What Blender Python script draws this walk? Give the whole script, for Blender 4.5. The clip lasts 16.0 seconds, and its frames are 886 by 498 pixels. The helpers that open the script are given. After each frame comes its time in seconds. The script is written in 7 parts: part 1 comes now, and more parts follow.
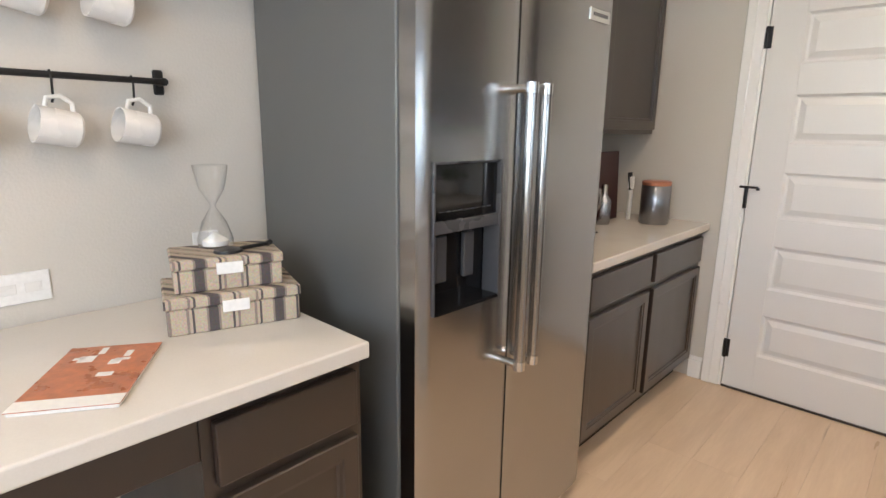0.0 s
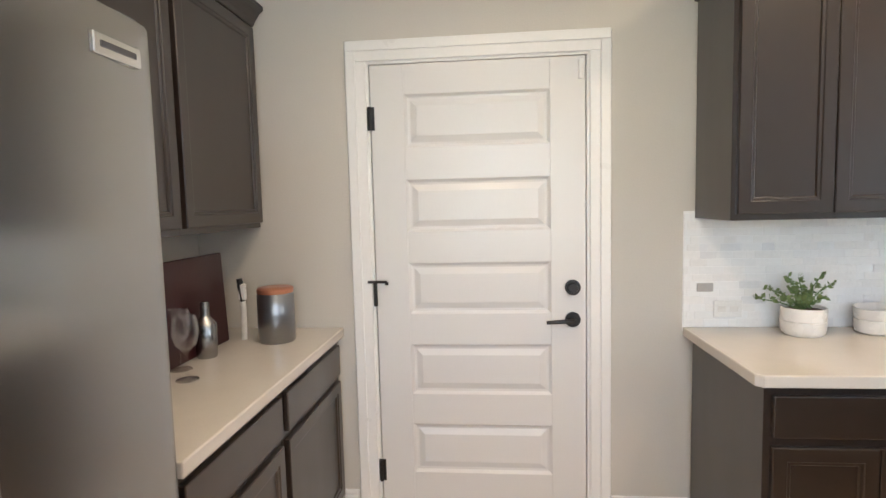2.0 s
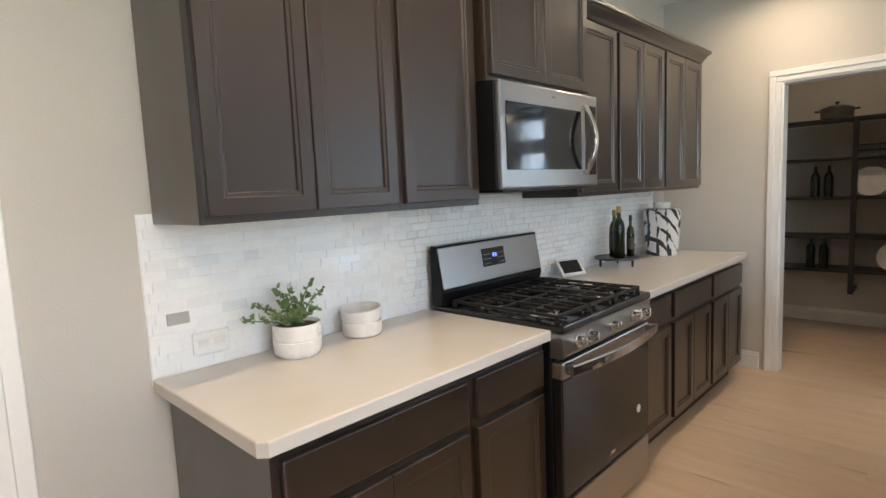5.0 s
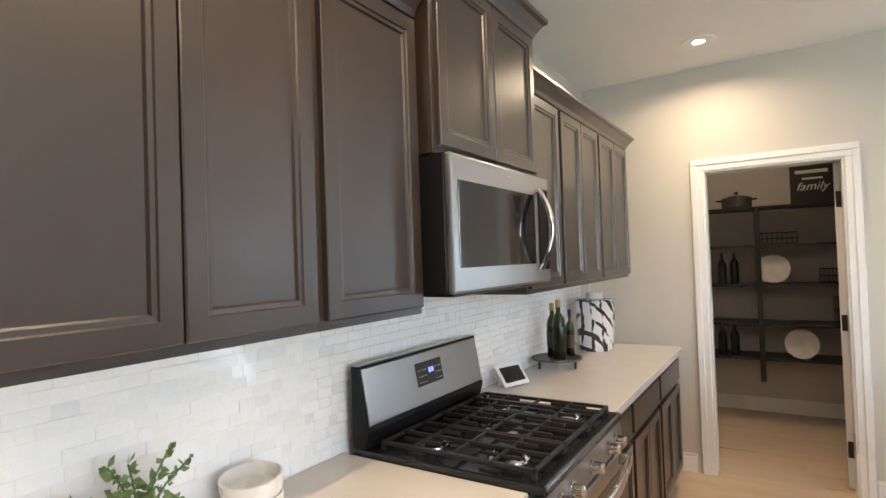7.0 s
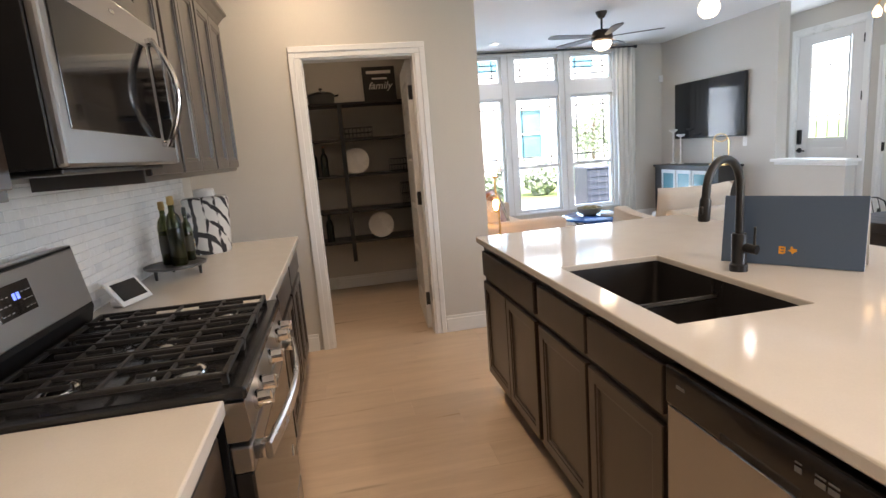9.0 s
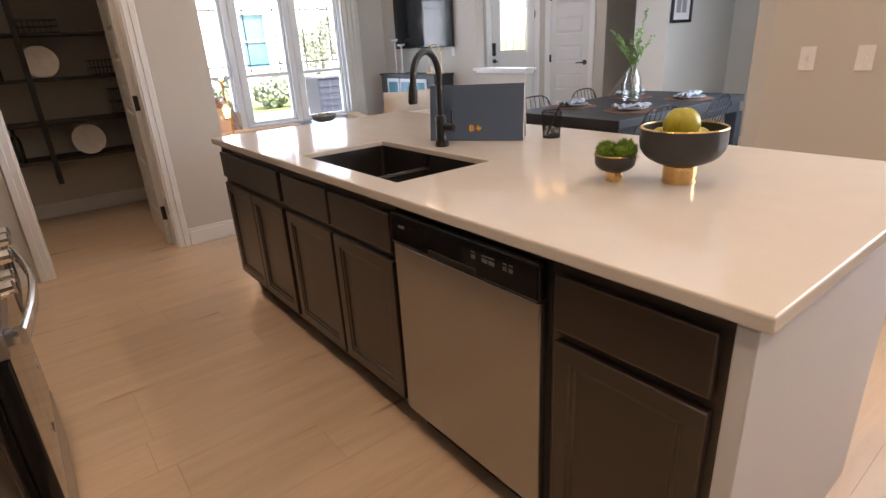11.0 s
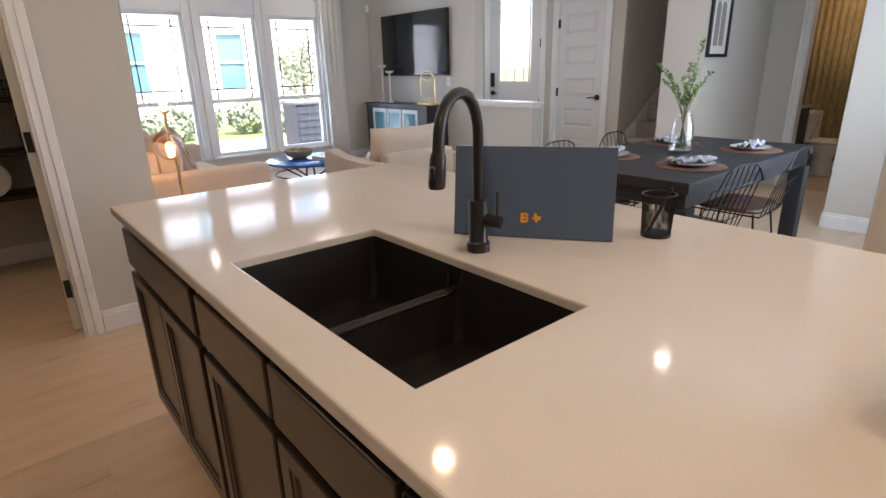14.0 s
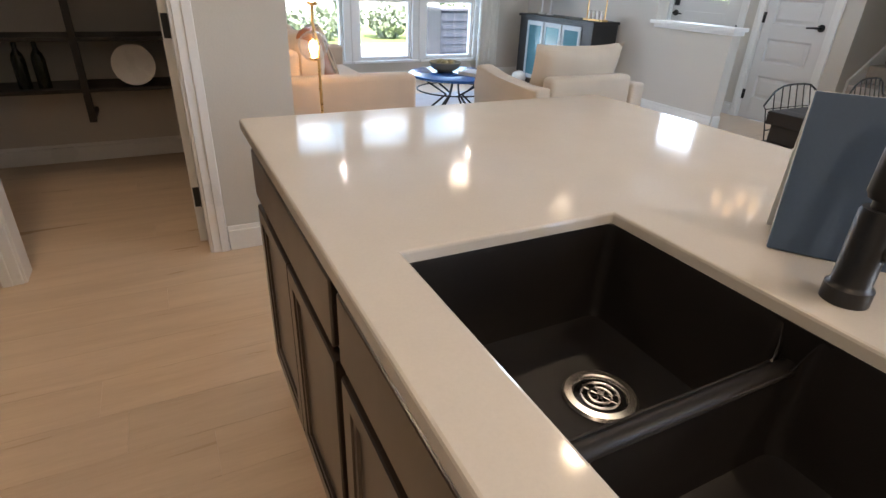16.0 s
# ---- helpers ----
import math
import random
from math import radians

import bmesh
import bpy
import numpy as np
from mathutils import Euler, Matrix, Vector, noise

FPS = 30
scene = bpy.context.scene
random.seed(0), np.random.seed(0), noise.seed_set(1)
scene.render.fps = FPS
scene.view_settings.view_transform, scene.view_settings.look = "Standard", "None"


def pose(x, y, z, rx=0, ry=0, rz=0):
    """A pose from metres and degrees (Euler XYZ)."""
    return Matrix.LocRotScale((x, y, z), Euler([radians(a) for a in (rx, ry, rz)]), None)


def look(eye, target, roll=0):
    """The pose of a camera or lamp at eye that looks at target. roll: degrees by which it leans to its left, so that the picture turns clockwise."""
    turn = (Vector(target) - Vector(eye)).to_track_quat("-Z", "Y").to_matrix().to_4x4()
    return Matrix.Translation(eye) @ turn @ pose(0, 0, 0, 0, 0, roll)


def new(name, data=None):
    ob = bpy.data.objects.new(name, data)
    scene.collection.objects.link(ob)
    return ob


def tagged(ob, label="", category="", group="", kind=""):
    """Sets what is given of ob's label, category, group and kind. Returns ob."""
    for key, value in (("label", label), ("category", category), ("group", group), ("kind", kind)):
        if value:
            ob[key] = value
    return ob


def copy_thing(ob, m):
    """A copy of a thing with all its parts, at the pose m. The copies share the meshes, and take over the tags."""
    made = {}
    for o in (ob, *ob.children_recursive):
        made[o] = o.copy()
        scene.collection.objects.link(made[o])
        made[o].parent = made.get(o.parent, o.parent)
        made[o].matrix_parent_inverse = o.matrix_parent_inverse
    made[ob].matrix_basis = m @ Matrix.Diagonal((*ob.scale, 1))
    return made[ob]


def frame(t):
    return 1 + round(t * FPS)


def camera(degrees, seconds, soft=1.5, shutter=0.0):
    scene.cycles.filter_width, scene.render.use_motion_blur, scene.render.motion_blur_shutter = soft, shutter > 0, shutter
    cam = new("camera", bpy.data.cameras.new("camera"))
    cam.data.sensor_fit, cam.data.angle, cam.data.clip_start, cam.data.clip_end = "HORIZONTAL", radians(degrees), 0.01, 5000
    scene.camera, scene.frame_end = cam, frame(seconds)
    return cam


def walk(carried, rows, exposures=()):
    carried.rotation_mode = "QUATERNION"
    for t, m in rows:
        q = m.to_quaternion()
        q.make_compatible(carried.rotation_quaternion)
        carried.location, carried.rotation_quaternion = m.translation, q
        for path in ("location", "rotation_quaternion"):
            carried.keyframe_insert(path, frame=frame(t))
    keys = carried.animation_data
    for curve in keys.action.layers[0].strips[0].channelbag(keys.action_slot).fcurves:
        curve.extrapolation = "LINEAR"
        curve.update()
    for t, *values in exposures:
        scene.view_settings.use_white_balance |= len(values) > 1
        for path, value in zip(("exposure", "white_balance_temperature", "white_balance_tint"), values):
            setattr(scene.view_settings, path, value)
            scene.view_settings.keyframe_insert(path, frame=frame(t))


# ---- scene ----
cam = camera(79.0, 16.0)
PATH = [
    (0, (0.755, -3.045, 1.361), (-0.586, -1.626, 0.922), 0.8),
    (0.5, (0.636, -2.88, 1.413), (-0.473, -1.239, 1.138), 0.4),
    (1, (0.557, -2.732, 1.428), (-0.291, -0.929, 1.255), -0.1),
    (1.5, (0.504, -2.512, 1.424), (-0.029, -0.589, 1.295), -0.5),
    (2, (0.521, -2.336, 1.428), (0.334, -0.351, 1.262), -1.4),
    (2.5, (0.484, -2.168, 1.417), (0.688, -0.194, 1.175), -2.2),
    (3, (0.443, -2.059, 1.375), (1.023, -0.173, 1.052), -3.0),
    (3.5, (0.47, -2.021, 1.338), (1.365, -0.278, 0.936), -3.1),
    (4, (0.573, -1.942, 1.322), (1.718, -0.352, 0.919), -2.8),
    (4.5, (0.717, -1.841, 1.365), (2.03, -0.373, 1.019), -2.5),
    (5, (0.811, -1.713, 1.406), (2.242, -0.332, 1.19), -2.5),
    (5.2, (0.846, -1.639, 1.426), (2.313, -0.287, 1.287), -2.7),
    (7.3, (1.205, -1.198, 1.498), (2.948, -0.219, 1.551), -2.4),
    (7.5, (1.251, -1.155, 1.487), (3.055, -0.292, 1.499), -2.8),
    (8, (1.339, -1.019, 1.45), (3.278, -0.539, 1.347), -3.7),
    (8.5, (1.362, -0.957, 1.412), (3.347, -0.908, 1.177), -4.2),
    (9, (1.284, -0.954, 1.379), (3.217, -1.313, 1.013), -4.6),
    (9.5, (1.138, -0.945, 1.341), (2.953, -1.629, 0.854), -4.7),
    (10, (1.041, -0.857, 1.311), (2.691, -1.804, 0.693), -4.9),
    (10.2, (1.017, -0.826, 1.315), (2.613, -1.835, 0.657), -4.8),
    (12.3, (1.224, -1.014, 1.293), (2.661, -2.224, 0.605), -1.8),
    (12.5, (1.302, -1.07, 1.298), (2.751, -2.279, 0.637), -1.5),
    (13, (1.537, -1.129, 1.327), (3.0, -2.343, 0.706), -1.4),
    (13.5, (1.744, -1.219, 1.329), (3.205, -2.437, 0.711), -1.5),
    (14, (1.926, -1.374, 1.327), (3.38, -2.591, 0.689), -1.4),
    (14.5, (2.084, -1.458, 1.316), (3.529, -2.658, 0.629), -1.0),
    (15, (2.281, -1.499, 1.309), (3.738, -2.636, 0.546), -0.1),
    (15.5, (2.413, -1.485, 1.282), (3.914, -2.505, 0.44), 0.8),
    (16, (2.549, -1.501, 1.256), (4.133, -2.323, 0.353), 2.3),
]
walk(cam, [(t, look(e, g, r)) for t, e, g, r in PATH], [(0, 3.46, 6150, 15), (2.5, 3.55, 6150, 14), (3.5, 3.45, 6230, 14), (5, 3.64, 6060, 13), (7.5, 4.05, 6330, 15), (8.5, 3.7, 6420, 17), (10, 3.28, 6750, 23), (13, 3.25, 6900, 26), (14.5, 3.06, 6650, 21), (16, 3.3, 6400, 17)])

# ---- world, sun, large lights ----
world = bpy.data.worlds.new("world")
scene.world = world
world.use_nodes = True
wn = world.node_tree.nodes
sky = wn.new("ShaderNodeTexSky")
sky.sky_type, sky.sun_disc = "NISHITA", False
sky.sun_elevation, sky.sun_rotation = radians(56), radians(262)
wn["Background"].inputs["Strength"].default_value = 0.11
world.node_tree.links.new(sky.outputs[0], wn["Background"].inputs["Color"])
sun = new("sun", bpy.data.lights.new("sun", "SUN"))
sun.data.energy, sun.data.angle, sun.data.color = 2.4, radians(0.5), (1.0, 0.95, 0.88)
sun.matrix_world = look((0, 0, 30), (20, 3, 0))

H = 2.75          # ceiling
CT, CTW = 0.890, 0.886   # tops of the island and of the wall counters
WARM = (1.0, 0.77, 0.50)
SOFT = (1.0, 0.92, 0.82)


def lamp(name, x, y, z, watts, radius, colour, aim=None):
    """A round lamp that shines downwards."""
    data = bpy.data.lights.new(name, "AREA")
    data.shape, data.size, data.energy, data.color, data.spread = "DISK", radius * 2, watts, colour, radians(160)
    ob = new(name, data)
    ob.matrix_world = look((x, y, z), aim or (x, y + 0.0001, z - 1))
    return ob


KITCHEN_CANS = [(4.66, -0.87), (1.95, -0.95), (0.45, -1.35), (4.03, -3.1), (1.75, -3.1), (0.35, -3.1)]
ROOM_CANS = [(3.73, -5.17), (6.08, -5.13), (8.85, -3.33), (8.9, -5.12)]
for cx, cy in KITCHEN_CANS:
    lamp("can_lamp", cx, cy, H - 0.02, (0.85 if cx > 4 else 1.25) if cy > -2 else 0.75, 0.036, WARM)
for cx, cy in ROOM_CANS:
    lamp("can_lamp", cx, cy, H - 0.02, 0.25, 0.032, SOFT)



def daylight(x, y, z, dx, dy, width, height, watts, colour=(0.66, 0.84, 1.0)):
    """The sky's light just outside a window's opening, shining inwards along (dx, dy)."""
    day = bpy.data.lights.new("window_daylight", "AREA")
    day.shape, day.size, day.size_y, day.energy, day.color = "RECTANGLE", width, height, watts, colour
    new("window_daylight", day).matrix_world = look((x, y, z), (x + dx, y + dy, z))


for wy in (-3.21, -4.12, -5.03):
    daylight(9.57, wy, 1.46, -1, 0, 0.72, 2.38, 2.0, (0.42, 0.71, 1.0))
# Fill from an unseen window added to brighten the range wall.
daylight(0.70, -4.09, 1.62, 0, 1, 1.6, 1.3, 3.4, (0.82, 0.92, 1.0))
# Cool fill from an unseen window added on the dining side.
daylight(2.45, -5.30, 1.45, 1, 0, 1.3, 1.6, 5.2, (0.55, 0.79, 1.0))
daylight(7.18, -7.09, 1.72, 0, 1, 0.52, 1.15, 1.6)

lamp("pantry_lamp", 6.1, -1.0, H - 0.02, 0.28, 0.032, WARM)

# ---- materials ----


def nodes_of(name):
    m = bpy.data.materials.new(name)
    m.use_nodes = True
    return m, m.node_tree.nodes, m.node_tree.links, m.node_tree.nodes["Principled BSDF"]


def surface(name, colour, rough=0.5, metal=0.0, vary=0.08, scale=6.0, fine=90.0, bump=0.02, stretch=(1, 1, 1), spread=0.0,
            coat=0.0, rough_vary=0.06, spec=0.5, sheen=0.0):
    """Painted, plastic, metal, cloth or stone: colour and gloss varied at two scales, fine relief; spread: from piece to piece."""
    m, n, k, p = nodes_of(name)
    tc = n.new("ShaderNodeTexCoord")
    mp = n.new("ShaderNodeMapping")
    mp.inputs["Scale"].default_value = stretch
    k.new(tc.outputs["Object"], mp.inputs["Vector"])
    big, small = n.new("ShaderNodeTexNoise"), n.new("ShaderNodeTexNoise")
    for tex, s, d in ((big, scale, 4), (small, fine, 3)):
        tex.inputs["Scale"].default_value, tex.inputs["Detail"].default_value = s, d
        k.new(mp.outputs[0], tex.inputs["Vector"])
    mix = n.new("ShaderNodeMath")
    mix.operation = "ADD"
    k.new(big.outputs["Fac"], mix.inputs[0])
    k.new(small.outputs["Fac"], mix.inputs[1])
    ramp = n.new("ShaderNodeMapRange")
    ramp.inputs["From Min"].default_value, ramp.inputs["From Max"].default_value = 0.6, 1.4
    ramp.inputs["To Min"].default_value, ramp.inputs["To Max"].default_value = 1 - vary, 1 + vary
    k.new(mix.outputs[0], ramp.inputs["Value"])
    hsv = n.new("ShaderNodeHueSaturation")
    hsv.inputs["Color"].default_value = (*colour, 1)
    if spread:
        info, mr, mul = n.new("ShaderNodeObjectInfo"), n.new("ShaderNodeMapRange"), n.new("ShaderNodeMath")
        mr.inputs["To Min"].default_value, mr.inputs["To Max"].default_value = 1 - spread, 1 + spread
        k.new(info.outputs["Random"], mr.inputs["Value"])
        mul.operation = "MULTIPLY"
        k.new(mr.outputs[0], mul.inputs[0])
        k.new(ramp.outputs[0], mul.inputs[1])
        k.new(mul.outputs[0], hsv.inputs["Value"])
    else:
        k.new(ramp.outputs[0], hsv.inputs["Value"])
    k.new(hsv.outputs[0], p.inputs["Base Color"])
    rr = n.new("ShaderNodeMapRange")
    rr.inputs["From Min"].default_value, rr.inputs["From Max"].default_value = 0.3, 0.7
    rr.inputs["To Min"].default_value, rr.inputs["To Max"].default_value = max(0.02, rough - rough_vary), min(1, rough + rough_vary)
    k.new(big.outputs["Fac"], rr.inputs["Value"])
    k.new(rr.outputs[0], p.inputs["Roughness"])
    p.inputs["Metallic"].default_value = metal
    p.inputs["Specular IOR Level"].default_value = spec
    p.inputs["Coat Weight"].default_value, p.inputs["Coat Roughness"].default_value = coat, rough * 0.8
    p.inputs["Sheen Weight"].default_value = sheen
    if bump:
        b = n.new("ShaderNodeBump")
        b.inputs["Strength"].default_value, b.inputs["Distance"].default_value = bump, 0.01
        k.new(small.outputs["Fac"], b.inputs["Height"])
        k.new(b.outputs[0], p.inputs["Normal"])
    return m


def wood(name, a, b, rough=0.4, scale=1.0, along="y", spread=0.10, knots=True):
    """Planks with grain along one axis, from piece to piece a little lighter or darker."""
    m, n, k, p = nodes_of(name)
    tc, mp, info = n.new("ShaderNodeTexCoord"), n.new("ShaderNodeMapping"), n.new("ShaderNodeObjectInfo")
    long = {"x": (0.9, 9, 9), "y": (9, 0.9, 9), "z": (9, 9, 0.9)}[along]
    mp.inputs["Scale"].default_value = [v * scale for v in long]
    k.new(tc.outputs["Object"], mp.inputs["Vector"])
    add = n.new("ShaderNodeVectorMath")
    add.operation = "MULTIPLY_ADD"
    k.new(info.outputs["Random"], add.inputs[0])
    add.inputs[1].default_value = (37, 51, 23)
    k.new(mp.outputs[0], add.inputs[2])
    g, f = n.new("ShaderNodeTexNoise"), n.new("ShaderNodeTexNoise")
    g.inputs["Scale"].default_value, g.inputs["Detail"].default_value, g.inputs["Distortion"].default_value = 1.6, 5, 0.6
    f.inputs["Scale"].default_value, f.inputs["Detail"].default_value = 14, 4
    k.new(add.outputs[0], g.inputs["Vector"])
    k.new(add.outputs[0], f.inputs["Vector"])
    mixf = n.new("ShaderNodeMath")
    mixf.operation = "MULTIPLY_ADD"
    k.new(f.outputs["Fac"], mixf.inputs[0])
    mixf.inputs[1].default_value = 0.35
    k.new(g.outputs["Fac"], mixf.inputs[2])
    ramp = n.new("ShaderNodeValToRGB")
    ramp.color_ramp.elements[0].position, ramp.color_ramp.elements[1].position = 0.42, 0.86
    ramp.color_ramp.elements[0].color, ramp.color_ramp.elements[1].color = (*a, 1), (*b, 1)
    k.new(mixf.outputs[0], ramp.inputs[0])
    hsv, mr = n.new("ShaderNodeHueSaturation"), n.new("ShaderNodeMapRange")
    mr.inputs["To Min"].default_value, mr.inputs["To Max"].default_value = 1 - spread, 1 + spread
    k.new(info.outputs["Random"], mr.inputs["Value"])
    k.new(mr.outputs[0], hsv.inputs["Value"])
    col = ramp.outputs[0]
    if knots:
        v, kr, mx = n.new("ShaderNodeTexVoronoi"), n.new("ShaderNodeValToRGB"), n.new("ShaderNodeMix")
        v.inputs["Scale"].default_value = 0.55
        k.new(add.outputs[0], v.inputs["Vector"])
        kr.color_ramp.elements[0].position, kr.color_ramp.elements[1].position = 0.02, 0.075
        kr.color_ramp.elements[0].color, kr.color_ramp.elements[1].color = (0.75, 0.75, 0.75, 1), (0, 0, 0, 1)
        k.new(v.outputs["Distance"], kr.inputs[0])
        mx.data_type = "RGBA"
        k.new(kr.outputs[0], mx.inputs[0])
        k.new(col, mx.inputs[6])
        mx.inputs[7].default_value = (a[0] * 0.35, a[1] * 0.32, a[2] * 0.3, 1)
        col = mx.outputs[2]
    k.new(col, hsv.inputs["Color"])
    k.new(hsv.outputs[0], p.inputs["Base Color"])
    rr = n.new("ShaderNodeMapRange")
    rr.inputs["To Min"].default_value, rr.inputs["To Max"].default_value = rough - 0.08, rough + 0.1
    k.new(g.outputs["Fac"], rr.inputs["Value"])
    k.new(rr.outputs[0], p.inputs["Roughness"])
    bp = n.new("ShaderNodeBump")
    bp.inputs["Strength"].default_value, bp.inputs["Distance"].default_value = 0.08, 0.004
    k.new(mixf.outputs[0], bp.inputs["Height"])
    k.new(bp.outputs[0], p.inputs["Normal"])
    return m


def brushed(name, colour, rough=0.28, axis="z", aniso=0.6):
    """Stainless steel with fine lines along one axis."""
    stretch = {"x": (1.5, 1800, 1800), "y": (1800, 1.5, 1800), "z": (1800, 1800, 1.5)}[axis]
    m = surface(name, colour, rough, 1.0, 0.006, 1.0, 3.0, 0.0, stretch, rough_vary=0.006)
    m.node_tree.nodes["Principled BSDF"].inputs["Anisotropic"].default_value = aniso
    return m


def glass(name, colour=(1, 1, 1), rough=0.0, ior=1.45):
    m, n, k, p = nodes_of(name)
    p.inputs["Base Color"].default_value = (*colour, 1)
    p.inputs["Transmission Weight"].default_value, p.inputs["Roughness"].default_value, p.inputs["IOR"].default_value = 1, rough, ior
    return m


def pane_glass(name, edge=0.5, face=0.03):
    """Thin glass: clear, with a mirror's share by angle."""
    m, n, k, p = nodes_of(name)
    n.remove(p)
    t, g, mx, lw = n.new("ShaderNodeBsdfTransparent"), n.new("ShaderNodeBsdfGlossy"), n.new("ShaderNodeMixShader"), n.new("ShaderNodeLayerWeight")
    g.inputs["Roughness"].default_value = 0.01
    pw, ml = n.new("ShaderNodeMath"), n.new("ShaderNodeMath")
    pw.operation, ml.operation = "POWER", "MULTIPLY_ADD"
    pw.inputs[1].default_value, ml.inputs[1].default_value, ml.inputs[2].default_value = (4 if edge < 0.6 else 2.2), edge, face
    k.new(lw.outputs["Facing"], pw.inputs[0])
    k.new(pw.outputs[0], ml.inputs[0])
    k.new(ml.outputs[0], mx.inputs[0])
    k.new(t.outputs[0], mx.inputs[1])
    k.new(g.outputs[0], mx.inputs[2])
    k.new(mx.outputs[0], n["Material Output"].inputs["Surface"])
    return m


def glow(name, colour, strength):
    m, n, k, p = nodes_of(name)
    p.inputs["Base Color"].default_value = (0.8, 0.8, 0.8, 1)
    p.inputs["Emission Color"].default_value, p.inputs["Emission Strength"].default_value = (*colour, 1), strength
    return m


def stripes(name, ground, dark, mid):
    """Woven cloth with upright stripes of uneven width."""
    m, n, k, p = nodes_of(name)
    tc, sx = n.new("ShaderNodeTexCoord"), n.new("ShaderNodeSeparateXYZ")
    k.new(tc.outputs["Object"], sx.inputs[0])
    comb = n.new("ShaderNodeMath")
    comb.operation = "ADD"
    k.new(sx.outputs["X"], comb.inputs[0])
    k.new(sx.outputs["Y"], comb.inputs[1])
    wr = n.new("ShaderNodeMath")
    wr.operation = "PINGPONG"
    wr.inputs[1].default_value = 0.075
    k.new(comb.outputs[0], wr.inputs[0])
    r = n.new("ShaderNodeValToRGB")
    r.color_ramp.interpolation = "CONSTANT"
    sc = n.new("ShaderNodeMath")
    sc.operation = "DIVIDE"
    sc.inputs[1].default_value = 0.075
    k.new(wr.outputs[0], sc.inputs[0])
    k.new(sc.outputs[0], r.inputs[0])
    e = r.color_ramp.elements
    e[0].position, e[0].color = 0.0, (*dark, 1)
    e[1].position, e[1].color = 0.14, (*mid, 1)
    for pos, c in ((0.2, ground), (0.55, dark), (0.62, ground), (0.7, mid), (0.78, ground)):
        x = e.new(pos)
        x.color = (*c, 1)
    nz, mul = n.new("ShaderNodeTexNoise"), n.new("ShaderNodeMix")
    nz.inputs["Scale"].default_value = 260
    mul.data_type, mul.blend_type = "RGBA", "OVERLAY"
    mul.inputs[0].default_value = 0.5
    k.new(tc.outputs["Object"], nz.inputs["Vector"])
    k.new(r.outputs[0], mul.inputs[6])
    k.new(nz.outputs["Color"], mul.inputs[7])
    k.new(mul.outputs[2], p.inputs["Base Color"])
    p.inputs["Roughness"].default_value = 0.9
    return m


def veined(name, ground, vein, scale, width, rough):
    """A white body with dark brush strokes that cross and break off."""
    m, n, k, p = nodes_of(name)
    tc = n.new("ShaderNodeTexCoord")
    strokes = []
    for lean, turn in ((0.75, 0.5), (-0.6, 1.3)):
        mp, wv, nz, add, rp = [n.new("ShaderNode" + kind) for kind in ("Mapping", "TexWave", "TexNoise", "Math", "ValToRGB")]
        mp.inputs["Rotation"].default_value = (0.2, lean, turn)
        k.new(tc.outputs["Object"], mp.inputs["Vector"])
        wv.inputs["Scale"].default_value, wv.inputs["Distortion"].default_value, wv.inputs["Detail"].default_value = scale, 4, 3
        nz.inputs["Scale"].default_value, nz.inputs["Detail"].default_value = scale * 2.2, 5
        k.new(mp.outputs[0], wv.inputs["Vector"])
        k.new(mp.outputs[0], nz.inputs["Vector"])
        add.operation = "MULTIPLY_ADD"
        k.new(nz.outputs["Fac"], add.inputs[0])
        add.inputs[1].default_value = 1.5
        k.new(wv.outputs["Fac"], add.inputs[2])
        rp.color_ramp.elements[0].position, rp.color_ramp.elements[1].position = 0.5 + width, 0.62 + width
        rp.color_ramp.elements[0].color, rp.color_ramp.elements[1].color = (*vein, 1), (*ground, 1)
        k.new(add.outputs[0], rp.inputs[0])
        strokes.append(rp.outputs[0])
    mx = n.new("ShaderNodeMix")
    mx.data_type, mx.blend_type = "RGBA", "DARKEN"
    mx.inputs[0].default_value = 1
    k.new(strokes[0], mx.inputs[6])
    k.new(strokes[1], mx.inputs[7])
    k.new(mx.outputs[2], p.inputs["Base Color"])
    p.inputs["Roughness"].default_value = rough
    return m


PAINT = surface("wall_paint", (0.575, 0.54, 0.485), 0.7, 0, 0.03, 1.2, 140, 0.10)
CEIL = surface("ceiling_paint", (0.82, 0.81, 0.785), 0.85, 0, 0.03, 2, 120, 0.12)
TRIM = surface("white_trim_paint", (0.80, 0.79, 0.77), 0.32, 0, 0.025, 3, 60, 0.01)
DOORP = surface("white_door_paint", (0.70, 0.685, 0.67), 0.36, 0, 0.012, 3, 160, 0.008, (1, 1, 0.3))
ISLW = surface("island_wall_paint", (0.62, 0.62, 0.63), 0.6, 0, 0.03, 2, 120, 0.06)
CAB = surface("espresso_cabinet", (0.0255, 0.0165, 0.0120), 0.35, 0, 0.06, 2, 60, 0.010, (4, 4, 0.8), rough_vary=0.03, coat=0.6, spec=0.5)
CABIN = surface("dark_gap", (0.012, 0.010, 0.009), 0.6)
QUARTZ = surface("white_quartz", (0.62, 0.58, 0.525), 0.085, 0, 0.035, 9, 240, 0.0, rough_vary=0.015, spec=0.34)
PLANK = wood("pale_oak", (0.57, 0.42, 0.295), (0.67, 0.515, 0.375), 0.30, spread=0.03)
STEEL = brushed("brushed_steel", (0.42, 0.41, 0.40), 0.22, "z", 0.75)
STEELH = brushed("brushed_steel_across", (0.40, 0.39, 0.38), 0.30, "x")
CHROME = surface("polished_steel", (0.72, 0.71, 0.70), 0.12, 1.0, 0.02, 20, 90, 0)
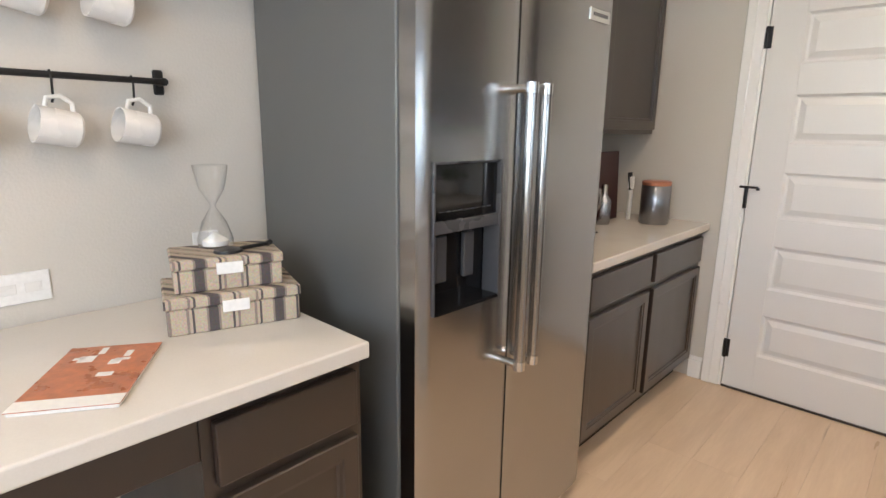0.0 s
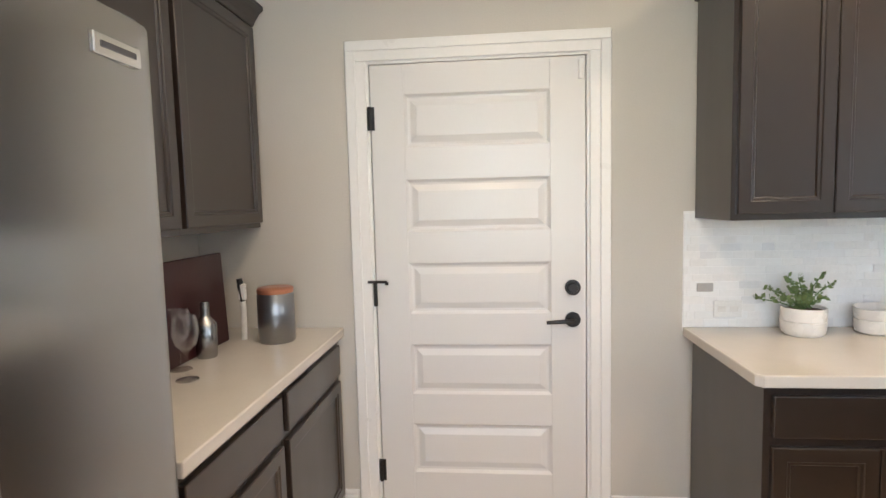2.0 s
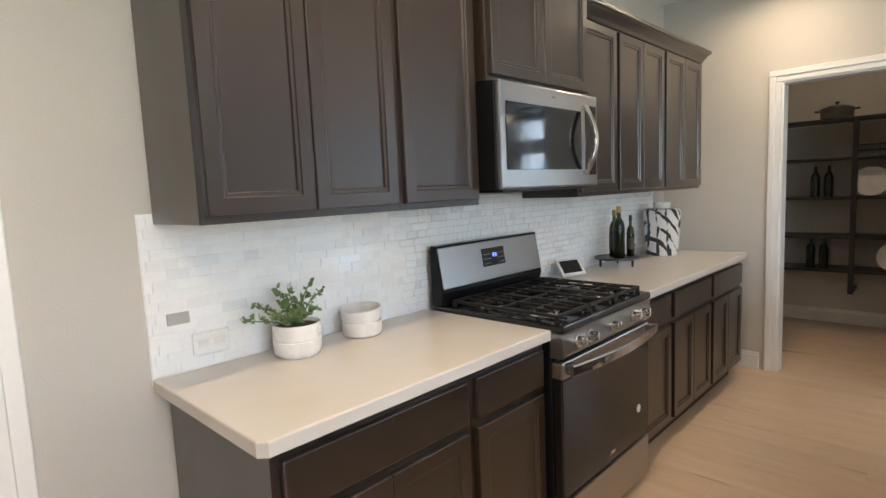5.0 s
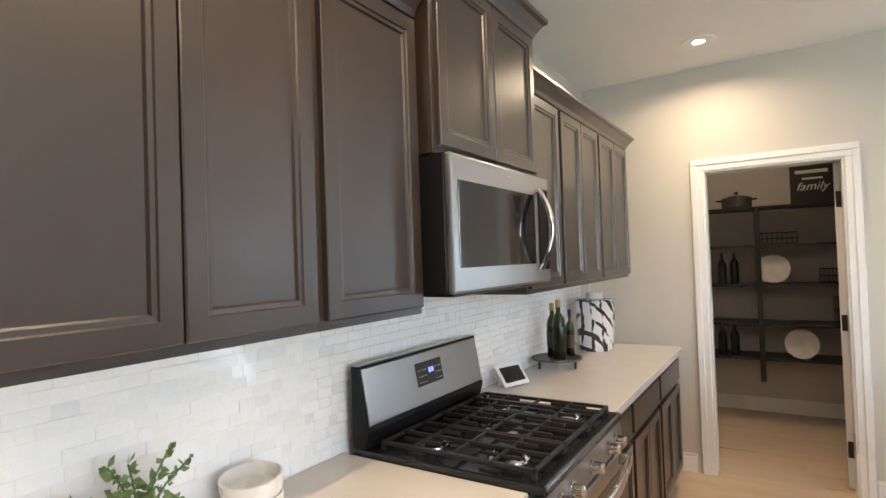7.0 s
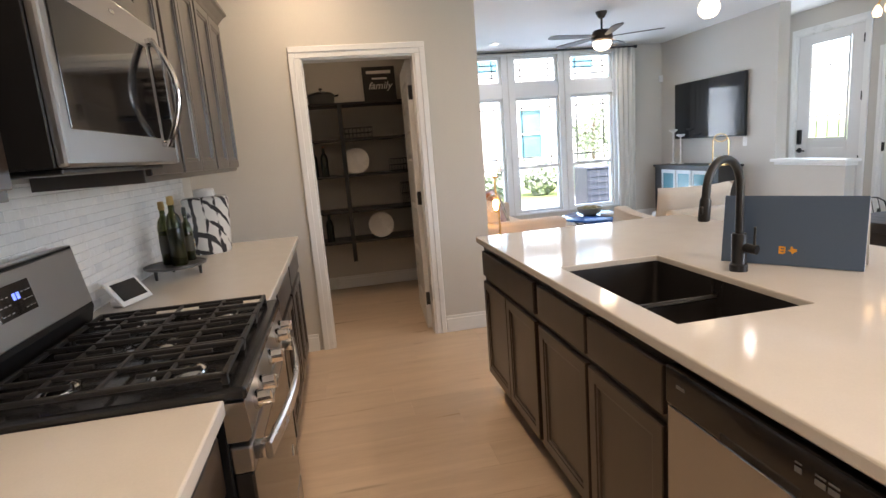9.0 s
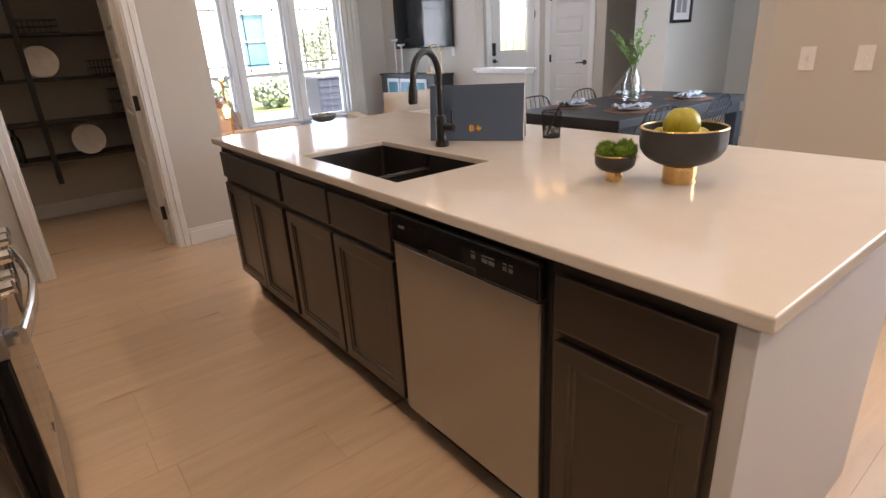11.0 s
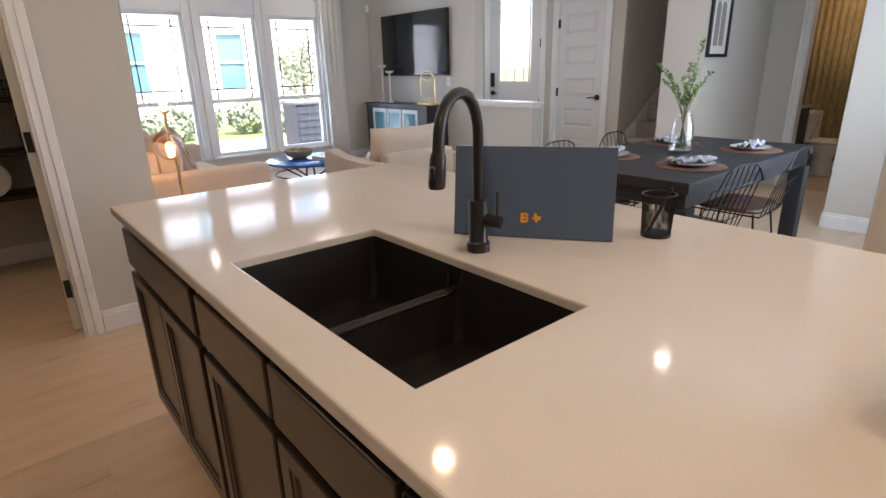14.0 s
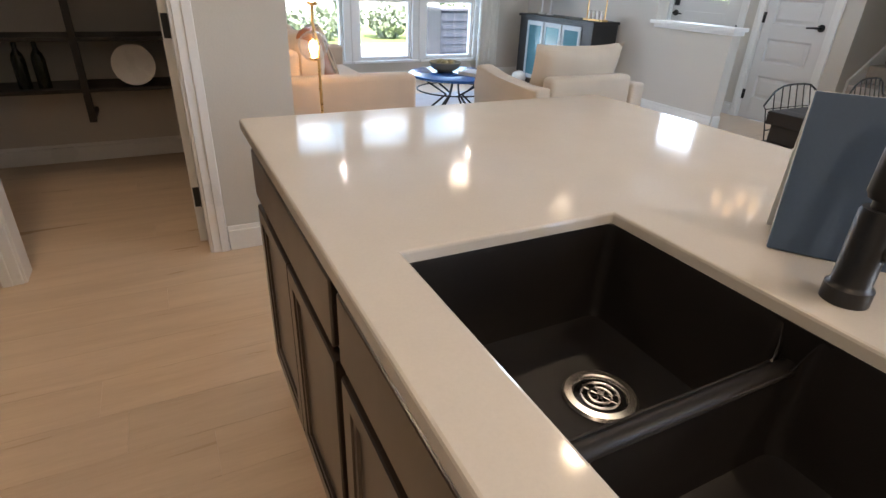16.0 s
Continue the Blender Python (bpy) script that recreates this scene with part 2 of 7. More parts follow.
FRSIDE = surface("grey_fridge_side", (0.14, 0.142, 0.137), 0.42, 0.3, 0.04, 5, 260, 0.03)
BLACKG = surface("black_gloss", (0.008, 0.008, 0.009), 0.07, 0, 0.1, 10, 80, 0)
BLACKS = surface("black_shell", (0.007, 0.007, 0.0075), 0.45, 0, 0.1, 8, 90, 0.01, spec=0.2)
BLACKM = surface("black_matte", (0.010, 0.0095, 0.0095), 0.36, 0, 0.15, 10, 80, 0.01)
IRON = surface("cast_iron", (0.018, 0.017, 0.017), 0.5, 0.2, 0.2, 14, 180, 0.06)
ENAMEL = surface("black_enamel", (0.012, 0.012, 0.013), 0.16, 0, 0.1, 8, 90, 0)
SINKM = surface("black_granite_sink", (0.0135, 0.0115, 0.011), 0.40, 0, 0.2, 12, 500, 0.05, spec=0.26)
GREY = surface("dark_grey_plastic", (0.06, 0.06, 0.065), 0.3, 0)
WHITEP = surface("white_plastic", (0.80, 0.79, 0.77), 0.3, 0)
CERAM = surface("white_ceramic", (0.76, 0.74, 0.71), 0.28, 0, 0.03, 12, 60, 0.01)
MARBLE = veined("black_white_marble", (0.74, 0.73, 0.71), (0.045, 0.045, 0.05), 4.5, 0.30, 0.2)
LEAF = surface("green_leaf", (0.10, 0.19, 0.055), 0.5, 0, 0.35, 40, 200, 0.05)
MOSS = surface("moss", (0.12, 0.22, 0.02), 0.85, 0, 0.4, 60, 200, 0.1)
PEAR = surface("green_fruit", (0.40, 0.36, 0.035), 0.30, 0, 0.18, 14, 120, 0.02)
GOLD = surface("brushed_gold", (0.72, 0.47, 0.20), 0.3, 1, 0.08, 20, 120, 0.01)
BOWL = surface("charcoal_bowl", (0.035, 0.034, 0.036), 0.42, 0, 0.1, 18, 150, 0.02)
SLATE = surface("slate_blue_card", (0.072, 0.115, 0.190), 0.6, 0, 0.05, 7, 200, 0.02)
ORANGE = surface("orange_print", (0.80, 0.36, 0.03), 0.5)
CARD = surface("white_card", (0.75, 0.73, 0.70), 0.7)
PAGE = surface("magazine_paper", (0.74, 0.72, 0.68), 0.5)
TERRA = surface("terracotta_print", (0.42, 0.14, 0.06), 0.3, 0, 0.35, 22, 60, 0)
STRIPE = stripes("striped_box_cloth", (0.45, 0.375, 0.285), (0.085, 0.072, 0.07), (0.24, 0.195, 0.165))
MAROON = surface("maroon_board", (0.035, 0.005, 0.007), 0.35, 0, 0.2, 6, 90, 0.02)
COPPER = surface("copper_lid", (0.52, 0.22, 0.13), 0.35, 0.5, 0.1, 9, 60, 0.01)
GREEN_GL = glass("green_bottle_glass", (0.10, 0.13, 0.03), 0.02)
CLEAR = glass("clear_glass", (0.97, 0.98, 0.98))
SMOKE = surface("smoked_mesh", (0.03, 0.028, 0.028), 0.4, 0.6)
PANE = pane_glass("window_pane")
THIN = pane_glass("thin_glass", 0.85, 0.05)
SOFA = surface("beige_linen", (0.58, 0.45, 0.34), 0.9, 0, 0.08, 6, 260, 0.25, sheen=0.3)
CREAM = surface("cream_linen", (0.57, 0.48, 0.38), 0.9, 0, 0.08, 6, 260, 0.25, sheen=0.3)
COGNAC = surface("cognac_leather", (0.30, 0.10, 0.03), 0.45, 0, 0.2, 9, 120, 0.1)
TABLE = surface("charcoal_table", (0.024, 0.024, 0.027), 0.5, 0, 0.2, 5, 120, 0.03, (1, 8, 8), spec=0.3)
WIRE = surface("black_wire", (0.02, 0.02, 0.02), 0.4, 0.6)
SEATL = surface("brown_leather_seat", (0.09, 0.045, 0.03), 0.5, 0, 0.2, 12, 160, 0.05)
MAT = surface("woven_placemat", (0.13, 0.06, 0.035), 0.8, 0, 0.25, 60, 200, 0.2)
NAPKIN = stripes("checked_napkin", (0.30, 0.30, 0.31), (0.06, 0.06, 0.08), (0.25, 0.25, 0.28))
BLUETOP = surface("glossy_blue", (0.03, 0.13, 0.46), 0.14, 0, 0.1, 6, 60, 0)
SHEER = surface("cream_curtain", (0.70, 0.68, 0.63), 0.9, 0, 0.05, 8, 200, 0.1)
SHELF = surface("black_shelf", (0.022, 0.02, 0.019), 0.45, 0, 0.2, 6, 60, 0.02)
OAKSH = wood("oak_shelf", (0.36, 0.22, 0.11), (0.52, 0.35, 0.19), 0.45, knots=False)
SCREEN = surface("tv_screen", (0.010, 0.011, 0.014), 0.09, 0, 0.05, 3, 40, 0)
GREYWALL = surface("grey_tile_wall", (0.20, 0.19, 0.17), 0.5, 0, 0.1, 4, 80, 0.04)
CARPET = surface("stair_carpet", (0.42, 0.37, 0.33), 0.95, 0, 0.12, 40, 400, 0.4)
CURTG = surface("gold_pattern_curtain", (0.46, 0.37, 0.19), 0.8, 0, 0.35, 5, 40, 0.05, (1, 1, 0.35))
# Outdoor leaf green, paled in its colour to imitate the hazy glare.
SHRUBL = surface("glare_paled_leaf", (0.16, 0.20, 0.12), 0.55, 0, 0.3, 12, 60, 0.05)
GROUND = surface("grass", (0.16, 0.22, 0.06), 0.95, 0, 0.3, 1.2, 30, 0.3)
PATHM = surface("pale_concrete", (0.52, 0.50, 0.47), 0.8, 0, 0.08, 2, 60, 0.1)
STUCCO = surface("pale_stucco", (0.72, 0.69, 0.64), 0.85, 0, 0.04, 2, 120, 0.15)
FARWIN = surface("far_window_glass", (0.08, 0.22, 0.27), 0.08, 0, 0.1, 3, 30, 0)
BARK = surface("bark", (0.12, 0.085, 0.06), 0.9, 0, 0.3, 20, 90, 0.4)
BULB = glow("lit_bulb", (1.0, 0.55, 0.18), 9)
LANTERN = glow("lantern_bulb", (1.0, 0.58, 0.22), 0.4)
CANGLOW = glow("can_glow", (1.0, 0.80, 0.55), 0.6)
OPAL = glow("lit_opal_glass", (1.0, 0.80, 0.52), 0.9)
DIMOPAL = glow("dim_opal_glass", (1.0, 0.80, 0.52), 0.28)
BLUELED = glow("blue_digits", (0.02, 0.10, 1.0), 0.16)
TILES = [surface("tile_white_glass", (0.90, 0.90, 0.895), 0.08, 0, 0.03, 9, 60, 0.0, spread=0.02),
         surface("tile_marble", (0.89, 0.88, 0.865), 0.16, 0, 0.05, 16, 80, 0.01, spread=0.03),
         surface("tile_grey_glass", (0.83, 0.835, 0.84), 0.08, 0, 0.05, 9, 60, 0.0, spread=0.04)]
GROUT = surface("pale_grout", (0.88, 0.87, 0.855), 0.8, 0, 0.05, 20, 200, 0.05)

# ---- mesh helpers ----


def box(bm, lo, hi, bevel=0.0, seg=1):
    """Adds a box to bm, edges rounded by bevel."""
    vs = bmesh.ops.create_cube(bm, size=1)["verts"]
    for v in vs:
        v.co = Vector([(lo[i] + hi[i]) / 2 + v.co[i] * (hi[i] - lo[i]) for i in range(3)])
    if bevel:
        es = list({e for v in vs for e in v.link_edges})
        bmesh.ops.bevel(bm, geom=es, offset=min(bevel, 0.45 * min(abs(hi[i] - lo[i]) for i in range(3))), segments=seg, affect="EDGES", profile=0.5)


def lathe(bm, profile, segs=24, centre=(0, 0, 0)):
    """Adds a body turned about z from (radius, height) pairs."""
    rings = []
    for r, z in profile:
        if r < 1e-5:
            rings.append([bm.verts.new((centre[0], centre[1], centre[2] + z))])
        else:
            rings.append([bm.verts.new((centre[0] + r * math.cos(a), centre[1] + r * math.sin(a), centre[2] + z))
                          for a in (2 * math.pi * i / segs for i in range(segs))])
    for a, b in zip(rings, rings[1:]):
        for i in range(segs):
            j = (i + 1) % segs
            quad = [a[i % len(a)], a[j % len(a)], b[j % len(b)], b[i % len(b)]]
            face = list(dict.fromkeys(quad))
            if len(face) > 2:
                bm.faces.new(face)


def tube(bm, points, radius, segs=8, closed=False):
    """Adds a round bar along points."""
    pts = [Vector(p) for p in points]
    rings, up = [], None
    for i, p in enumerate(pts):
        a = pts[i - 1] if i or closed else p
        b = pts[(i + 1) % len(pts)] if i + 1 < len(pts) or closed else p
        d = (b - a).normalized()
        if up is None:
            up = d.orthogonal().normalized()
        up = (up - d * up.dot(d)).normalized()
        side = d.cross(up)
        r = radius[i] if isinstance(radius, (list, tuple)) else radius
        rings.append([bm.verts.new(p + r * (math.cos(t) * up + math.sin(t) * side)) for t in (2 * math.pi * j / segs for j in range(segs))])
    pairs = list(zip(rings, rings[1:])) + ([(rings[-1], rings[0])] if closed else [])
    for a, b in pairs:
        for j in range(segs):
            bm.faces.new((a[j], a[(j + 1) % segs], b[(j + 1) % segs], b[j]))
    if not closed:
        bm.faces.new(rings[0][::-1])
        bm.faces.new(rings[-1])


def prism(bm, outline, z0, z1):
    """Adds an upright block over a plan outline (counter-clockwise)."""
    lo = [bm.verts.new((x, y, z0)) for x, y in outline]
    hi = [bm.verts.new((x, y, z1)) for x, y in outline]
    bm.faces.new(lo[::-1])
    bm.faces.new(hi)
    for i in range(len(lo)):
        j = (i + 1) % len(lo)
        bm.faces.new((lo[i], lo[j], hi[j], hi[i]))


def made(name, bm, mat, parent=None, smooth=False, at=None):
    """The mesh object of bm; as a part it lies in its parent's frame."""
    bmesh.ops.recalc_face_normals(bm, faces=bm.faces)
    me = bpy.data.meshes.new(name)
    bm.to_mesh(me)
    bm.free()
    me.materials.append(mat)
    if smooth:
        for f in me.polygons:
            f.use_smooth = True
        me.set_sharp_from_angle(angle=radians(40))
    ob = new(name, me)
    if parent:
        ob.parent = parent
    if at is not None:
        ob.matrix_basis = at
    return ob


def boxes(name, list_of, mat, parent=None, bevel=0.0, at=None, seg=1):
    bm = bmesh.new()
    for lo, hi in list_of:
        box(bm, lo, hi, bevel, seg)
    return made(name, bm, mat, parent, False, at)


def turned(name, profile, mat, parent=None, segs=28, centre=(0, 0, 0), at=None):
    bm = bmesh.new()
    lathe(bm, profile, segs, centre)
    return made(name, bm, mat, parent, True, at)


def bars(name, runs, radius, mat, parent=None, segs=8, at=None):
    bm = bmesh.new()
    for r in runs:
        tube(bm, r, radius, segs)
    return made(name, bm, mat, parent, True, at)


def thing(name, label, category, m, group=""):
    """An empty at a thing's base, to carry its parts."""
    ob = new(name)
    ob.empty_display_size = 0.05
    ob.matrix_basis = m
    return tagged(ob, label, category, group)


def setting(ob, label, category="structure"):
    return tagged(ob, label, category, kind="structure")


def arc(cx, cz, r, a0, a1, n):
    return [(cx + r * math.cos(radians(a0 + (a1 - a0) * i / n)), cz + r * math.sin(radians(a0 + (a1 - a0) * i / n))) for i in range(n + 1)]


def blob(bm, centre, radii, rough=0.05, seed=0, u=14, v=8, power=1.0):
    """A soft rounded body; power under 1 makes it boxier, like a cushion."""
    rows = []
    for i in range(v + 1):
        ph = math.pi * i / v - math.pi / 2
        row = []
        for j in range(u):
            th = 2 * math.pi * j / u
            d = Vector((math.cos(ph) * math.cos(th), math.cos(ph) * math.sin(th), math.sin(ph)))
            d = Vector([math.copysign(abs(c) ** power, c) for c in d])
            w = 1 + rough * noise.noise(d * 2.3 + Vector((seed, 0, 0)))
            row.append(Vector([centre[q] + d[q] * radii[q] * w for q in range(3)]))
        rows.append(row)
    verts = [[bm.verts.new(p) for p in (r if 0 < i < v else r[:1])] for i, r in enumerate(rows)]
    for a, b in zip(verts, verts[1:]):
        for j in range(u):
            f = list(dict.fromkeys([a[j % len(a)], a[(j + 1) % u % len(a)], b[(j + 1) % u % len(b)], b[j % len(b)]]))
            if len(f) > 2:
                bm.faces.new(f)

# ---- structure ----


def wall(name, axis, face, thick, a0, a1, openings=(), top=H, label="warm light grey painted wall", mat=PAINT, z0=0.0):
    """A wall whose faces lie across axis at face and face + thick, from a0 to a1, with openings (from, to, sill, head)."""
    cuts = sorted(openings)
    bm = bmesh.new()

    def add(u0, u1, w0, w1):
        if u1 - u0 > 1e-4 and w1 - w0 > 1e-4:
            f0, f1 = min(face, face + thick), max(face, face + thick)
            box(bm, (f0, u0, w0) if axis == "x" else (u0, f0, w0), (f1, u1, w1) if axis == "x" else (u1, f1, w1))
    at = a0
    for u0, u1, s, h in cuts:
        add(at, u0, z0, top)
        add(u0, u1, z0, s)
        add(u0, u1, h, top)
        at = u1
    add(at, a1, z0, top)
    return setting(made(name, bm, mat), label, "wall")


wall("wall_north", "y", 0.0, 0.12, -0.94, 7.09, [(-0.02, 0.934, 0, 2.05)])
wall("wall_west", "x", -0.82, -0.12, -4.22, 0.0)
wall("wall_pantry_front", "x", 5.155, 0.12, -2.03, 0.0, [(-1.575, -0.80, 0, 2.05)])
wall("wall_pantry_back", "x", 6.97, 0.12, -1.91, 0.0)
wall("wall_pantry_side", "y", -2.03, 0.12, 5.275, 9.4)
WIN_Y = [(-3.57, -2.85), (-4.48, -3.76), (-5.39, -4.67)]
wall("wall_windows", "x", 9.4, 0.16, -6.40, -1.91, [(a, b, 0.27, 2.66) for a, b in WIN_Y])
wall("wall_television", "y", -6.25, -0.15, 7.05, 9.4)
wall("wall_entry", "y", -7.1, -0.12, 5.52, 9.56, [(5.755, 6.445, 0, 2.06), (6.70, 7.66, 0, 2.46)])
wall("wall_entry_end", "x", 9.4, 0.16, -7.1, -6.40)
wall("wall_stair", "x", 5.52, 0.12, -9.82, -7.22)
wall("wall_stair_end", "y", -9.70, -0.12, 4.60, 5.52)
wall("wall_pillar", "y", -6.55, -0.12, 4.35, 4.74)
wall("wall_hall", "x", 4.35, 0.12, -8.0, -6.67)
wall("wall_hall_end", "y", -8.0, -0.12, 3.07, 4.47, [(3.27, 3.98, 0, 2.06)])
wall("wall_hall_side", "x", 3.19, -0.12, -8.0, -6.55)
wall("wall_dining_south", "y", -6.55, -0.12, 2.30, 3.07)
# This wall's opening is added to bring cool light to table and hall.
wall("wall_dining_west", "x", 2.44, -0.12, -6.55, -4.22, [(-6.0, -4.6, 0.60, 2.30)])
# The opening here is added for light; no window is known in this wall.
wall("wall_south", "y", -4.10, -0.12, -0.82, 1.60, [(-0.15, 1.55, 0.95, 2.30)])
bm = bmesh.new()
prism(bm, [(1.60, -4.22), (2.44, -4.22), (2.44, -4.17), (2.42, -4.13), (2.33, -4.10), (1.60, -4.10)], 0, H)
setting(made("wall_south_end", bm, PAINT), "warm light grey wall with a rounded corner", "wall")
# Added unseen slab, no wall here, to stop daylight leaking round the door.
wall("door_leak_block", "y", 0.16, 0.1, -0.3, 1.2)
wall("bath_wall_back", "y", -9.7, -0.12, 2.9, 4.6, mat=GREYWALL, label="dark grey bathroom wall")
wall("bath_wall_east", "x", 4.48, 0.12, -9.7, -8.12, mat=GREYWALL, label="dark grey bathroom wall")
wall("bath_wall_west", "x", 3.02, -0.12, -9.7, -8.12, mat=GREYWALL, label="dark grey bathroom wall")
setting(boxes("ceiling", [((-0.94, -9.82, H), (9.56, 0.12, H + 0.12))], CEIL), "flat off-white painted ceiling", "ceiling")
setting(boxes("floor", [((-0.94, -9.82, -0.14), (9.56, 0.12, -0.008))], surface("subfloor", (0.50, 0.37, 0.26), 0.7)), "pale oak plank floor", "floor")

# half wall by the entry, with its cap
pony = setting(boxes("half_wall", [((6.10, -6.37, 0), (7.05, -6.25, 0.90))], PAINT), "low painted half wall by the entry", "wall")
cap = boxes("cap", [((6.06, -6.41, 0.90), (7.09, -6.21, 0.935)), ((6.08, -6.39, 0.865), (7.05, -6.235, 0.90))], TRIM, pony, 0.004)


def skirting(runs):
    """Baseboards: (x0, y0, x1, y1, nx, ny) along a wall's face with the normal n."""
    bm = bmesh.new()
    for x0, y0, x1, y1, nx, ny in runs:
        for h0, h1, t in ((0.0, 0.105, 0.016), (0.105, 0.128, 0.009)):
            xs = sorted((x0, x1, x0 + nx * t, x1 + nx * t))
            ys = sorted((y0, y1, y0 + ny * t, y1 + ny * t))
            box(bm, (xs[0], ys[0], h0), (xs[-1], ys[-1], h1), 0.003)
    return setting(made("baseboard", bm, TRIM), "white painted baseboard", "trim")


skirting([(1.02, 0, 1.35, 0, 0, -1), (-0.18, 0, -0.11, 0, 0, -1), (5.155, -0.70, 5.155, -0.10, -1, 0), (5.155, -1.655, 5.155, -2.046, -1, 0),
          (5.139, -2.03, 9.4, -2.03, 0, -1), (9.4, -2.05, 9.4, -6.24, -1, 0), (7.05, -6.25, 9.38, -6.25, 0, 1), (6.10, -6.25, 7.05, -6.25, 0, 1),
          (6.10, -6.266, 6.10, -6.37, -1, 0), (6.53, -7.1, 6.62, -7.1, 0, 1), (5.52, -7.1, 5.67, -7.1, 0, 1), (7.75, -7.1, 9.38, -7.1, 0, 1),
          (4.35, -6.55, 4.74, -6.55, 0, 1), (4.35, -6.566, 4.35, -7.98, -1, 0), (2.46, -6.55, 3.19, -6.55, 0, 1), (3.19, -6.55, 3.19, -8.0, 1, 0),
          (2.44, -4.22, 2.44, -6.53, 1, 0), (-0.80, -4.10, 2.32, -4.10, 0, 1), (6.97, -0.02, 6.97, -1.9, -1, 0), (-0.82, -3.95, -0.82, -4.08, 1, 0)])


def casing(name, axis, face, out, a0, a1, head, width=0.09, depth=0.12, label="white painted door casing"):
    """Trim round an opening on the face of a wall (out: +1 or -1), with the jamb lining through the wall."""
    bm = bmesh.new()

    def put(u0, u1, w0, w1, d0, d1, bev=0.003):
        f0, f1 = sorted((face + out * d0, face + out * d1))
        box(bm, (f0, u0, w0) if axis == "x" else (u0, f0, w0), (f1, u1, w1) if axis == "x" else (u1, f1, w1), bev)
    w = width
    for k0, k1, d in ((0.012, w, 0.013), (w * 0.55, w - 0.002, 0.020)):
        put(a0 - k1, a0 - k0, 0, head + k0, 0, d)
        put(a1 + k0, a1 + k1, 0, head + k0, 0, d)
        put(a0 - k1, a1 + k1, head + k0, head + k1, 0, d + 0.001)
    put(a0 - 0.018, a0, 0, head, -depth, 0.003, 0.001)
    put(a1, a1 + 0.018, 0, head, -depth, 0.003, 0.001)
    put(a0 - 0.018, a1 + 0.018, head, head + 0.018, -depth, 0.003, 0.001)
    return setting(made(name, bm, TRIM), label, "trim")


casing("trim_kitchen_door", "y", 0.0, -1, -0.004, 0.918, 2.034, 0.1)
casing("trim_pantry", "x", 5.155, -1, -1.563, -0.818, 2.03, 0.09)
casing("trim_closet", "y", -7.1, 1, 5.77, 6.43, 2.04, 0.09)
casing("trim_front_door", "y", -7.1, 1, 6.72, 7.64, 2.44, 0.09)
casing("trim_bath", "y", -8.0, 1, 3.285, 3.965, 2.04, 0.09)


def leaf(parent, w, h, rows, stile, t=0.04, bottom=0.2, top=0.128, pitch=0.365, ph=0.227, two_sided=False):
    """A moulded door leaf with raised panels; it lies in the plane y = 0 to t with its face to -y, from x = 0."""
    bm = bmesh.new()
    zs = [(h - top - i * pitch - ph, h - top - i * pitch) for i in range(rows)][::-1]
    box(bm, (0, 0, 0), (stile, t, h), 0.002)
    box(bm, (w - stile, 0, 0), (w, t, h), 0.002)
    edge = 0.0
    for z0, z1 in zs + [(h, None)]:
        box(bm, (stile, 0, edge), (w - stile, t, z0), 0.0)
        edge = z1
    for z0, z1 in zs:
        for side in (0, 1):
            y0, y1, y2 = (0.012, 0.013, 0.003) if side == 0 else (t - 0.012, t - 0.013, t - 0.003)
            g, q = 0.022, 0.05
            rect = [(stile, z0), (w - stile, z0), (w - stile, z1), (stile, z1)]
            rings = []
            for ins, y in ((0, 0 if side == 0 else t), (0.012, y0), (g, y1), (q, y2)):
                rings.append([bm.verts.new((x + (ins if x < w / 2 else -ins), y, z + (ins if abs(z - z0) < 1e-6 else -ins))) for x, z in rect])
            for a, b in zip(rings, rings[1:]):
                for i in range(4):
                    bm.faces.new((a[i], a[(i + 1) % 4], b[(i + 1) % 4], b[i]))
            bm.faces.new(rings[-1])
    return made("leaf", bm, DOORP, parent)


def hinge_set(parent, x, zs, y=-0.004):
    for z in zs:
        bm = bmesh.new()
        tube(bm, [(x, y - 0.006, z - 0.05), (x, y - 0.006, z + 0.05)], 0.0075, 8)
        box(bm, (x - 0.012, y, z - 0.05), (x + 0.02, y + 0.003, z + 0.05))
        tagged(made("hinge", bm, BLACKM, parent, True), "matte black hinge")


def lever(parent, x, z, direction, y=0.0):
    bm = bmesh.new()
    tube(bm, [(x, y, z), (x, y - 0.012, z)], 0.033, 20)
    tube(bm, [(x, y - 0.01, z), (x, y - 0.052, z)], 0.011, 10)
    tube(bm, [(x, y - 0.048, z), (x + direction * 0.05, y - 0.05, z - 0.001), (x + direction * 0.115, y - 0.044, z - 0.006)], [0.011, 0.009, 0.008], 10)
    return tagged(made("lever_handle", bm, BLACKM, parent, True), "matte black lever handle")


# kitchen side door
d1 = setting(thing("door_1", "", "", pose(0, -0.002, 0.004)), "closed white five-panel door with black hardware", "door")
leaf(d1, 0.914, 2.026, 5, 0.148)
hinge_set(d1, -0.003, (0.22, 1.80))
bm = bmesh.new()
tube(bm, [(-0.003, -0.012, 0.98), (-0.003, -0.012, 1.09)], 0.009, 8)
tube(bm, [(-0.035, -0.014, 1.088), (0.05, -0.02, 1.088)], 0.006, 8)
tube(bm, [(0.05, -0.02, 1.088), (0.05, -0.02, 1.075)], 0.008, 8)
tagged(made("hinge_stop", bm, BLACKM, d1, True), "black hinge with door stop")
lever(d1, 0.857, 0.915, -1)
bm = bmesh.new()
tube(bm, [(0.857, 0, 1.055), (0.857, -0.018, 1.055)], 0.033, 20)
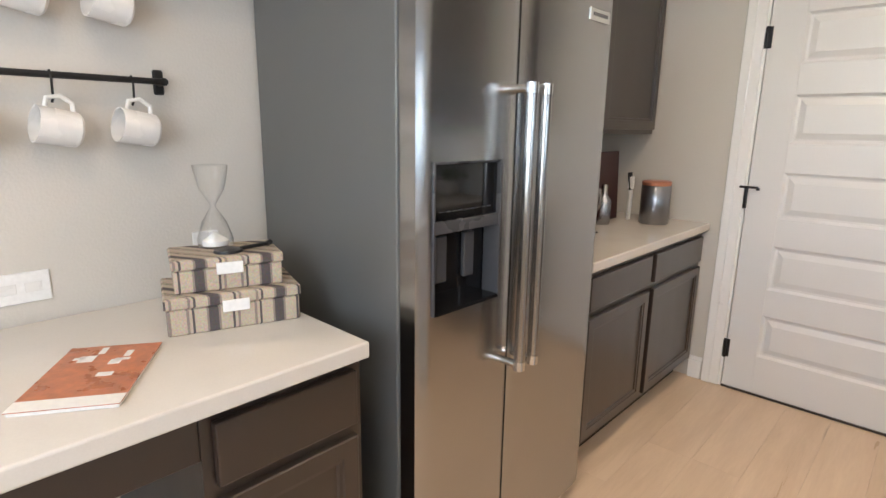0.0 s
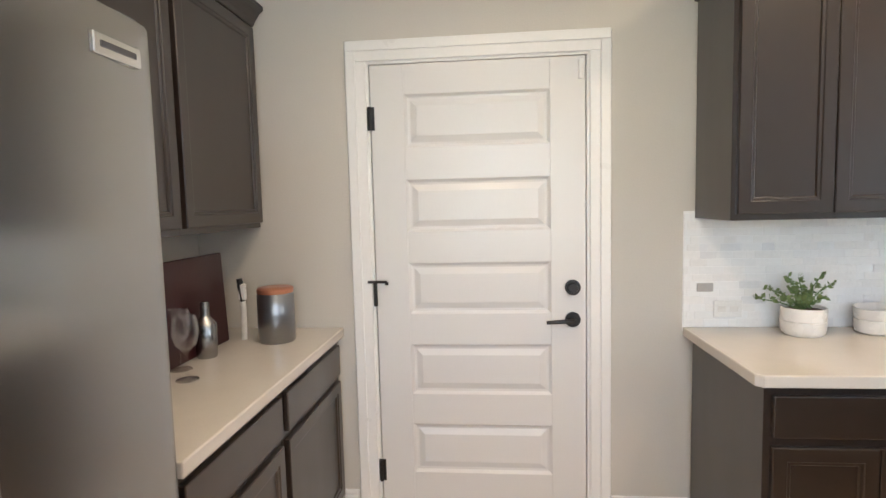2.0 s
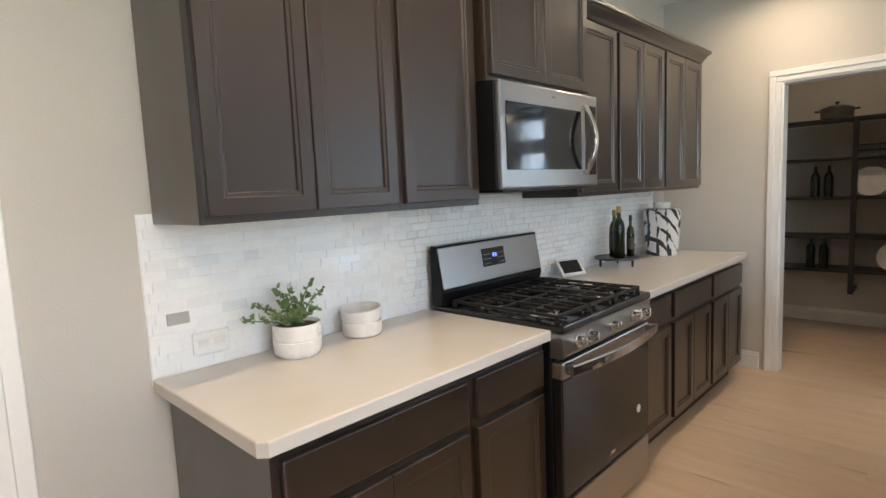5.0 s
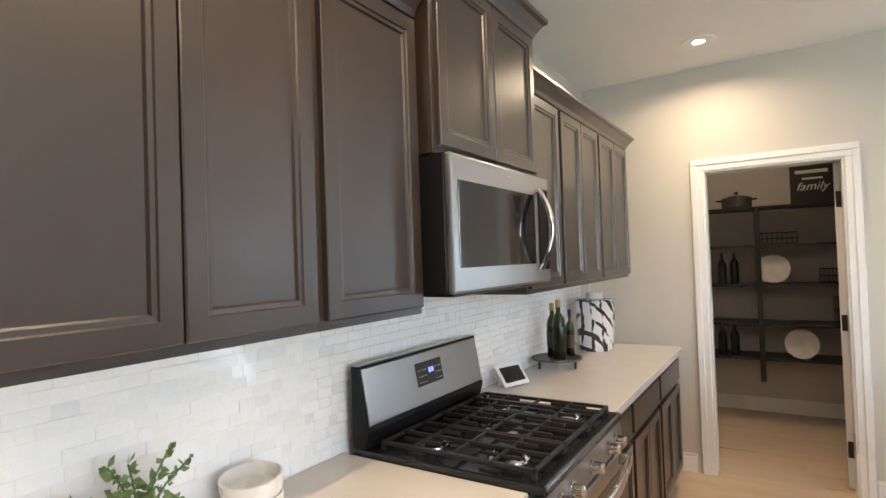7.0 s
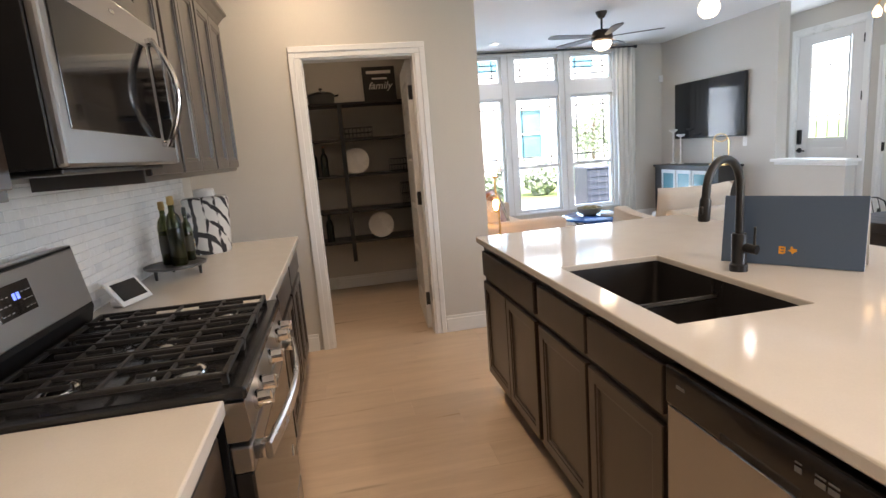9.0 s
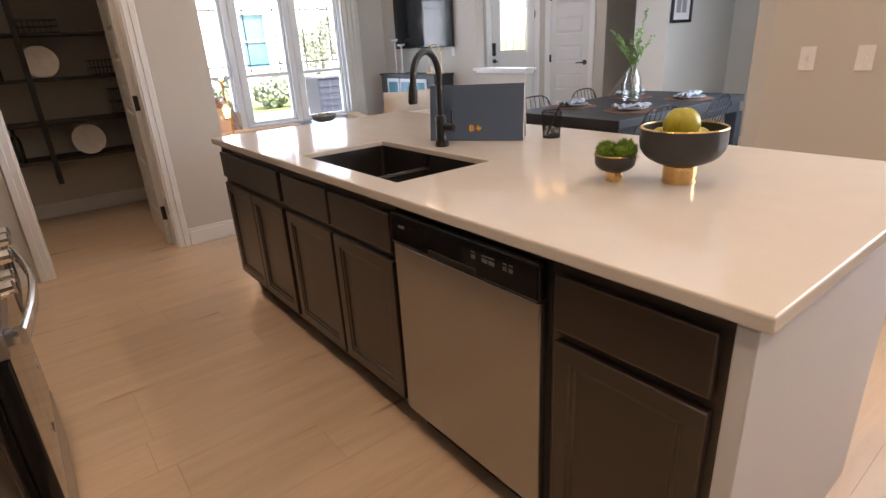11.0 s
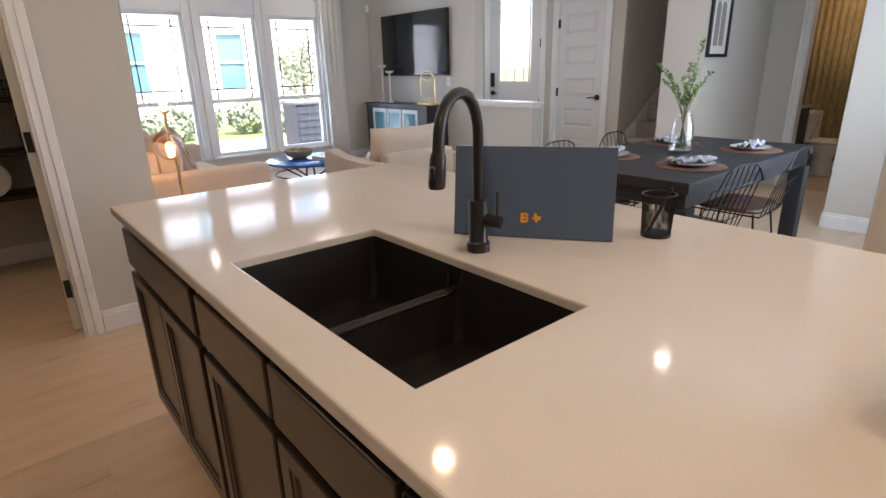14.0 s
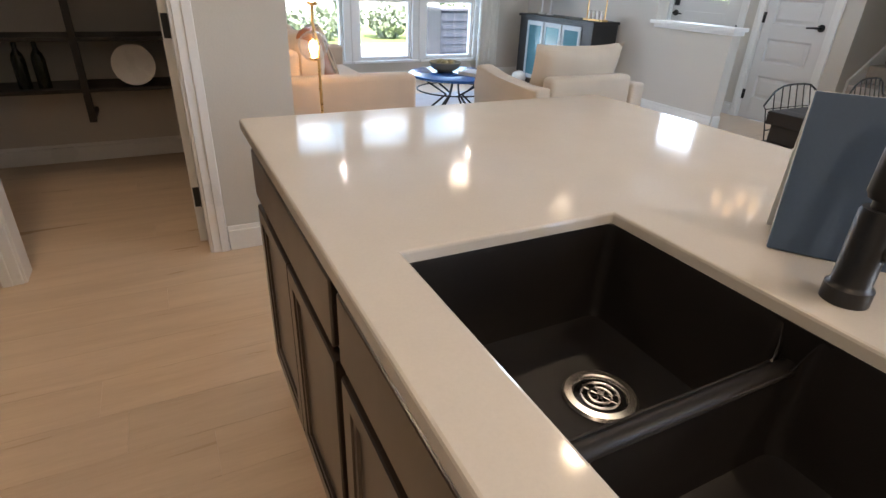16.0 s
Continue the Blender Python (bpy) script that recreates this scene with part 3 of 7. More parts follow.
tube(bm, [(0.857, -0.016, 1.055), (0.857, -0.026, 1.055)], [0.024, 0.02], 20)
tagged(made("deadbolt", bm, BLACKM, d1, True), "matte black deadbolt")
boxes("alarm_contact", [((0.885, -0.018, 1.93), (0.905, 0.0, 2.01))], WHITEP, d1, 0.003)
boxes("threshold", [((0.0, -0.01, -0.003), (0.914, 0.06, 0.008))], surface("bronze_sill", (0.05, 0.04, 0.035), 0.4, 0.5), d1, 0.002)

# pantry door, swung open into the pantry
d2 = setting(thing("door_2", "", "", pose(5.285, -1.568, 0.008, 0, 0, -4)), "white panel door standing open into the pantry", "door")
leaf(d2, 0.74, 2.015, 5, 0.12)
bm = bmesh.new()
for z in (0.24, 1.02, 1.79):
    box(bm, (-0.004, 0.002, z - 0.05), (0.0, 0.034, z + 0.05))
    tube(bm, [(-0.007, 0.0, z - 0.05), (-0.007, 0.0, z + 0.05)], 0.008, 8)
tagged(made("hinge", bm, BLACKM, d2, True), "matte black hinges")

# closet door and front door
d3 = setting(thing("door_3", "", "", pose(6.428, -7.105, 0.006, 0, 0, 180)), "closed white five-panel closet door", "door")
leaf(d3, 0.656, 2.03, 5, 0.10)
hinge_set(d3, -0.003, (0.24, 1.0, 1.80))
lever(d3, 0.60, 0.945, -1)
d4 = setting(thing("door_4", "", "", pose(7.635, -7.105, 0.006, 0, 0, 180)), "white front door with a tall glazed light", "door")
bm = bmesh.new()
GX0, GX1, GZ0, GZ1 = 0.17, 0.75, 1.10, 2.33
for lo, hi in (((0, 0, 0), (GX0, 0.045, 2.43)), ((GX1, 0, 0), (0.912, 0.045, 2.43)), ((GX0, 0, 0), (GX1, 0.045, GZ0)), ((GX0, 0, GZ1), (GX1, 0.045, 2.43))):
    box(bm, lo, hi, 0.002)
for x0, x1, z0, z1 in ((GX0, GX0 + 0.03, GZ0, GZ1), (GX1 - 0.03, GX1, GZ0, GZ1), (GX0 + 0.03, GX1 - 0.03, GZ0, GZ0 + 0.03), (GX0 + 0.03, GX1 - 0.03, GZ1 - 0.03, GZ1)):
    box(bm, (x0, -0.01, z0), (x1, 0.0, z1), 0.003)
for z0, z1 in ((0.16, 0.55), (0.62, 1.0)):
    box(bm, (0.2, -0.004, z0), (0.72, 0.0, z1), 0.003)
made("leaf", bm, DOORP, d4)
g = boxes("pane", [((GX0, 0.02, GZ0), (GX1, 0.026, GZ1))], PANE, d4)
g.visible_shadow = False
bm = bmesh.new()
for x in (0.30, 0.46, 0.62):
    box(bm, (x - 0.004, 0.012, GZ0 + 0.03), (x + 0.004, 0.018, GZ1 - 0.03))
for z in (1.40, 1.72, 2.02):
    box(bm, (GX0 + 0.03, 0.012, z - 0.004), (GX1 - 0.03, 0.018, z + 0.004))
made("grille", bm, GREY, d4)
hinge_set(d4, 0.915, (0.25, 0.85, 1.6, 2.25))
lever(d4, 0.07, 0.97, 1)
boxes("smart_lock", [((0.04, -0.03, 1.05), (0.10, 0.0, 1.24))], BLACKM, d4, 0.006)
boxes("letter_plate", [((0.0, 0.0, 0.0), (0.912, 0.05, 0.02))], GREY, d4)

# ---- windows ----
for wi, (y0, y1) in enumerate(WIN_Y):
    w = setting(thing("window_%d" % (wi + 1), "", "", pose(9.4, (y0 + y1) / 2, 0.27)), "white window with a transom and fine grilles, open blind above", "window")
    hw = (y1 - y0) / 2
    fr = []
    for z0, z1 in ((0.0, 1.78), (1.98, 2.39)):
        fr += [((0.04, -hw, z0), (0.10, -hw + 0.04, z1)), ((0.04, hw - 0.04, z0), (0.10, hw, z1)),
               ((0.04, -hw + 0.04, z0), (0.10, hw - 0.04, z0 + 0.04)), ((0.04, -hw + 0.04, z1 - 0.04), (0.10, hw - 0.04, z1))]
    fr += [((0.035, -hw + 0.04, 0.685), (0.095, hw - 0.04, 0.735)), ((0.0, -hw, 1.78), (0.14, hw, 1.98))]
    boxes("frame", fr, TRIM, w, 0.003)
    boxes("sill", [((-0.045, -hw - 0.08, -0.03), (0.12, hw + 0.08, -0.001))], TRIM, w, 0.004)
    p = boxes("pane", [((0.068, -hw + 0.03, 0.03), (0.073, hw - 0.03, 0.69)), ((0.068, -hw + 0.03, 0.73), (0.073, hw - 0.03, 1.75)),
                       ((0.068, -hw + 0.03, 2.01), (0.073, hw - 0.03, 2.36))], PANE, w)
    p.visible_shadow = False
    bm = bmesh.new()
    for yy in (-hw + 0.13, hw - 0.13):
        box(bm, (0.076, yy - 0.009, 0.73), (0.083, yy + 0.009, 1.75))
        box(bm, (0.076, yy - 0.009, 2.02), (0.083, yy + 0.009, 2.35))
    for zz in (0.86, 1.62, 2.10, 2.20, 2.28):
        box(bm, (0.076, -hw + 0.04, zz - 0.009), (0.083, hw - 0.04, zz + 0.009))
    made("grille", bm, BLACKM, w)
    cs = [((-0.014, -hw - 0.09, -0.03), (0.0, -hw, 2.42)), ((-0.014, hw, -0.03), (0.0, hw + 0.09, 2.42)), ((-0.014, -hw, 2.39), (0.0, hw, 2.42))]
    boxes("casing", cs, TRIM, w, 0.002)

# Unseen window, put behind the start of the walk to brighten the kitchen.
w = setting(thing("window_4", "", "", pose(0.70, -4.10, 0.95)), "unseen white two-sash window, added to let light into the kitchen", "window")
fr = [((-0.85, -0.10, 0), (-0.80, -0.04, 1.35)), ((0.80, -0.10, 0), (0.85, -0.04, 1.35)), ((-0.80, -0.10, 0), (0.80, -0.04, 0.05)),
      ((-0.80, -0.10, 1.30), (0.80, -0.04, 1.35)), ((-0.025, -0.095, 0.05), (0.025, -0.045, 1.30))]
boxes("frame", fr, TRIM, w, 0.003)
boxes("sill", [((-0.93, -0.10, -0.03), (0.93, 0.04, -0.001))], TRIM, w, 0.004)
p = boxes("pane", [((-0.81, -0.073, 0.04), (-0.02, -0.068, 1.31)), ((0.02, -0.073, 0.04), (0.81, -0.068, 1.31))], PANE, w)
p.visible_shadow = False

# Unseen dining window, added to give the cool light a source.
w = setting(thing("window_5", "", "", pose(2.44, -5.30, 0.60)), "unseen white two-sash window, added to light the dining side", "window")
fr = [((-0.10, -0.70, 0), (-0.04, -0.65, 1.70)), ((-0.10, 0.65, 0), (-0.04, 0.70, 1.70)), ((-0.10, -0.65, 0), (-0.04, 0.65, 0.05)),
      ((-0.10, -0.65, 1.65), (-0.04, 0.65, 1.70)), ((-0.095, -0.65, 0.82), (-0.045, 0.65, 0.87))]
boxes("frame", fr, TRIM, w, 0.003)
boxes("sill", [((-0.10, -0.78, -0.03), (0.04, 0.78, -0.001))], TRIM, w, 0.004)
p = boxes("pane", [((-0.073, -0.66, 0.04), (-0.068, 0.66, 0.83)), ((-0.073, -0.66, 0.86), (-0.068, 0.66, 1.66))], PANE, w)
p.visible_shadow = False

rod = thing("curtain_rod", "black curtain rod above the living room windows", "curtain rod", pose(9.28, -4.15, 2.70))
bars("rod", [[(0, -1.55, 0), (0, 1.75, 0)]], 0.014, BLACKM, rod, 10)
turned("finial", [(0, -0.03), (0.02, -0.025), (0.024, 0), (0.02, 0.025), (0, 0.03)], BLACKM, rod, 14, at=pose(0, -1.57, 0, 90, 0, 0))
for y in (-1.4, 0.2, 1.6):
    bars("bracket", [[(0, y, 0), (0.12, y, 0)]], 0.008, BLACKM, rod, 8)


def curtain(name, y0, y1, folds, label, x=9.27, z0=0.02, z1=2.69, mat=SHEER, depth=0.035, group="curtains"):
    """A hanging cloth with soft folds along y."""
    bm = bmesh.new()
    n = folds * 8
    rows = []
    for zi in range(7):
        z = z0 + (z1 - z0) * zi / 6
        rows.append([bm.verts.new((depth * (0.7 + 0.3 * (1 - zi / 6)) * math.sin(2 * math.pi * folds * i / n) + 0.006 * noise.noise((i * 0.3, zi, y0)),
                                   (y1 - y0) * (i / n - 0.5) * (1 - 0.05 * math.sin(zi)), z - z0)) for i in range(n + 1)])
    for a, b in zip(rows, rows[1:]):
        for i in range(n):
            bm.faces.new((a[i], a[i + 1], b[i + 1], b[i]))
    ob = made(name, bm, mat, None, True, pose(x, (y0 + y1) / 2, z0))
    md = ob.modifiers.new("cloth", "SOLIDIFY")
    md.thickness = 0.003
    return tagged(ob, label, "curtain", group)


curtain("curtain", -5.70, -5.38, 4, "cream full-length curtain panel on a black rod")
curtain("curtain", -2.88, -2.55, 4, "cream full-length curtain panel on a black rod")

# ---- ceiling fittings ----
can = thing("recessed_light", "lit round white recessed ceiling light", "ceiling light", pose(*KITCHEN_CANS[0], H), "recessed lights")
turned("trim_ring", [(0.036, -0.002), (0.098, -0.006), (0.10, -0.002), (0.10, 0.0)], TRIM, can, 28)
turned("lens", [(0, -0.004), (0.034, -0.004)], CANGLOW, can, 24)
for cx, cy in KITCHEN_CANS[1:] + ROOM_CANS:
    copy_thing(can, pose(cx, cy, H))

fan = thing("ceiling_fan", "dark bronze ceiling fan with a lit bowl light", "ceiling fan", pose(7.22, -4.08, H))
turned("canopy", [(0, -0.07), (0.03, -0.07), (0.065, -0.01), (0.065, 0)], BLACKM, fan)
bars("downrod", [[(0, 0, -0.06), (0, 0, -0.2)]], 0.012, BLACKM, fan)
turned("motor", [(0, -0.19), (0.09, -0.20), (0.12, -0.25), (0.12, -0.30), (0.09, -0.325), (0, -0.33)], surface("bronze", (0.06, 0.045, 0.035), 0.35, 0.7), fan)
turned("bowl_light", [(0.10, -0.325), (0.105, -0.35), (0.08, -0.395), (0.04, -0.415), (0, -0.42)], OPAL, fan)
for i in range(5):
    bm = bmesh.new()
    prism(bm, [(0.11, -0.02), (0.2, -0.05), (0.6, -0.065), (0.66, -0.04), (0.66, 0.04), (0.6, 0.065), (0.2, 0.05), (0.11, 0.02)], -0.275, -0.267)
    made("blade", bm, surface("fan_blade", (0.09, 0.07, 0.055), 0.5), fan, False, pose(0, 0, 0, 8, 0, 20 + 72 * i))
lamp("fan_lamp", 7.22, -4.08, H - 0.44, 0.3, 0.09, SOFT)

flush = thing("globe_light", "lit opal globe on a dark ceiling mount", "ceiling light", pose(6.62, -4.99, H))
turned("mount", [(0, -0.04), (0.06, -0.04), (0.075, -0.01), (0.075, 0)], BLACKM, flush)
turned("globe", [(0.05, -0.04)] + [(0.11 * math.sin(radians(a)), -0.14 - 0.11 * -math.cos(radians(a)) * -1) for a in (30, 55, 80, 100, 125, 150, 170)] + [(0, -0.25)], DIMOPAL, flush)

pend = thing("entry_chandelier", "lit brass lantern hanging over the entry", "chandelier", pose(5.45, -6.0, H))
bars("stem", [[(0, 0, 0), (0, 0, -0.30)]], 0.008, GOLD, pend)
bars("arm", [[(0, 0, -0.30), (0.14 * math.cos(a), 0.14 * math.sin(a), -0.36), (0.16 * math.cos(a), 0.16 * math.sin(a), -0.40)] for a in (0.3, 1.87, 3.44, 5.0)], 0.007, GOLD, pend)
for a in (0.3, 1.87, 3.44, 5.0):
    turned("bulb", [(0, -0.05), (0.03, -0.04), (0.04, 0), (0.03, 0.03), (0.012, 0.06), (0, 0.06)], LANTERN, pend, 12, at=pose(0.16 * math.cos(a), 0.16 * math.sin(a), -0.46))

vent = tagged(boxes("air_vent", [((-0.18, -0.10, -0.014), (0.18, 0.10, 0.0))] + [((-0.15, -0.075 + i * 0.03, -0.02), (0.15, -0.06 + i * 0.03, -0.014)) for i in range(6)], TRIM, None, 0.002, pose(6.25, -2.75, H)),
              "white slatted ceiling air vent", "air vent")

# ---- kitchen cabinets ----


def shaker(parent, name, x0, x1, z0, z1, y=0.0, rail=0.055, t=0.02, flat=False):
    """A door or drawer front with a recessed panel; its face looks to -y, its back lies at y."""
    bm = bmesh.new()
    if flat:
        box(bm, (x0, y - t, z0), (x1, y, z1), 0.004, 2)
        return made(name, bm, CAB, parent)
    rect = [(x0, z0), (x1, z0), (x1, z1), (x0, z1)]
    mx, mz = (x0 + x1) / 2, (z0 + z1) / 2

    def ring(ins, yy):
        return [bm.verts.new((x + (ins if x < mx else -ins), yy, z + (ins if z < mz else -ins))) for x, z in rect]
    rings = [ring(0, y), ring(0, y - t + 0.003), ring(0.003, y - t), ring(rail - 0.012, y - t), ring(rail - 0.009, y - t + 0.004),
             ring(rail, y - t + 0.005), ring(rail + 0.004, y - t + 0.011)]
    bm.faces.new(rings[0][::-1])
    for a, b in zip(rings, rings[1:]):
        for i in range(4):
            bm.faces.new((a[i], a[(i + 1) % 4], b[(i + 1) % 4], b[i]))
    bm.faces.new(rings[-1])
    return made(name, bm, CAB, parent)


def base_unit(m, w, doors, label, depth=0.60, drawers=1, group="base cabinets", top=None, mirror=False):
    """A base cabinet standing on a recessed plinth; face to -y at y = 0, from x = 0 to w."""
    top = (CT if group == "island cabinets" else CTW) - 0.042
    c = thing("base_cabinet", label, "cabinet", m, group)
    boxes("carcass", [((0, 0, 0.10), (w, depth, top))], CAB, c, 0.001)
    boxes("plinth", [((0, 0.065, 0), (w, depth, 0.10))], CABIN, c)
    g, z1 = 0.022, top - 0.028
    zd = z1 - 0.135
    n = drawers
    for i in range(n):
        shaker(c, "drawer_front", g + (w - 2 * g + 0.014) * i / n, g + (w - 2 * g + 0.014) * (i + 1) / n - 0.014, zd, z1, flat=True)
    k = doors
    for i in range(k):
        gap = 0.014 if n == k and k > 1 else 0.004
        a = g + (w - 2 * g + gap) * i / k
        b = g + (w - 2 * g + gap) * (i + 1) / k - gap
        shaker(c, "door", a, b, 0.125, zd - 0.03)
    return c


def wall_unit(m, w, h, doors, label, depth=0.31, group="wall cabinets", gap=0.004):
    c = thing("wall_cabinet", label, "cabinet", m, group)
    boxes("carcass", [((0, 0, 0), (w, depth, h))], CAB, c, 0.001)
    g = 0.016
    for i in range(doors):
        a = g + (w - 2 * g + gap) * i / doors
        b = g + (w - 2 * g + gap) * (i + 1) / doors - gap
        shaker(c, "door", a, b, 0.022, h - 0.03)
    return c


def crown(name, pts, label):
    """Crown moulding swept along plan points, stepping outwards to the right-hand side."""
    bm = bmesh.new()
    prof = [(0.0, -0.02), (0.012, -0.018), (0.02, 0.0), (0.045, 0.035), (0.06, 0.045), (0.06, 0.062), (0.0, 0.062)]
    vs = [Vector(p[:2]) for p in pts]
    z = pts[0][2]
    rings = []
    for i, p in enumerate(vs):
        d0 = (p - vs[i - 1]).normalized() if i else (vs[1] - p).normalized()
        d1 = (vs[i + 1] - p).normalized() if i + 1 < len(vs) else d0
        n0, n1 = Vector((d0.y, -d0.x)), Vector((d1.y, -d1.x))
        nn = (n0 + n1).normalized()
        nn = nn / max(0.3, nn.dot(n0))
        rings.append([bm.verts.new((p.x + nn.x * o, p.y + nn.y * o, z + u)) for o, u in prof])
    k = len(prof)
    for a, b in zip(rings, rings[1:]):
        for j in range(k):
            bm.faces.new((a[j], a[(j + 1) % k], b[(j + 1) % k], b[j]))
    bm.faces.new(rings[0])
    bm.faces.new(rings[-1][::-1])
    return setting(made(name, bm, CAB), label, "trim")


BL = "dark espresso base cabinet with shaker doors under white quartz"
WL = "dark espresso shaker wall cabinet above the counter"
YF = -0.625     # faces of the range wall's base cabinets
base_unit(pose(1.35, YF, 0), 0.675, 2, BL)
base_unit(pose(2.025, YF, 0), 0.418, 1, BL)
base_unit(pose(3.214, YF, 0), 0.436, 1, BL)
base_unit(pose(3.65, YF, 0), 0.63, 2, BL)
base_unit(pose(4.28, YF, 0), 0.64, 2, BL)
UZ, UT = 1.345, 2.235
YU = -0.345
wall_unit(pose(1.358, YU, UZ), 0.67, UT - UZ, 2, WL, 0.335)
wall_unit(pose(2.028, YU, UZ), 0.415, UT - UZ, 1, WL, 0.335)
wall_unit(pose(3.207, YU, UZ), 0.413, UT - UZ, 1, WL, 0.335)
wall_unit(pose(3.62, YU, UZ), 0.64, UT - UZ, 2, WL, 0.335)
wall_unit(pose(4.26, YU, UZ), 0.66, UT - UZ, 2, WL, 0.335)
wall_unit(pose(2.447, -0.40, 1.815), 0.756, 2.42 - 1.815, 2, "dark espresso shaker cabinet above the microwave", 0.39)
crown("crown_west", [(1.358, -0.01, UT), (1.358, YU, UT), (2.436, YU, UT)], "dark espresso crown moulding on the wall cabinets")
crown("crown_middle", [(2.447, -0.01, 2.42), (2.447, -0.40, 2.42), (3.203, -0.40, 2.42), (3.203, -0.01, 2.42)], "dark espresso crown moulding above the microwave cabinet")
crown("crown_east", [(3.195, YU, UT), (4.92, YU, UT), (4.92, -0.01, UT)], "dark espresso crown moulding on the wall cabinets")

# fridge wall: faces look to +x
XB = -0.19
base_unit(pose(XB, -1.27, 0, 0, 0, 90), 0.60, 1, BL, 0.625)
base_unit(pose(XB, -0.67, 0, 0, 0, 90), 0.655, 1, BL, 0.625)
base_unit(pose(XB, -2.70, 0, 0, 0, 90), 0.375, 1, "dark espresso drawer cabinet under the desk counter", 0.625)
base_unit(pose(XB, -3.95, 0, 0, 0, 90), 0.375, 1, "dark espresso drawer cabinet under the desk counter", 0.625)
ap = tagged(boxes("desk_apron", [((-0.205, -3.575, 0.74), (-0.19, -2.70, CTW - 0.042))], CAB, None, 0.002), "dark espresso apron above the desk's knee space", "cabinet")
wall_unit(pose(-0.515, -1.27, UZ, 0, 0, 90), 0.63, UT - UZ, 1, WL, 0.30)
wall_unit(pose(-0.515, -0.64, UZ, 0, 0, 90), 0.625, UT - UZ, 1, WL, 0.30)
wall_unit(pose(-0.42, -2.235, 1.82, 0, 0, 90), 0.96, UT - 1.82, 2, "dark espresso shaker cabinet above the fridge", 0.395)
crown("crown_fridge", [(-0.80, -2.235, UT), (-0.42, -2.235, UT), (-0.42, -1.272, UT), (-0.515, -1.272, UT), (-0.515, -0.012, UT)], "dark espresso crown moulding above the fridge")


def slab(name, pieces, label, thick=0.04, z=CTW, bevel=0.005):
    bm = bmesh.new()
    for x0, x1, y0, y1 in pieces:
        box(bm, (x0, y0, z - thick), (x1, y1, z), bevel, 2)
    return tagged(made(name, bm, QUARTZ), label, "countertop")


QL = "polished white quartz countertop with an eased edge"
bm = bmesh.new()
prism(bm, [(1.314, -0.642)] + [(1.333, -0.662), (2.444, -0.662), (2.444, -0.013), (1.314, -0.013)], CTW - 0.04, CTW)
bmesh.ops.bevel(bm, geom=[e for e in bm.edges if abs(e.verts[0].co.z - e.verts[1].co.z) < 1e-6], offset=0.005, segments=2, affect="EDGES", profile=0.5)
tagged(made("countertop", bm, QUARTZ), QL, "countertop")
slab("countertop", [(3.212, 4.93, -0.665, -0.013)], QL)
slab("countertop", [(-0.815, -0.155, -1.275, -0.005)], QL)
slab("countertop", [(-0.815, -0.150, -3.97, -2.325)], "polished white quartz desk counter along the wall")

# ---- island ----
IX0, IX1, IY0, IY1 = 1.29, 4.112, -2.93, -1.666
SX0, SX1, SY0, SY1 = 2.471, 3.205, -2.184, -1.772
YI = -1.70
IL = "dark espresso island cabinet with shaker doors and drawer fronts"
RI = 180


def island_unit(x1, w, doors, drawers):
    return base_unit(pose(x1, YI, 0, 0, 0, RI), w, doors, IL, 0.60, drawers, "island cabinets")


island_unit(4.08, 0.815, 2, 1)
sb = thing("base_cabinet", "dark espresso sink cabinet in the island", "cabinet", pose(3.265, YI, 0, 0, 0, 180), "island cabinets")
boxes("carcass", [((0, 0, 0.10), (0.885, 0.03, CT - 0.042)), ((0, 0.03, 0.10), (0.02, 0.60, CT - 0.042)), ((0.865, 0.03, 0.10), (0.885, 0.60, CT - 0.042)), ((0.02, 0.03, 0.10), (0.865, 0.6, 0.12))], CAB, sb)
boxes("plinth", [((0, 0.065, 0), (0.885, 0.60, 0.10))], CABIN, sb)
for a, b in ((0.02, 0.438), (0.456, 0.865)):
    shaker(sb, "drawer_front", a, b, CT - 0.205, CT - 0.07, flat=True)
    shaker(sb, "door", a, b, 0.125, CT - 0.235)
island_unit(1.752, 0.40, 1, 1)
tagged(boxes("island_knee_wall", [((1.315, -2.56, 0), (1.352, -1.686, CT - 0.042)), ((1.352, -2.56, 0), (4.09, -2.31, CT - 0.042))], ISLW, None, 0.003), "painted end and back wall of the island", "island")
bm = bmesh.new()
XS, YS = (IX0, SX0, SX1, IX1), (IY0, SY0, SY1, IY1)
lay = [[[bm.verts.new((x, y, z)) for y in YS] for x in XS] for z in (CT - 0.032, CT)]
for i in range(3):
    for j in range(3):
        if (i, j) != (1, 1):
            for g in lay:
                bm.faces.new((g[i][j], g[i + 1][j], g[i + 1][j + 1], g[i][j + 1]))
around = [(i, 0) for i in range(3)] + [(3, j) for j in range(3)] + [(3 - i, 3) for i in range(3)] + [(0, 3 - j) for j in range(3)]
for path in (around, [(1, 1), (2, 1), (2, 2), (1, 2)]):
    for (i, j), (u, v) in zip(path, path[1:] + path[:1]):
        bm.faces.new((lay[0][i][j], lay[0][u][v], lay[1][u][v], lay[1][i][j]))
bmesh.ops.recalc_face_normals(bm, faces=bm.faces)
rim = [e for e in bm.edges if len(e.link_faces) == 2 and e.calc_face_angle(0) > 0.5]
bmesh.ops.bevel(bm, geom=rim, offset=0.005, segments=2, affect="EDGES", profile=0.5)
tagged(made("island_countertop", bm, QUARTZ), "polished white quartz island top with a sink cut-out", "countertop")

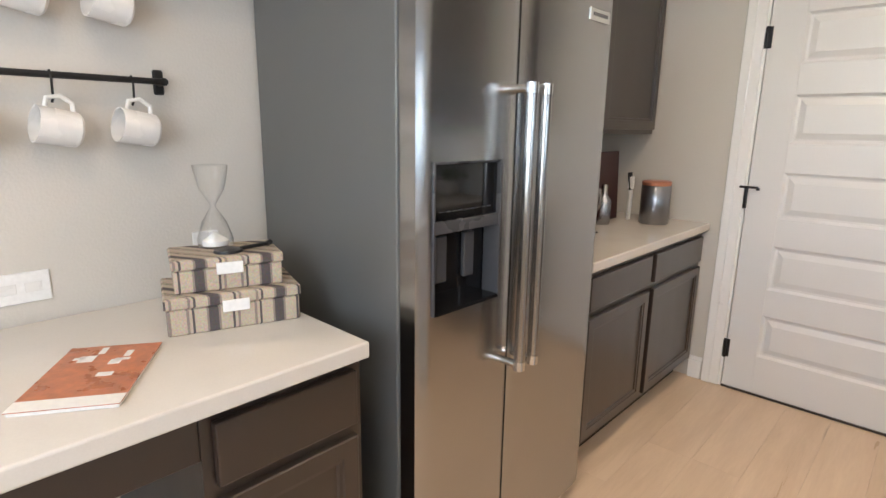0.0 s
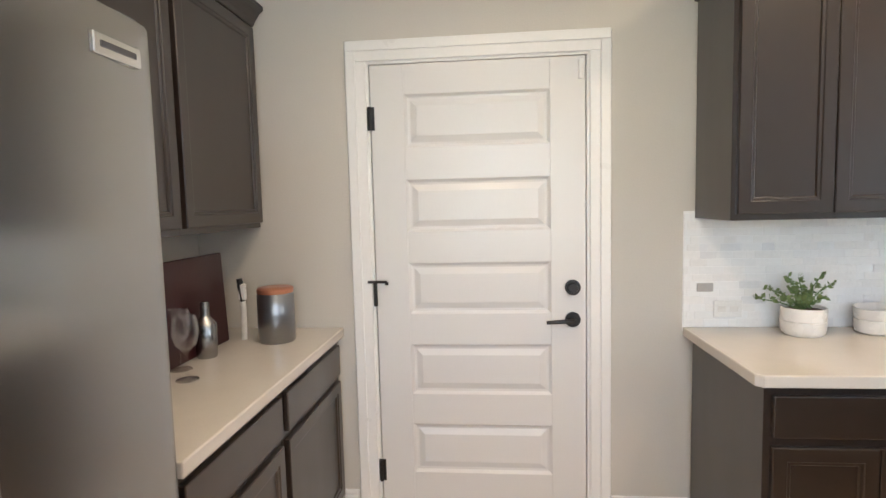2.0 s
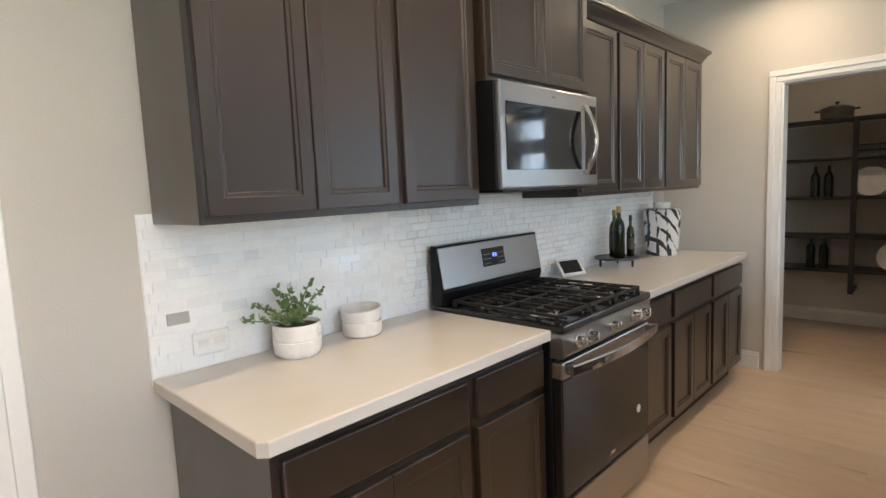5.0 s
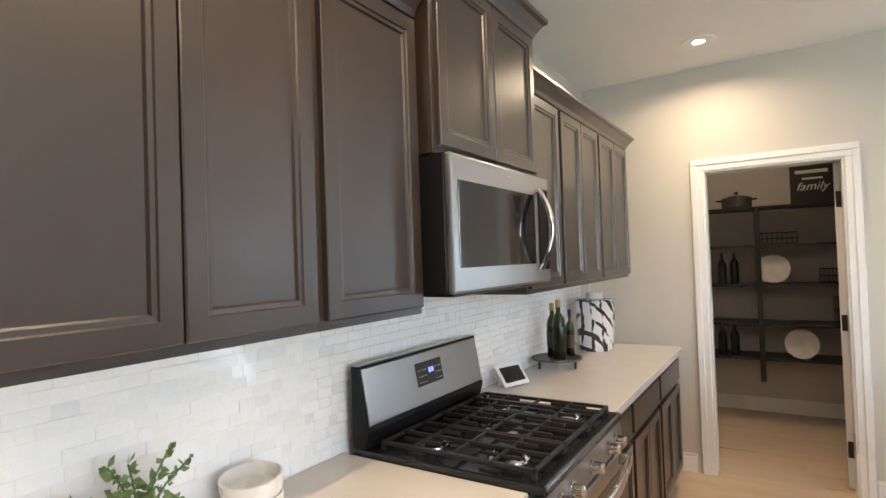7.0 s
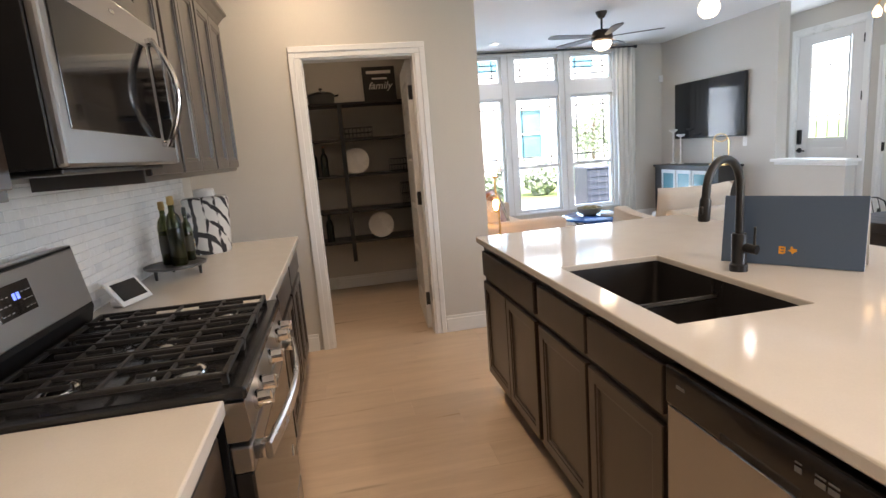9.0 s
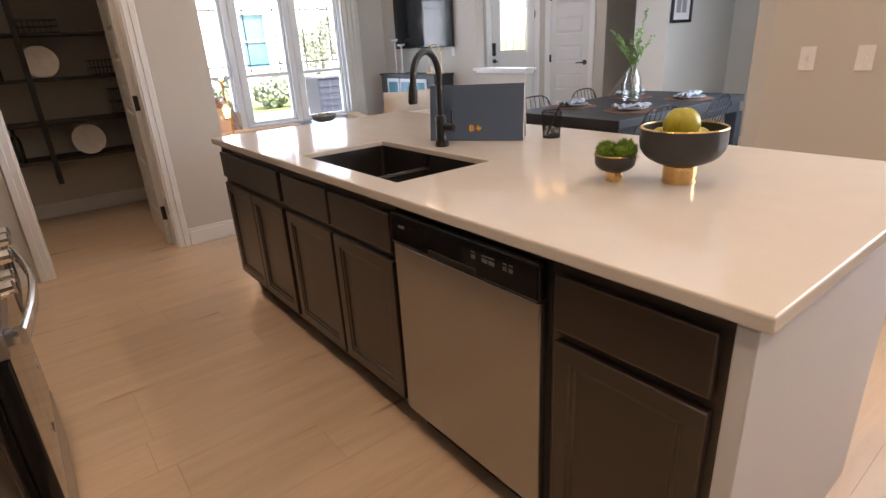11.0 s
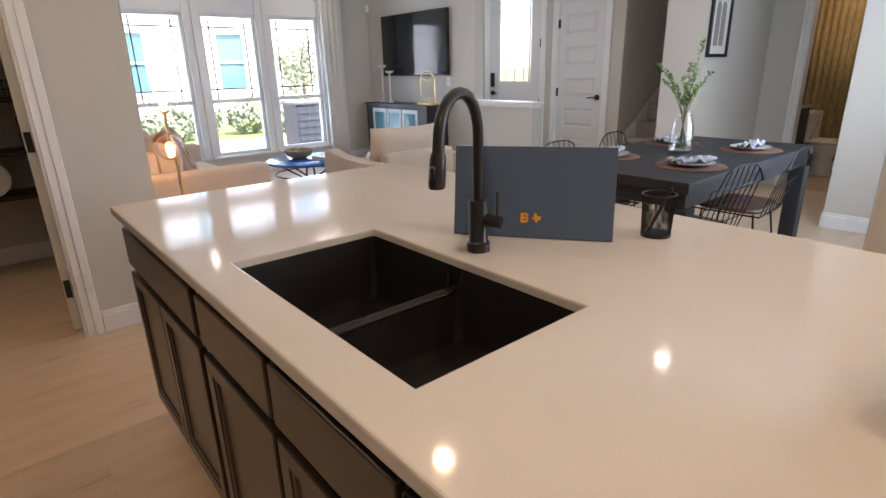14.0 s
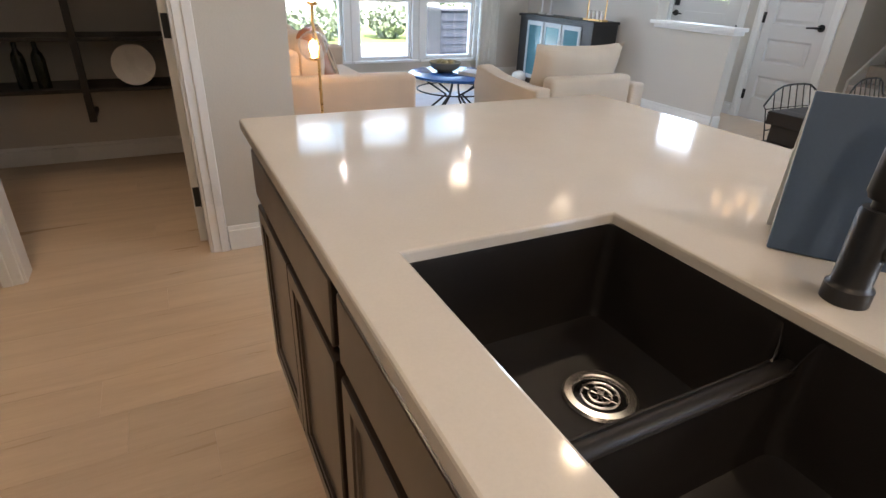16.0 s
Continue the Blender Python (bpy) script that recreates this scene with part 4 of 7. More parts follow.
sink = thing("sink", "black granite undermount sink with two bowls", "sink", pose((SX0 + SX1) / 2, (SY0 + SY1) / 2, CT - 0.021))
hw, hd, dz = (SX1 - SX0) / 2 - 0.001, (SY1 - SY0) / 2 - 0.001, -0.19
SADDLE = 0.056


def basin(x0, x1, inner):
    """An open bowl with rounded corners and a floor that falls to the drain."""
    bm = bmesh.new()
    y0, y1 = -hd, hd

    def loop(ins, z, r):
        pts = []
        i0, i1 = (max(ins, 0) if inner < 0 else ins), (max(ins, 0) if inner > 0 else ins)
        for cx, cy, a in ((x1 - i1 - r, y1 - ins - r, 0), (x0 + i0 + r, y1 - ins - r, 90), (x0 + i0 + r, y0 + ins + r, 180), (x1 - i1 - r, y0 + ins + r, 270)):
            for t in range(5):
                c, d = math.cos(radians(a + t * 22.5)), math.sin(radians(a + t * 22.5))
                low = -SADDLE * max(c * inner, 0) ** 2          # the wall between the bowls stands lower than the rim
                pts.append(bm.verts.new((cx + r * c, cy + r * d, min(z, low + 0.1 * z))))
        return pts
    rings = [loop(-0.018, 0.0, 0.03), loop(0, 0.0, 0.02), loop(0.002, -0.01, 0.02), loop(0.008, dz + 0.03, 0.022), loop(0.016, dz + 0.008, 0.024), loop(0.034, dz, 0.02), loop(0.12, dz - 0.008, 0.02)]
    n = len(rings[0])
    for a, b in zip(rings, rings[1:]):
        for i in range(n):
            bm.faces.new((a[i], a[(i + 1) % n], b[(i + 1) % n], b[i]))
    bm.faces.new(rings[-1])
    ob = made("bowl", bm, SINKM, sink, True)
    md = ob.modifiers.new("wall", "SOLIDIFY")
    md.thickness = 0.006
    return ob


basin(-hw, -0.002, 1)
basin(0.021, hw, -1)
bm = bmesh.new()
tube(bm, [(0.0095, -hd + 0.002, -SADDLE - 0.007), (0.0095, hd - 0.002, -SADDLE - 0.007)], 0.0138, 12)
for y in (-hd - 0.012, hd - 0.001):
    box(bm, (-0.03, y, -0.10), (0.05, y + 0.013, 0.0))
made("divider", bm, SINKM, sink, True)
DRAIN = surface("drain_steel", (0.75, 0.72, 0.68), 0.22, 1.0, 0.02, 20, 90, 0)
for dx, dy in ((-0.175, -0.055), (0.177, -0.055)):
    at = pose(dx, dy, dz - 0.006)
    turned("drain", [(0.040, -0.004), (0.0415, 0.003), (0.045, 0.0065), (0.056, 0.0055), (0.060, 0.001)], DRAIN, sink, 36, at=at)
    bm = bmesh.new()
    tube(bm, [(0, 0, 0.0), (0, 0, 0.007)], 0.006, 10)
    for rr in (0.018, 0.030):
        tube(bm, [(rr * math.cos(a), rr * math.sin(a), 0.0012) for a in (i * math.pi / 9 for i in range(18))], 0.0022, 6, True)
    for q in range(4):
        a = q * math.pi / 4 + 0.4
        tube(bm, [(-0.03 * math.cos(a), -0.03 * math.sin(a), 0.001), (0.03 * math.cos(a), 0.03 * math.sin(a), 0.001)], 0.0014, 5)
    made("basket", bm, DRAIN, sink, True, at)
    # Flat black disc stands in for the shaded drain hole under the basket.
    turned("drain_shade_disc", [(0.041, 0.0006), (0.0, 0.0008)], BLACKG, sink, 28, at=at)

FX, FY = 2.853, -2.266
faucet = thing("faucet", "matte black gooseneck pull-down kitchen faucet", "faucet", pose(FX, FY, CT, 0, 0, 22))
turned("base", [(0, 0), (0.029, 0), (0.029, 0.022), (0.025, 0.026), (0.0235, 0.03), (0.0235, 0.125), (0.021, 0.13), (0, 0.13)], BLACKM, faucet)
R, TOPZ = 0.099, 0.287
neck = [(0, 0, 0.12), (0, 0, 0.2)] + [(0, R - R * math.cos(radians(a)), TOPZ + R * math.sin(radians(a))) for a in range(0, 181, 15)] + [(0, 2 * R + 0.003, 0.27)]
bm = bmesh.new()
tube(bm, neck, 0.0132, 14)
made("gooseneck", bm, BLACKM, faucet, True)
bm = bmesh.new()
tube(bm, [(0, 2 * R + 0.003, 0.272), (0, 2 * R + 0.004, 0.262), (0, 2 * R + 0.012, 0.205), (0, 2 * R + 0.012, 0.20)], [0.015, 0.0175, 0.0185, 0.016], 14)
box(bm, (-0.006, 2 * R + 0.022, 0.222), (0.006, 2 * R + 0.0315, 0.248), 0.003)
made("spray_head", bm, BLACKM, faucet, True)
bm = bmesh.new()
tube(bm, [(0.01, 0, 0.085), (-0.06, 0, 0.078)], 0.016, 12)
tube(bm, [(-0.05, 0, 0.085), (-0.052, 0.0, 0.155)], 0.0042, 8)
made("handle", bm, BLACKM, faucet, True)

# dishwasher
dw = thing("dishwasher", "stainless dishwasher with a black control strip, built into the island", "dishwasher", pose(2.38, YI, 0, 0, 0, 180))
boxes("tub", [((0.004, 0.0, 0.10), (0.626, 0.57, CT - 0.045))], BLACKM, dw)
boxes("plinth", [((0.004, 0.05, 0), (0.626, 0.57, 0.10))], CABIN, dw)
boxes("door", [((0.010, -0.026, 0.115), (0.612, 0.0, 0.735))], surface("dishwasher_steel", (0.43, 0.425, 0.42), 0.24, 1.0, 0.006, 1.5, 40, 0.0, rough_vary=0.012), dw, 0.004, seg=2)
boxes("control_strip", [((0.010, -0.032, 0.74), (0.612, 0.0, CT - 0.052))], BLACKG, dw, 0.006, seg=2)
boxes("pocket_handle", [((0.20, -0.034, 0.742), (0.40, -0.028, 0.762))], BLACKM, dw, 0.002)
bm = bmesh.new()
for x, wd in ((0.385, 0.014), (0.425, 0.02), (0.45, 0.02), (0.50, 0.012), (0.52, 0.012)):
    box(bm, (x, -0.0335, 0.79), (x + wd, -0.032, 0.80))
    box(bm, (x, -0.0335, 0.806), (x + wd, -0.032, 0.809))
box(bm, (0.055, -0.0335, 0.795), (0.085, -0.032, 0.803))
tagged(made("print", bm, surface("faint_print", (0.13, 0.13, 0.135), 0.4), dw), kind="stuff")

# ---- range ----
rg = thing("range", "stainless and black freestanding gas range", "range", pose(2.448, -0.055, 0))
W = 0.76
boxes("body", [((0.0, -0.60, 0.03), (W, 0.03, 0.875))], BLACKS, rg, 0.003)
boxes("cooktop", [((0.0, -0.655, 0.875), (W, 0.0, 0.905))], ENAMEL, rg, 0.008, seg=2)
bm = bmesh.new()
v = [(-0.645, 0.78), (-0.655, 0.795), (-0.648, 0.872), (-0.60, 0.872), (-0.60, 0.78)]
a = [bm.verts.new((0.0, y, z)) for y, z in v]
b = [bm.verts.new((W, y, z)) for y, z in v]
bm.faces.new(a)
bm.faces.new(b[::-1])
for i in range(5):
    bm.faces.new((a[i], b[i], b[(i + 1) % 5], a[(i + 1) % 5]))
made("control_panel", bm, STEELH, rg)
for i, x in enumerate((0.10, 0.19, 0.38, 0.57, 0.66)):
    bm = bmesh.new()
    tube(bm, [(x, -0.648, 0.83), (x, -0.662, 0.831)], 0.024, 18)
    tube(bm, [(x, -0.66, 0.831), (x, -0.69, 0.833)], [0.02, 0.0175], 18)
    box(bm, (x - 0.004, -0.696, 0.816), (x + 0.004, -0.688, 0.85), 0.001)
    made("knob", bm, CHROME, rg, True)
boxes("oven_door", [((0.004, -0.645, 0.235), (W - 0.004, -0.60, 0.70))], BLACKG, rg, 0.006, seg=2)
boxes("door_trim", [((0.004, -0.648, 0.70), (W - 0.004, -0.60, 0.765))], STEELH, rg, 0.006, seg=2)


def flat_bow(bm, ends, depth, bow, half_t, half_w, n=16):
    """A flat bar that bows outwards to -y between two ends (x, z), half_w wide across its run."""
    (x0, z0), (x1, z1) = ends
    run = Vector((x1 - x0, 0, z1 - z0)).normalized()
    side = Vector((-run.z, 0, run.x))
    rings = []
    for i in range(n + 1):
        c = Vector((x0 + (x1 - x0) * i / n, -depth - bow * math.sin(math.pi * i / n), z0 + (z1 - z0) * i / n))
        rings.append([bm.verts.new(c + side * a * half_w + Vector((0, b * half_t, 0))) for a, b in ((-1, -0.4), (-0.75, -1), (0.75, -1), (1, -0.4), (1, 0.4), (0.75, 1), (-0.75, 1), (-1, 0.4))])
    for a, b in zip(rings, rings[1:]):
        for j in range(8):
            bm.faces.new((a[j], a[(j + 1) % 8], b[(j + 1) % 8], b[j]))
    bm.faces.new(rings[0])
    bm.faces.new(rings[-1][::-1])


bm = bmesh.new()
flat_bow(bm, ((0.012, 0.742), (W - 0.012, 0.742)), 0.682, 0.034, 0.008, 0.021)
for x in (0.03, W - 0.03):
    box(bm, (x - 0.017, -0.69, 0.724), (x + 0.017, -0.64, 0.76), 0.005, 2)
made("handle", bm, surface("satin_steel", (0.62, 0.62, 0.62), 0.24, 1.0, 0.02, 20, 90, 0), rg, True)
boxes("drawer", [((0.004, -0.645, 0.035), (W - 0.004, -0.60, 0.225))], STEELH, rg, 0.006, seg=2)
turned("sticker", [(0, 0.0), (0.019, 0.0), (0.019, -0.0012), (0, -0.0012)], WHITEP, rg, 20, at=pose(0.645, -0.6455, 0.385, -90, 0, 0))
boxes("badge", [((0.37, -0.648, 0.275), (0.41, -0.645, 0.288))], CHROME, rg)
bm = bmesh.new()
pr = [(-0.05, 0.905), (-0.065, 0.96), (-0.03, 1.165), (0.0, 1.165), (0.0, 0.905)]
a = [bm.verts.new((0.0, y, z)) for y, z in pr]
b = [bm.verts.new((W, y, z)) for y, z in pr]
bm.faces.new(a)
bm.faces.new(b[::-1])
for i in range(5):
    bm.faces.new((a[i], b[i], b[(i + 1) % 5], a[(i + 1) % 5]))
made("backguard_shell", bm, BLACKS, rg)
boxes("top_trim", [((0.002, -0.032, 1.1655), (W - 0.002, -0.001, 1.169))], STEELH, rg, 0.001)
TILT = -9.7
boxes("backguard", [((0.008, -0.008, 0.012), (W - 0.008, 0.0, 0.195))], STEELH, rg, 0.003, pose(0, -0.062, 0.965, TILT, 0, 0), 2)
boxes("display", [((0.29, -0.0105, 0.075), (0.46, -0.008, 0.16))], BLACKG, rg, 0.001, pose(0, -0.062, 0.965, TILT, 0, 0))
bm = bmesh.new()
for x in (0.368, 0.375, 0.386, 0.393):
    box(bm, (x, -0.0116, 0.117), (x + 0.005, -0.0105, 0.135))
made("clock_digits", bm, BLUELED, rg, False, pose(0, -0.062, 0.965, TILT, 0, 0))
bm = bmesh.new()
for r in range(3):
    for x in (0.303, 0.322, 0.341, 0.408, 0.427, 0.441):
        box(bm, (x, -0.0112, 0.087 + r * 0.022), (x + 0.01, -0.0105, 0.089 + r * 0.022))
tagged(made("key_print", bm, surface("grey_print", (0.4, 0.4, 0.4), 0.5), rg, False, pose(0, -0.062, 0.965, TILT, 0, 0)), kind="stuff")
for gx0, gx1 in ((0.03, 0.262), (0.266, 0.494), (0.498, 0.73)):
    bm = bmesh.new()
    y0, y1, z = -0.615, -0.09, 0.934
    for lo, hi in (((gx0, y0, z - 0.012), (gx1, y0 + 0.012, z)), ((gx0, y1 - 0.012, z - 0.012), (gx1, y1, z)),
                   ((gx0, y0, z - 0.012), (gx0 + 0.012, y1, z)), ((gx1 - 0.012, y0, z - 0.012), (gx1, y1, z))):
        box(bm, lo, hi, 0.002)
    x = (gx0 + gx1) / 2 - 0.005
    box(bm, (x, y0, z - 0.008), (x + 0.010, y1, z + 0.004), 0.002)
    for y in (-0.48, -0.21):
        for s in (-1, 1):
            box(bm, (x + 0.005 + s * 0.058 - 0.004, y - 0.07, z - 0.008), (x + 0.005 + s * 0.058 + 0.004, y + 0.07, z + 0.003), 0.002)
    for y in (-0.485, -0.352, -0.215):
        box(bm, (gx0, y, z - 0.010), (gx1, y + 0.009, z + 0.001), 0.002)
    for x in (gx0, gx1 - 0.014):
        for y in (y0, y1 - 0.014):
            box(bm, (x, y, 0.905), (x + 0.014, y + 0.014, z - 0.01))
    made("grate", bm, IRON, rg)
for x, y, r in ((0.146, -0.48, 0.05), (0.146, -0.21, 0.042), (0.38, -0.35, 0.055), (0.614, -0.48, 0.046), (0.614, -0.21, 0.038)):
    turned("burner", [(r, 0.004), (r, 0.012), (r * 0.82, 0.015), (r * 0.80, 0.021), (r * 0.7, 0.023), (0, 0.023)], ENAMEL, rg, 20, at=pose(x, y, 0.905))
    turned("burner_ring", [(r + 0.016, 0.0), (r + 0.015, 0.006), (r + 0.006, 0.013), (r * 0.9, 0.014)], CHROME, rg, 20, at=pose(x, y, 0.905))

# ---- microwave ----
mw = thing("microwave", "stainless over-the-range microwave with a curved handle", "microwave", pose(2.452, -0.40, 1.40))
boxes("body", [((0.0, -0.03, 0.0), (0.752, 0.385, 0.413))], BLACKS, mw, 0.003)
boxes("face", [((0.0, -0.055, 0.0), (0.752, -0.031, 0.413))], STEELH, mw, 0.008, seg=2)
boxes("door_glass", [((0.035, -0.058, 0.075), (0.60, -0.055, 0.335))], BLACKG, mw, 0.004)
boxes("control_glass", [((0.635, -0.058, 0.05), (0.735, -0.055, 0.365))], BLACKG, mw, 0.004)
bm = bmesh.new()
flat_bow(bm, ((0.618, 0.05), (0.618, 0.36)), 0.07, 0.05, 0.007, 0.014)
for z in (0.06, 0.35):
    tube(bm, [(0.618, -0.055, z), (0.618, -0.075, z)], 0.011, 10)
made("handle", bm, CHROME, mw, True)
boxes("badge", [((0.36, -0.0575, 0.372), (0.39, -0.055, 0.38))], CHROME, mw)
boxes("vent_grille", [((0.05, -0.02, -0.012), (0.70, 0.30, 0.0))], BLACKM, mw, 0.003)

# ---- fridge ----
fr = thing("fridge", "stainless side-by-side fridge with an ice and water dispenser", "fridge", pose(-0.175, -2.213, 0, 0, 0, 90))
FW = 0.87
boxes("cabinet", [((0.0, 0.005, 0.02), (FW, 0.63, 1.745))], FRSIDE, fr, 0.006, seg=2)
boxes("kick_grille", [((0.01, -0.03, 0.0), (FW - 0.01, 0.0, 0.055))], BLACKM, fr, 0.004)


def bowed(x0, x1, z0, z1, bulge, hole=None):
    """A fridge door with a bowed front between x0 and x1; hole: (x0, x1, z0, z1) sunk through its skin."""
    bm = bmesh.new()
    xs = sorted(set([x0 + (x1 - x0) * i / 16 for i in range(17)] + ([hole[0], hole[1]] if hole else [])))
    zs = sorted(set([z0, z1] + ([hole[2], hole[3]] if hole else [])))

    def yy(x):
        s = (x - x0) / (x1 - x0)
        e = min(s, 1 - s)
        return -0.052 - bulge * (1 - (1 - min(1, e / 0.5)) ** 2) - (0.012 if e > 0.03 else 0.012 * (e / 0.03) ** 0.5)
    grid = [[bm.verts.new((x, yy(x), z)) for z in zs] for x in xs]
    for i in range(len(xs) - 1):
        for j in range(len(zs) - 1):
            if hole and hole[0] - 1e-6 <= xs[i] and xs[i + 1] <= hole[1] + 1e-6 and abs(zs[j] - hole[2]) < 1e-6:
                continue
            bm.faces.new((grid[i][j], grid[i + 1][j], grid[i + 1][j + 1], grid[i][j + 1]))
    back = [[bm.verts.new((x, 0.0, z)) for z in (z0, z1)] for x in (x0, x1)]
    bm.faces.new((back[0][0], back[0][1], back[1][1], back[1][0]))
    bm.faces.new([grid[0][j] for j in range(len(zs))] + [back[0][1], back[0][0]])
    bm.faces.new([grid[-1][j] for j in range(len(zs))] + [back[1][1], back[1][0]])
    bm.faces.new([g[0] for g in grid] + [back[1][0], back[0][0]])
    bm.faces.new([g[-1] for g in grid] + [back[1][1], back[0][1]])
    return made("door", bm, STEEL, fr, True)


HX0, HX1 = 0.042, 0.296
bowed(0.003, 0.373, 0.06, 1.765, 0.010, (HX0, HX1, 0.915, 1.285))
bowed(0.379, FW - 0.003, 0.06, 1.765, 0.010)
boxes("dispenser_frame", [((HX0, -0.070, 1.115), (HX1, -0.02, 1.145)), ((HX0, -0.074, 0.915), (HX0 + 0.006, -0.02, 1.285)), ((HX1 - 0.006, -0.074, 0.915), (HX1, -0.02, 1.285)),
                          ((HX0, -0.07, 1.279), (HX1, -0.02, 1.285))], GREY, fr, 0.001)
boxes("dispenser_panel", [((HX0 + 0.006, -0.062, 1.145), (HX1 - 0.006, -0.02, 1.279))], BLACKG, fr, 0.002)
boxes("dispenser_well", [((HX0 + 0.006, -0.018, 0.922), (HX1 - 0.006, -0.012, 1.115)), ((HX0 + 0.006, -0.076, 0.915), (HX1 - 0.006, -0.018, 0.924))], BLACKG, fr)
boxes("paddle", [((HX0 + 0.05, -0.034, 0.98), (HX0 + 0.09, -0.02, 1.10)), ((HX0 + 0.155, -0.034, 0.98), (HX0 + 0.195, -0.02, 1.10))], GREY, fr, 0.003)
boxes("icon_row", [((HX0 + 0.03 + i * 0.022, -0.0635, 1.165), (HX0 + 0.045 + i * 0.022, -0.062, 1.168)) for i in range(9)], GREY, fr)
for x in (0.334, 0.398):
    bm = bmesh.new()
    tube(bm, [(x, -0.128, 0.72), (x, -0.128, 1.47)], 0.016, 14)
    made("handle", bm, STEEL, fr, True)
    bm = bmesh.new()
    for z in (0.715, 1.462):
        tube(bm, [(x, -0.128, z - 0.012), (x, -0.128, z + 0.014)], 0.017, 14)
        tube(bm, [(x, -0.06, z), (x, -0.128, z)], 0.0115, 10)
    made("handle_end", bm, CHROME, fr, True)
boxes("badge", [((0.69, -0.078, 1.68), (0.805, -0.066, 1.715))], CHROME, fr, 0.002)
boxes("badge_print", [((0.705, -0.0795, 1.693), (0.79, -0.078, 1.703))], GREY, fr)
boxes("hinge_cover", [((0.01, -0.04, 1.765), (0.09, 0.05, 1.785)), ((FW - 0.09, -0.04, 1.765), (FW - 0.01, 0.05, 1.785))], GREY, fr, 0.004)

# ---- things in the kitchen ----


def outlet(m, w=0.115, h=0.07, label="white double outlet plate on the wall", sockets=2, cat="outlet"):
    o = thing("outlet", label, cat, m, "wall plates")
    boxes("plate", [((-w / 2, -0.006, -h / 2), (w / 2, 0, h / 2))], WHITEP, o, 0.002)
    bm = bmesh.new()
    for i in range(sockets):
        x = (i - (sockets - 1) / 2) * w * 0.42
        box(bm, (x - 0.017, -0.0075, -0.012), (x + 0.017, -0.006, 0.012), 0.001)
        for sx in (-0.006, 0.006):
            box(bm, (x + sx - 0.001, -0.0085, -0.004), (x + sx + 0.001, -0.0075, 0.005))
    made("socket", bm, CERAM, o)
    return o


outlet(pose(1.489, -0.022, 0.965))
outlet(pose(-0.82, -2.845, 0.975, 0, 0, 90), 0.12, 0.075)
outlet(pose(-0.82, -2.40, 1.0, 0, 0, 90), 0.075, 0.115, sockets=1)
for x, label in ((2.14, "white light switch on the wall"), (1.895, "white dimmer switch on the wall")):
    s = thing("light_switch", label, "light switch", pose(x, -4.10, 1.13, 0, 0, 180), "wall plates")
    boxes("plate", [((-0.036, -0.006, -0.058), (0.036, 0, 0.058))], WHITEP, s, 0.002)
    boxes("toggle", [((-0.006, -0.016, -0.012), (0.006, -0.006, 0.012))], CERAM, s, 0.002)
outlet(pose(7.55, -6.25, 1.16, 0, 0, 180), 0.075, 0.115, "white wall plate under the television", 1)


def leafy(bm, root, tips, count, size, seed, droop=0.0):
    """Small leaves along stems from root to each tip."""
    rnd = random.Random(seed)
    for tip in tips:
        a, b = Vector(root), Vector(tip)
        for i in range(count):
            s = (i + 1) / count
            p = a.lerp(b, s) + Vector((0, 0, 0.25 * (b - a).length * s * (1 - s)))
            for q in range(2):
                d = Vector((rnd.uniform(-1, 1), rnd.uniform(-1, 1), rnd.uniform(-0.3, 0.9))).normalized()
                up = d.cross(Vector((rnd.uniform(-1, 1), rnd.uniform(-1, 1), 1))).normalized()
                side = d.cross(up)
                z = size * rnd.uniform(0.7, 1.25)
                pts = [p, p + d * z * 0.45 + side * z * 0.33 + up * z * 0.06, p + d * z, p + d * z * 0.45 - side * z * 0.33 + up * z * 0.06]
                f = [bm.verts.new(v) for v in pts]
                bm.faces.new((f[0], f[1], f[2]))
                bm.faces.new((f[0], f[2], f[3]))


pot = thing("potted_plant", "small green succulent in a white ribbed ceramic pot", "plant", pose(1.722, -0.145, CTW))
turned("pot", [(0, 0), (0.062, 0.0), (0.073, 0.010), (0.0775, 0.022), (0.079, 0.052), (0.0785, 0.056), (0.076, 0.0575), (0.0785, 0.060), (0.079, 0.106), (0.077, 0.110), (0.074, 0.109), (0.072, 0.09), (0, 0.09)], CERAM, pot, 32)
turned("soil", [(0.0725, 0.097), (0, 0.099)], BARK, pot, 20)
stems = [(0.10 * math.cos(a) * k, 0.075 * math.sin(a) * k, 0.13 + 0.10 * h) for a, k, h in ((2.9, 1.75, 0.1), (2.5, 1.35, 0.45), (0.3, 0.75, 1.0), (0.0, 1.1, 0.75), (1.6, 0.5, 0.9), (2.0, 0.8, 0.9),
                                                                                 (4.2, 0.8, 0.2), (5.2, 0.9, 0.25), (3.4, 1.0, 0.25), (4.7, 0.5, 0.3), (0.8, 0.6, 0.4), (3.1, 0.5, 0.5))]
bm = bmesh.new()
for s in stems:
    tube(bm, [(0, 0, 0.095), (s[0] * 0.5, s[1] * 0.5, 0.10 + (s[2] - 0.1) * 0.65), s], 0.0022, 5)
made("stem", bm, LEAF, pot, True)
bm = bmesh.new()
leafy(bm, (0, 0, 0.10), stems, 13, 0.024, 3)
tagged(made("leaves", bm, surface("succulent_leaf", (0.17, 0.235, 0.085), 0.5, 0, 0.3, 40, 200, 0.05), pot), kind="stuff")

st = thing("ceramic_bowls", "two stacked white ceramic bowls, the upper one tilted", "bowl", pose(2.005, -0.125, CTW))
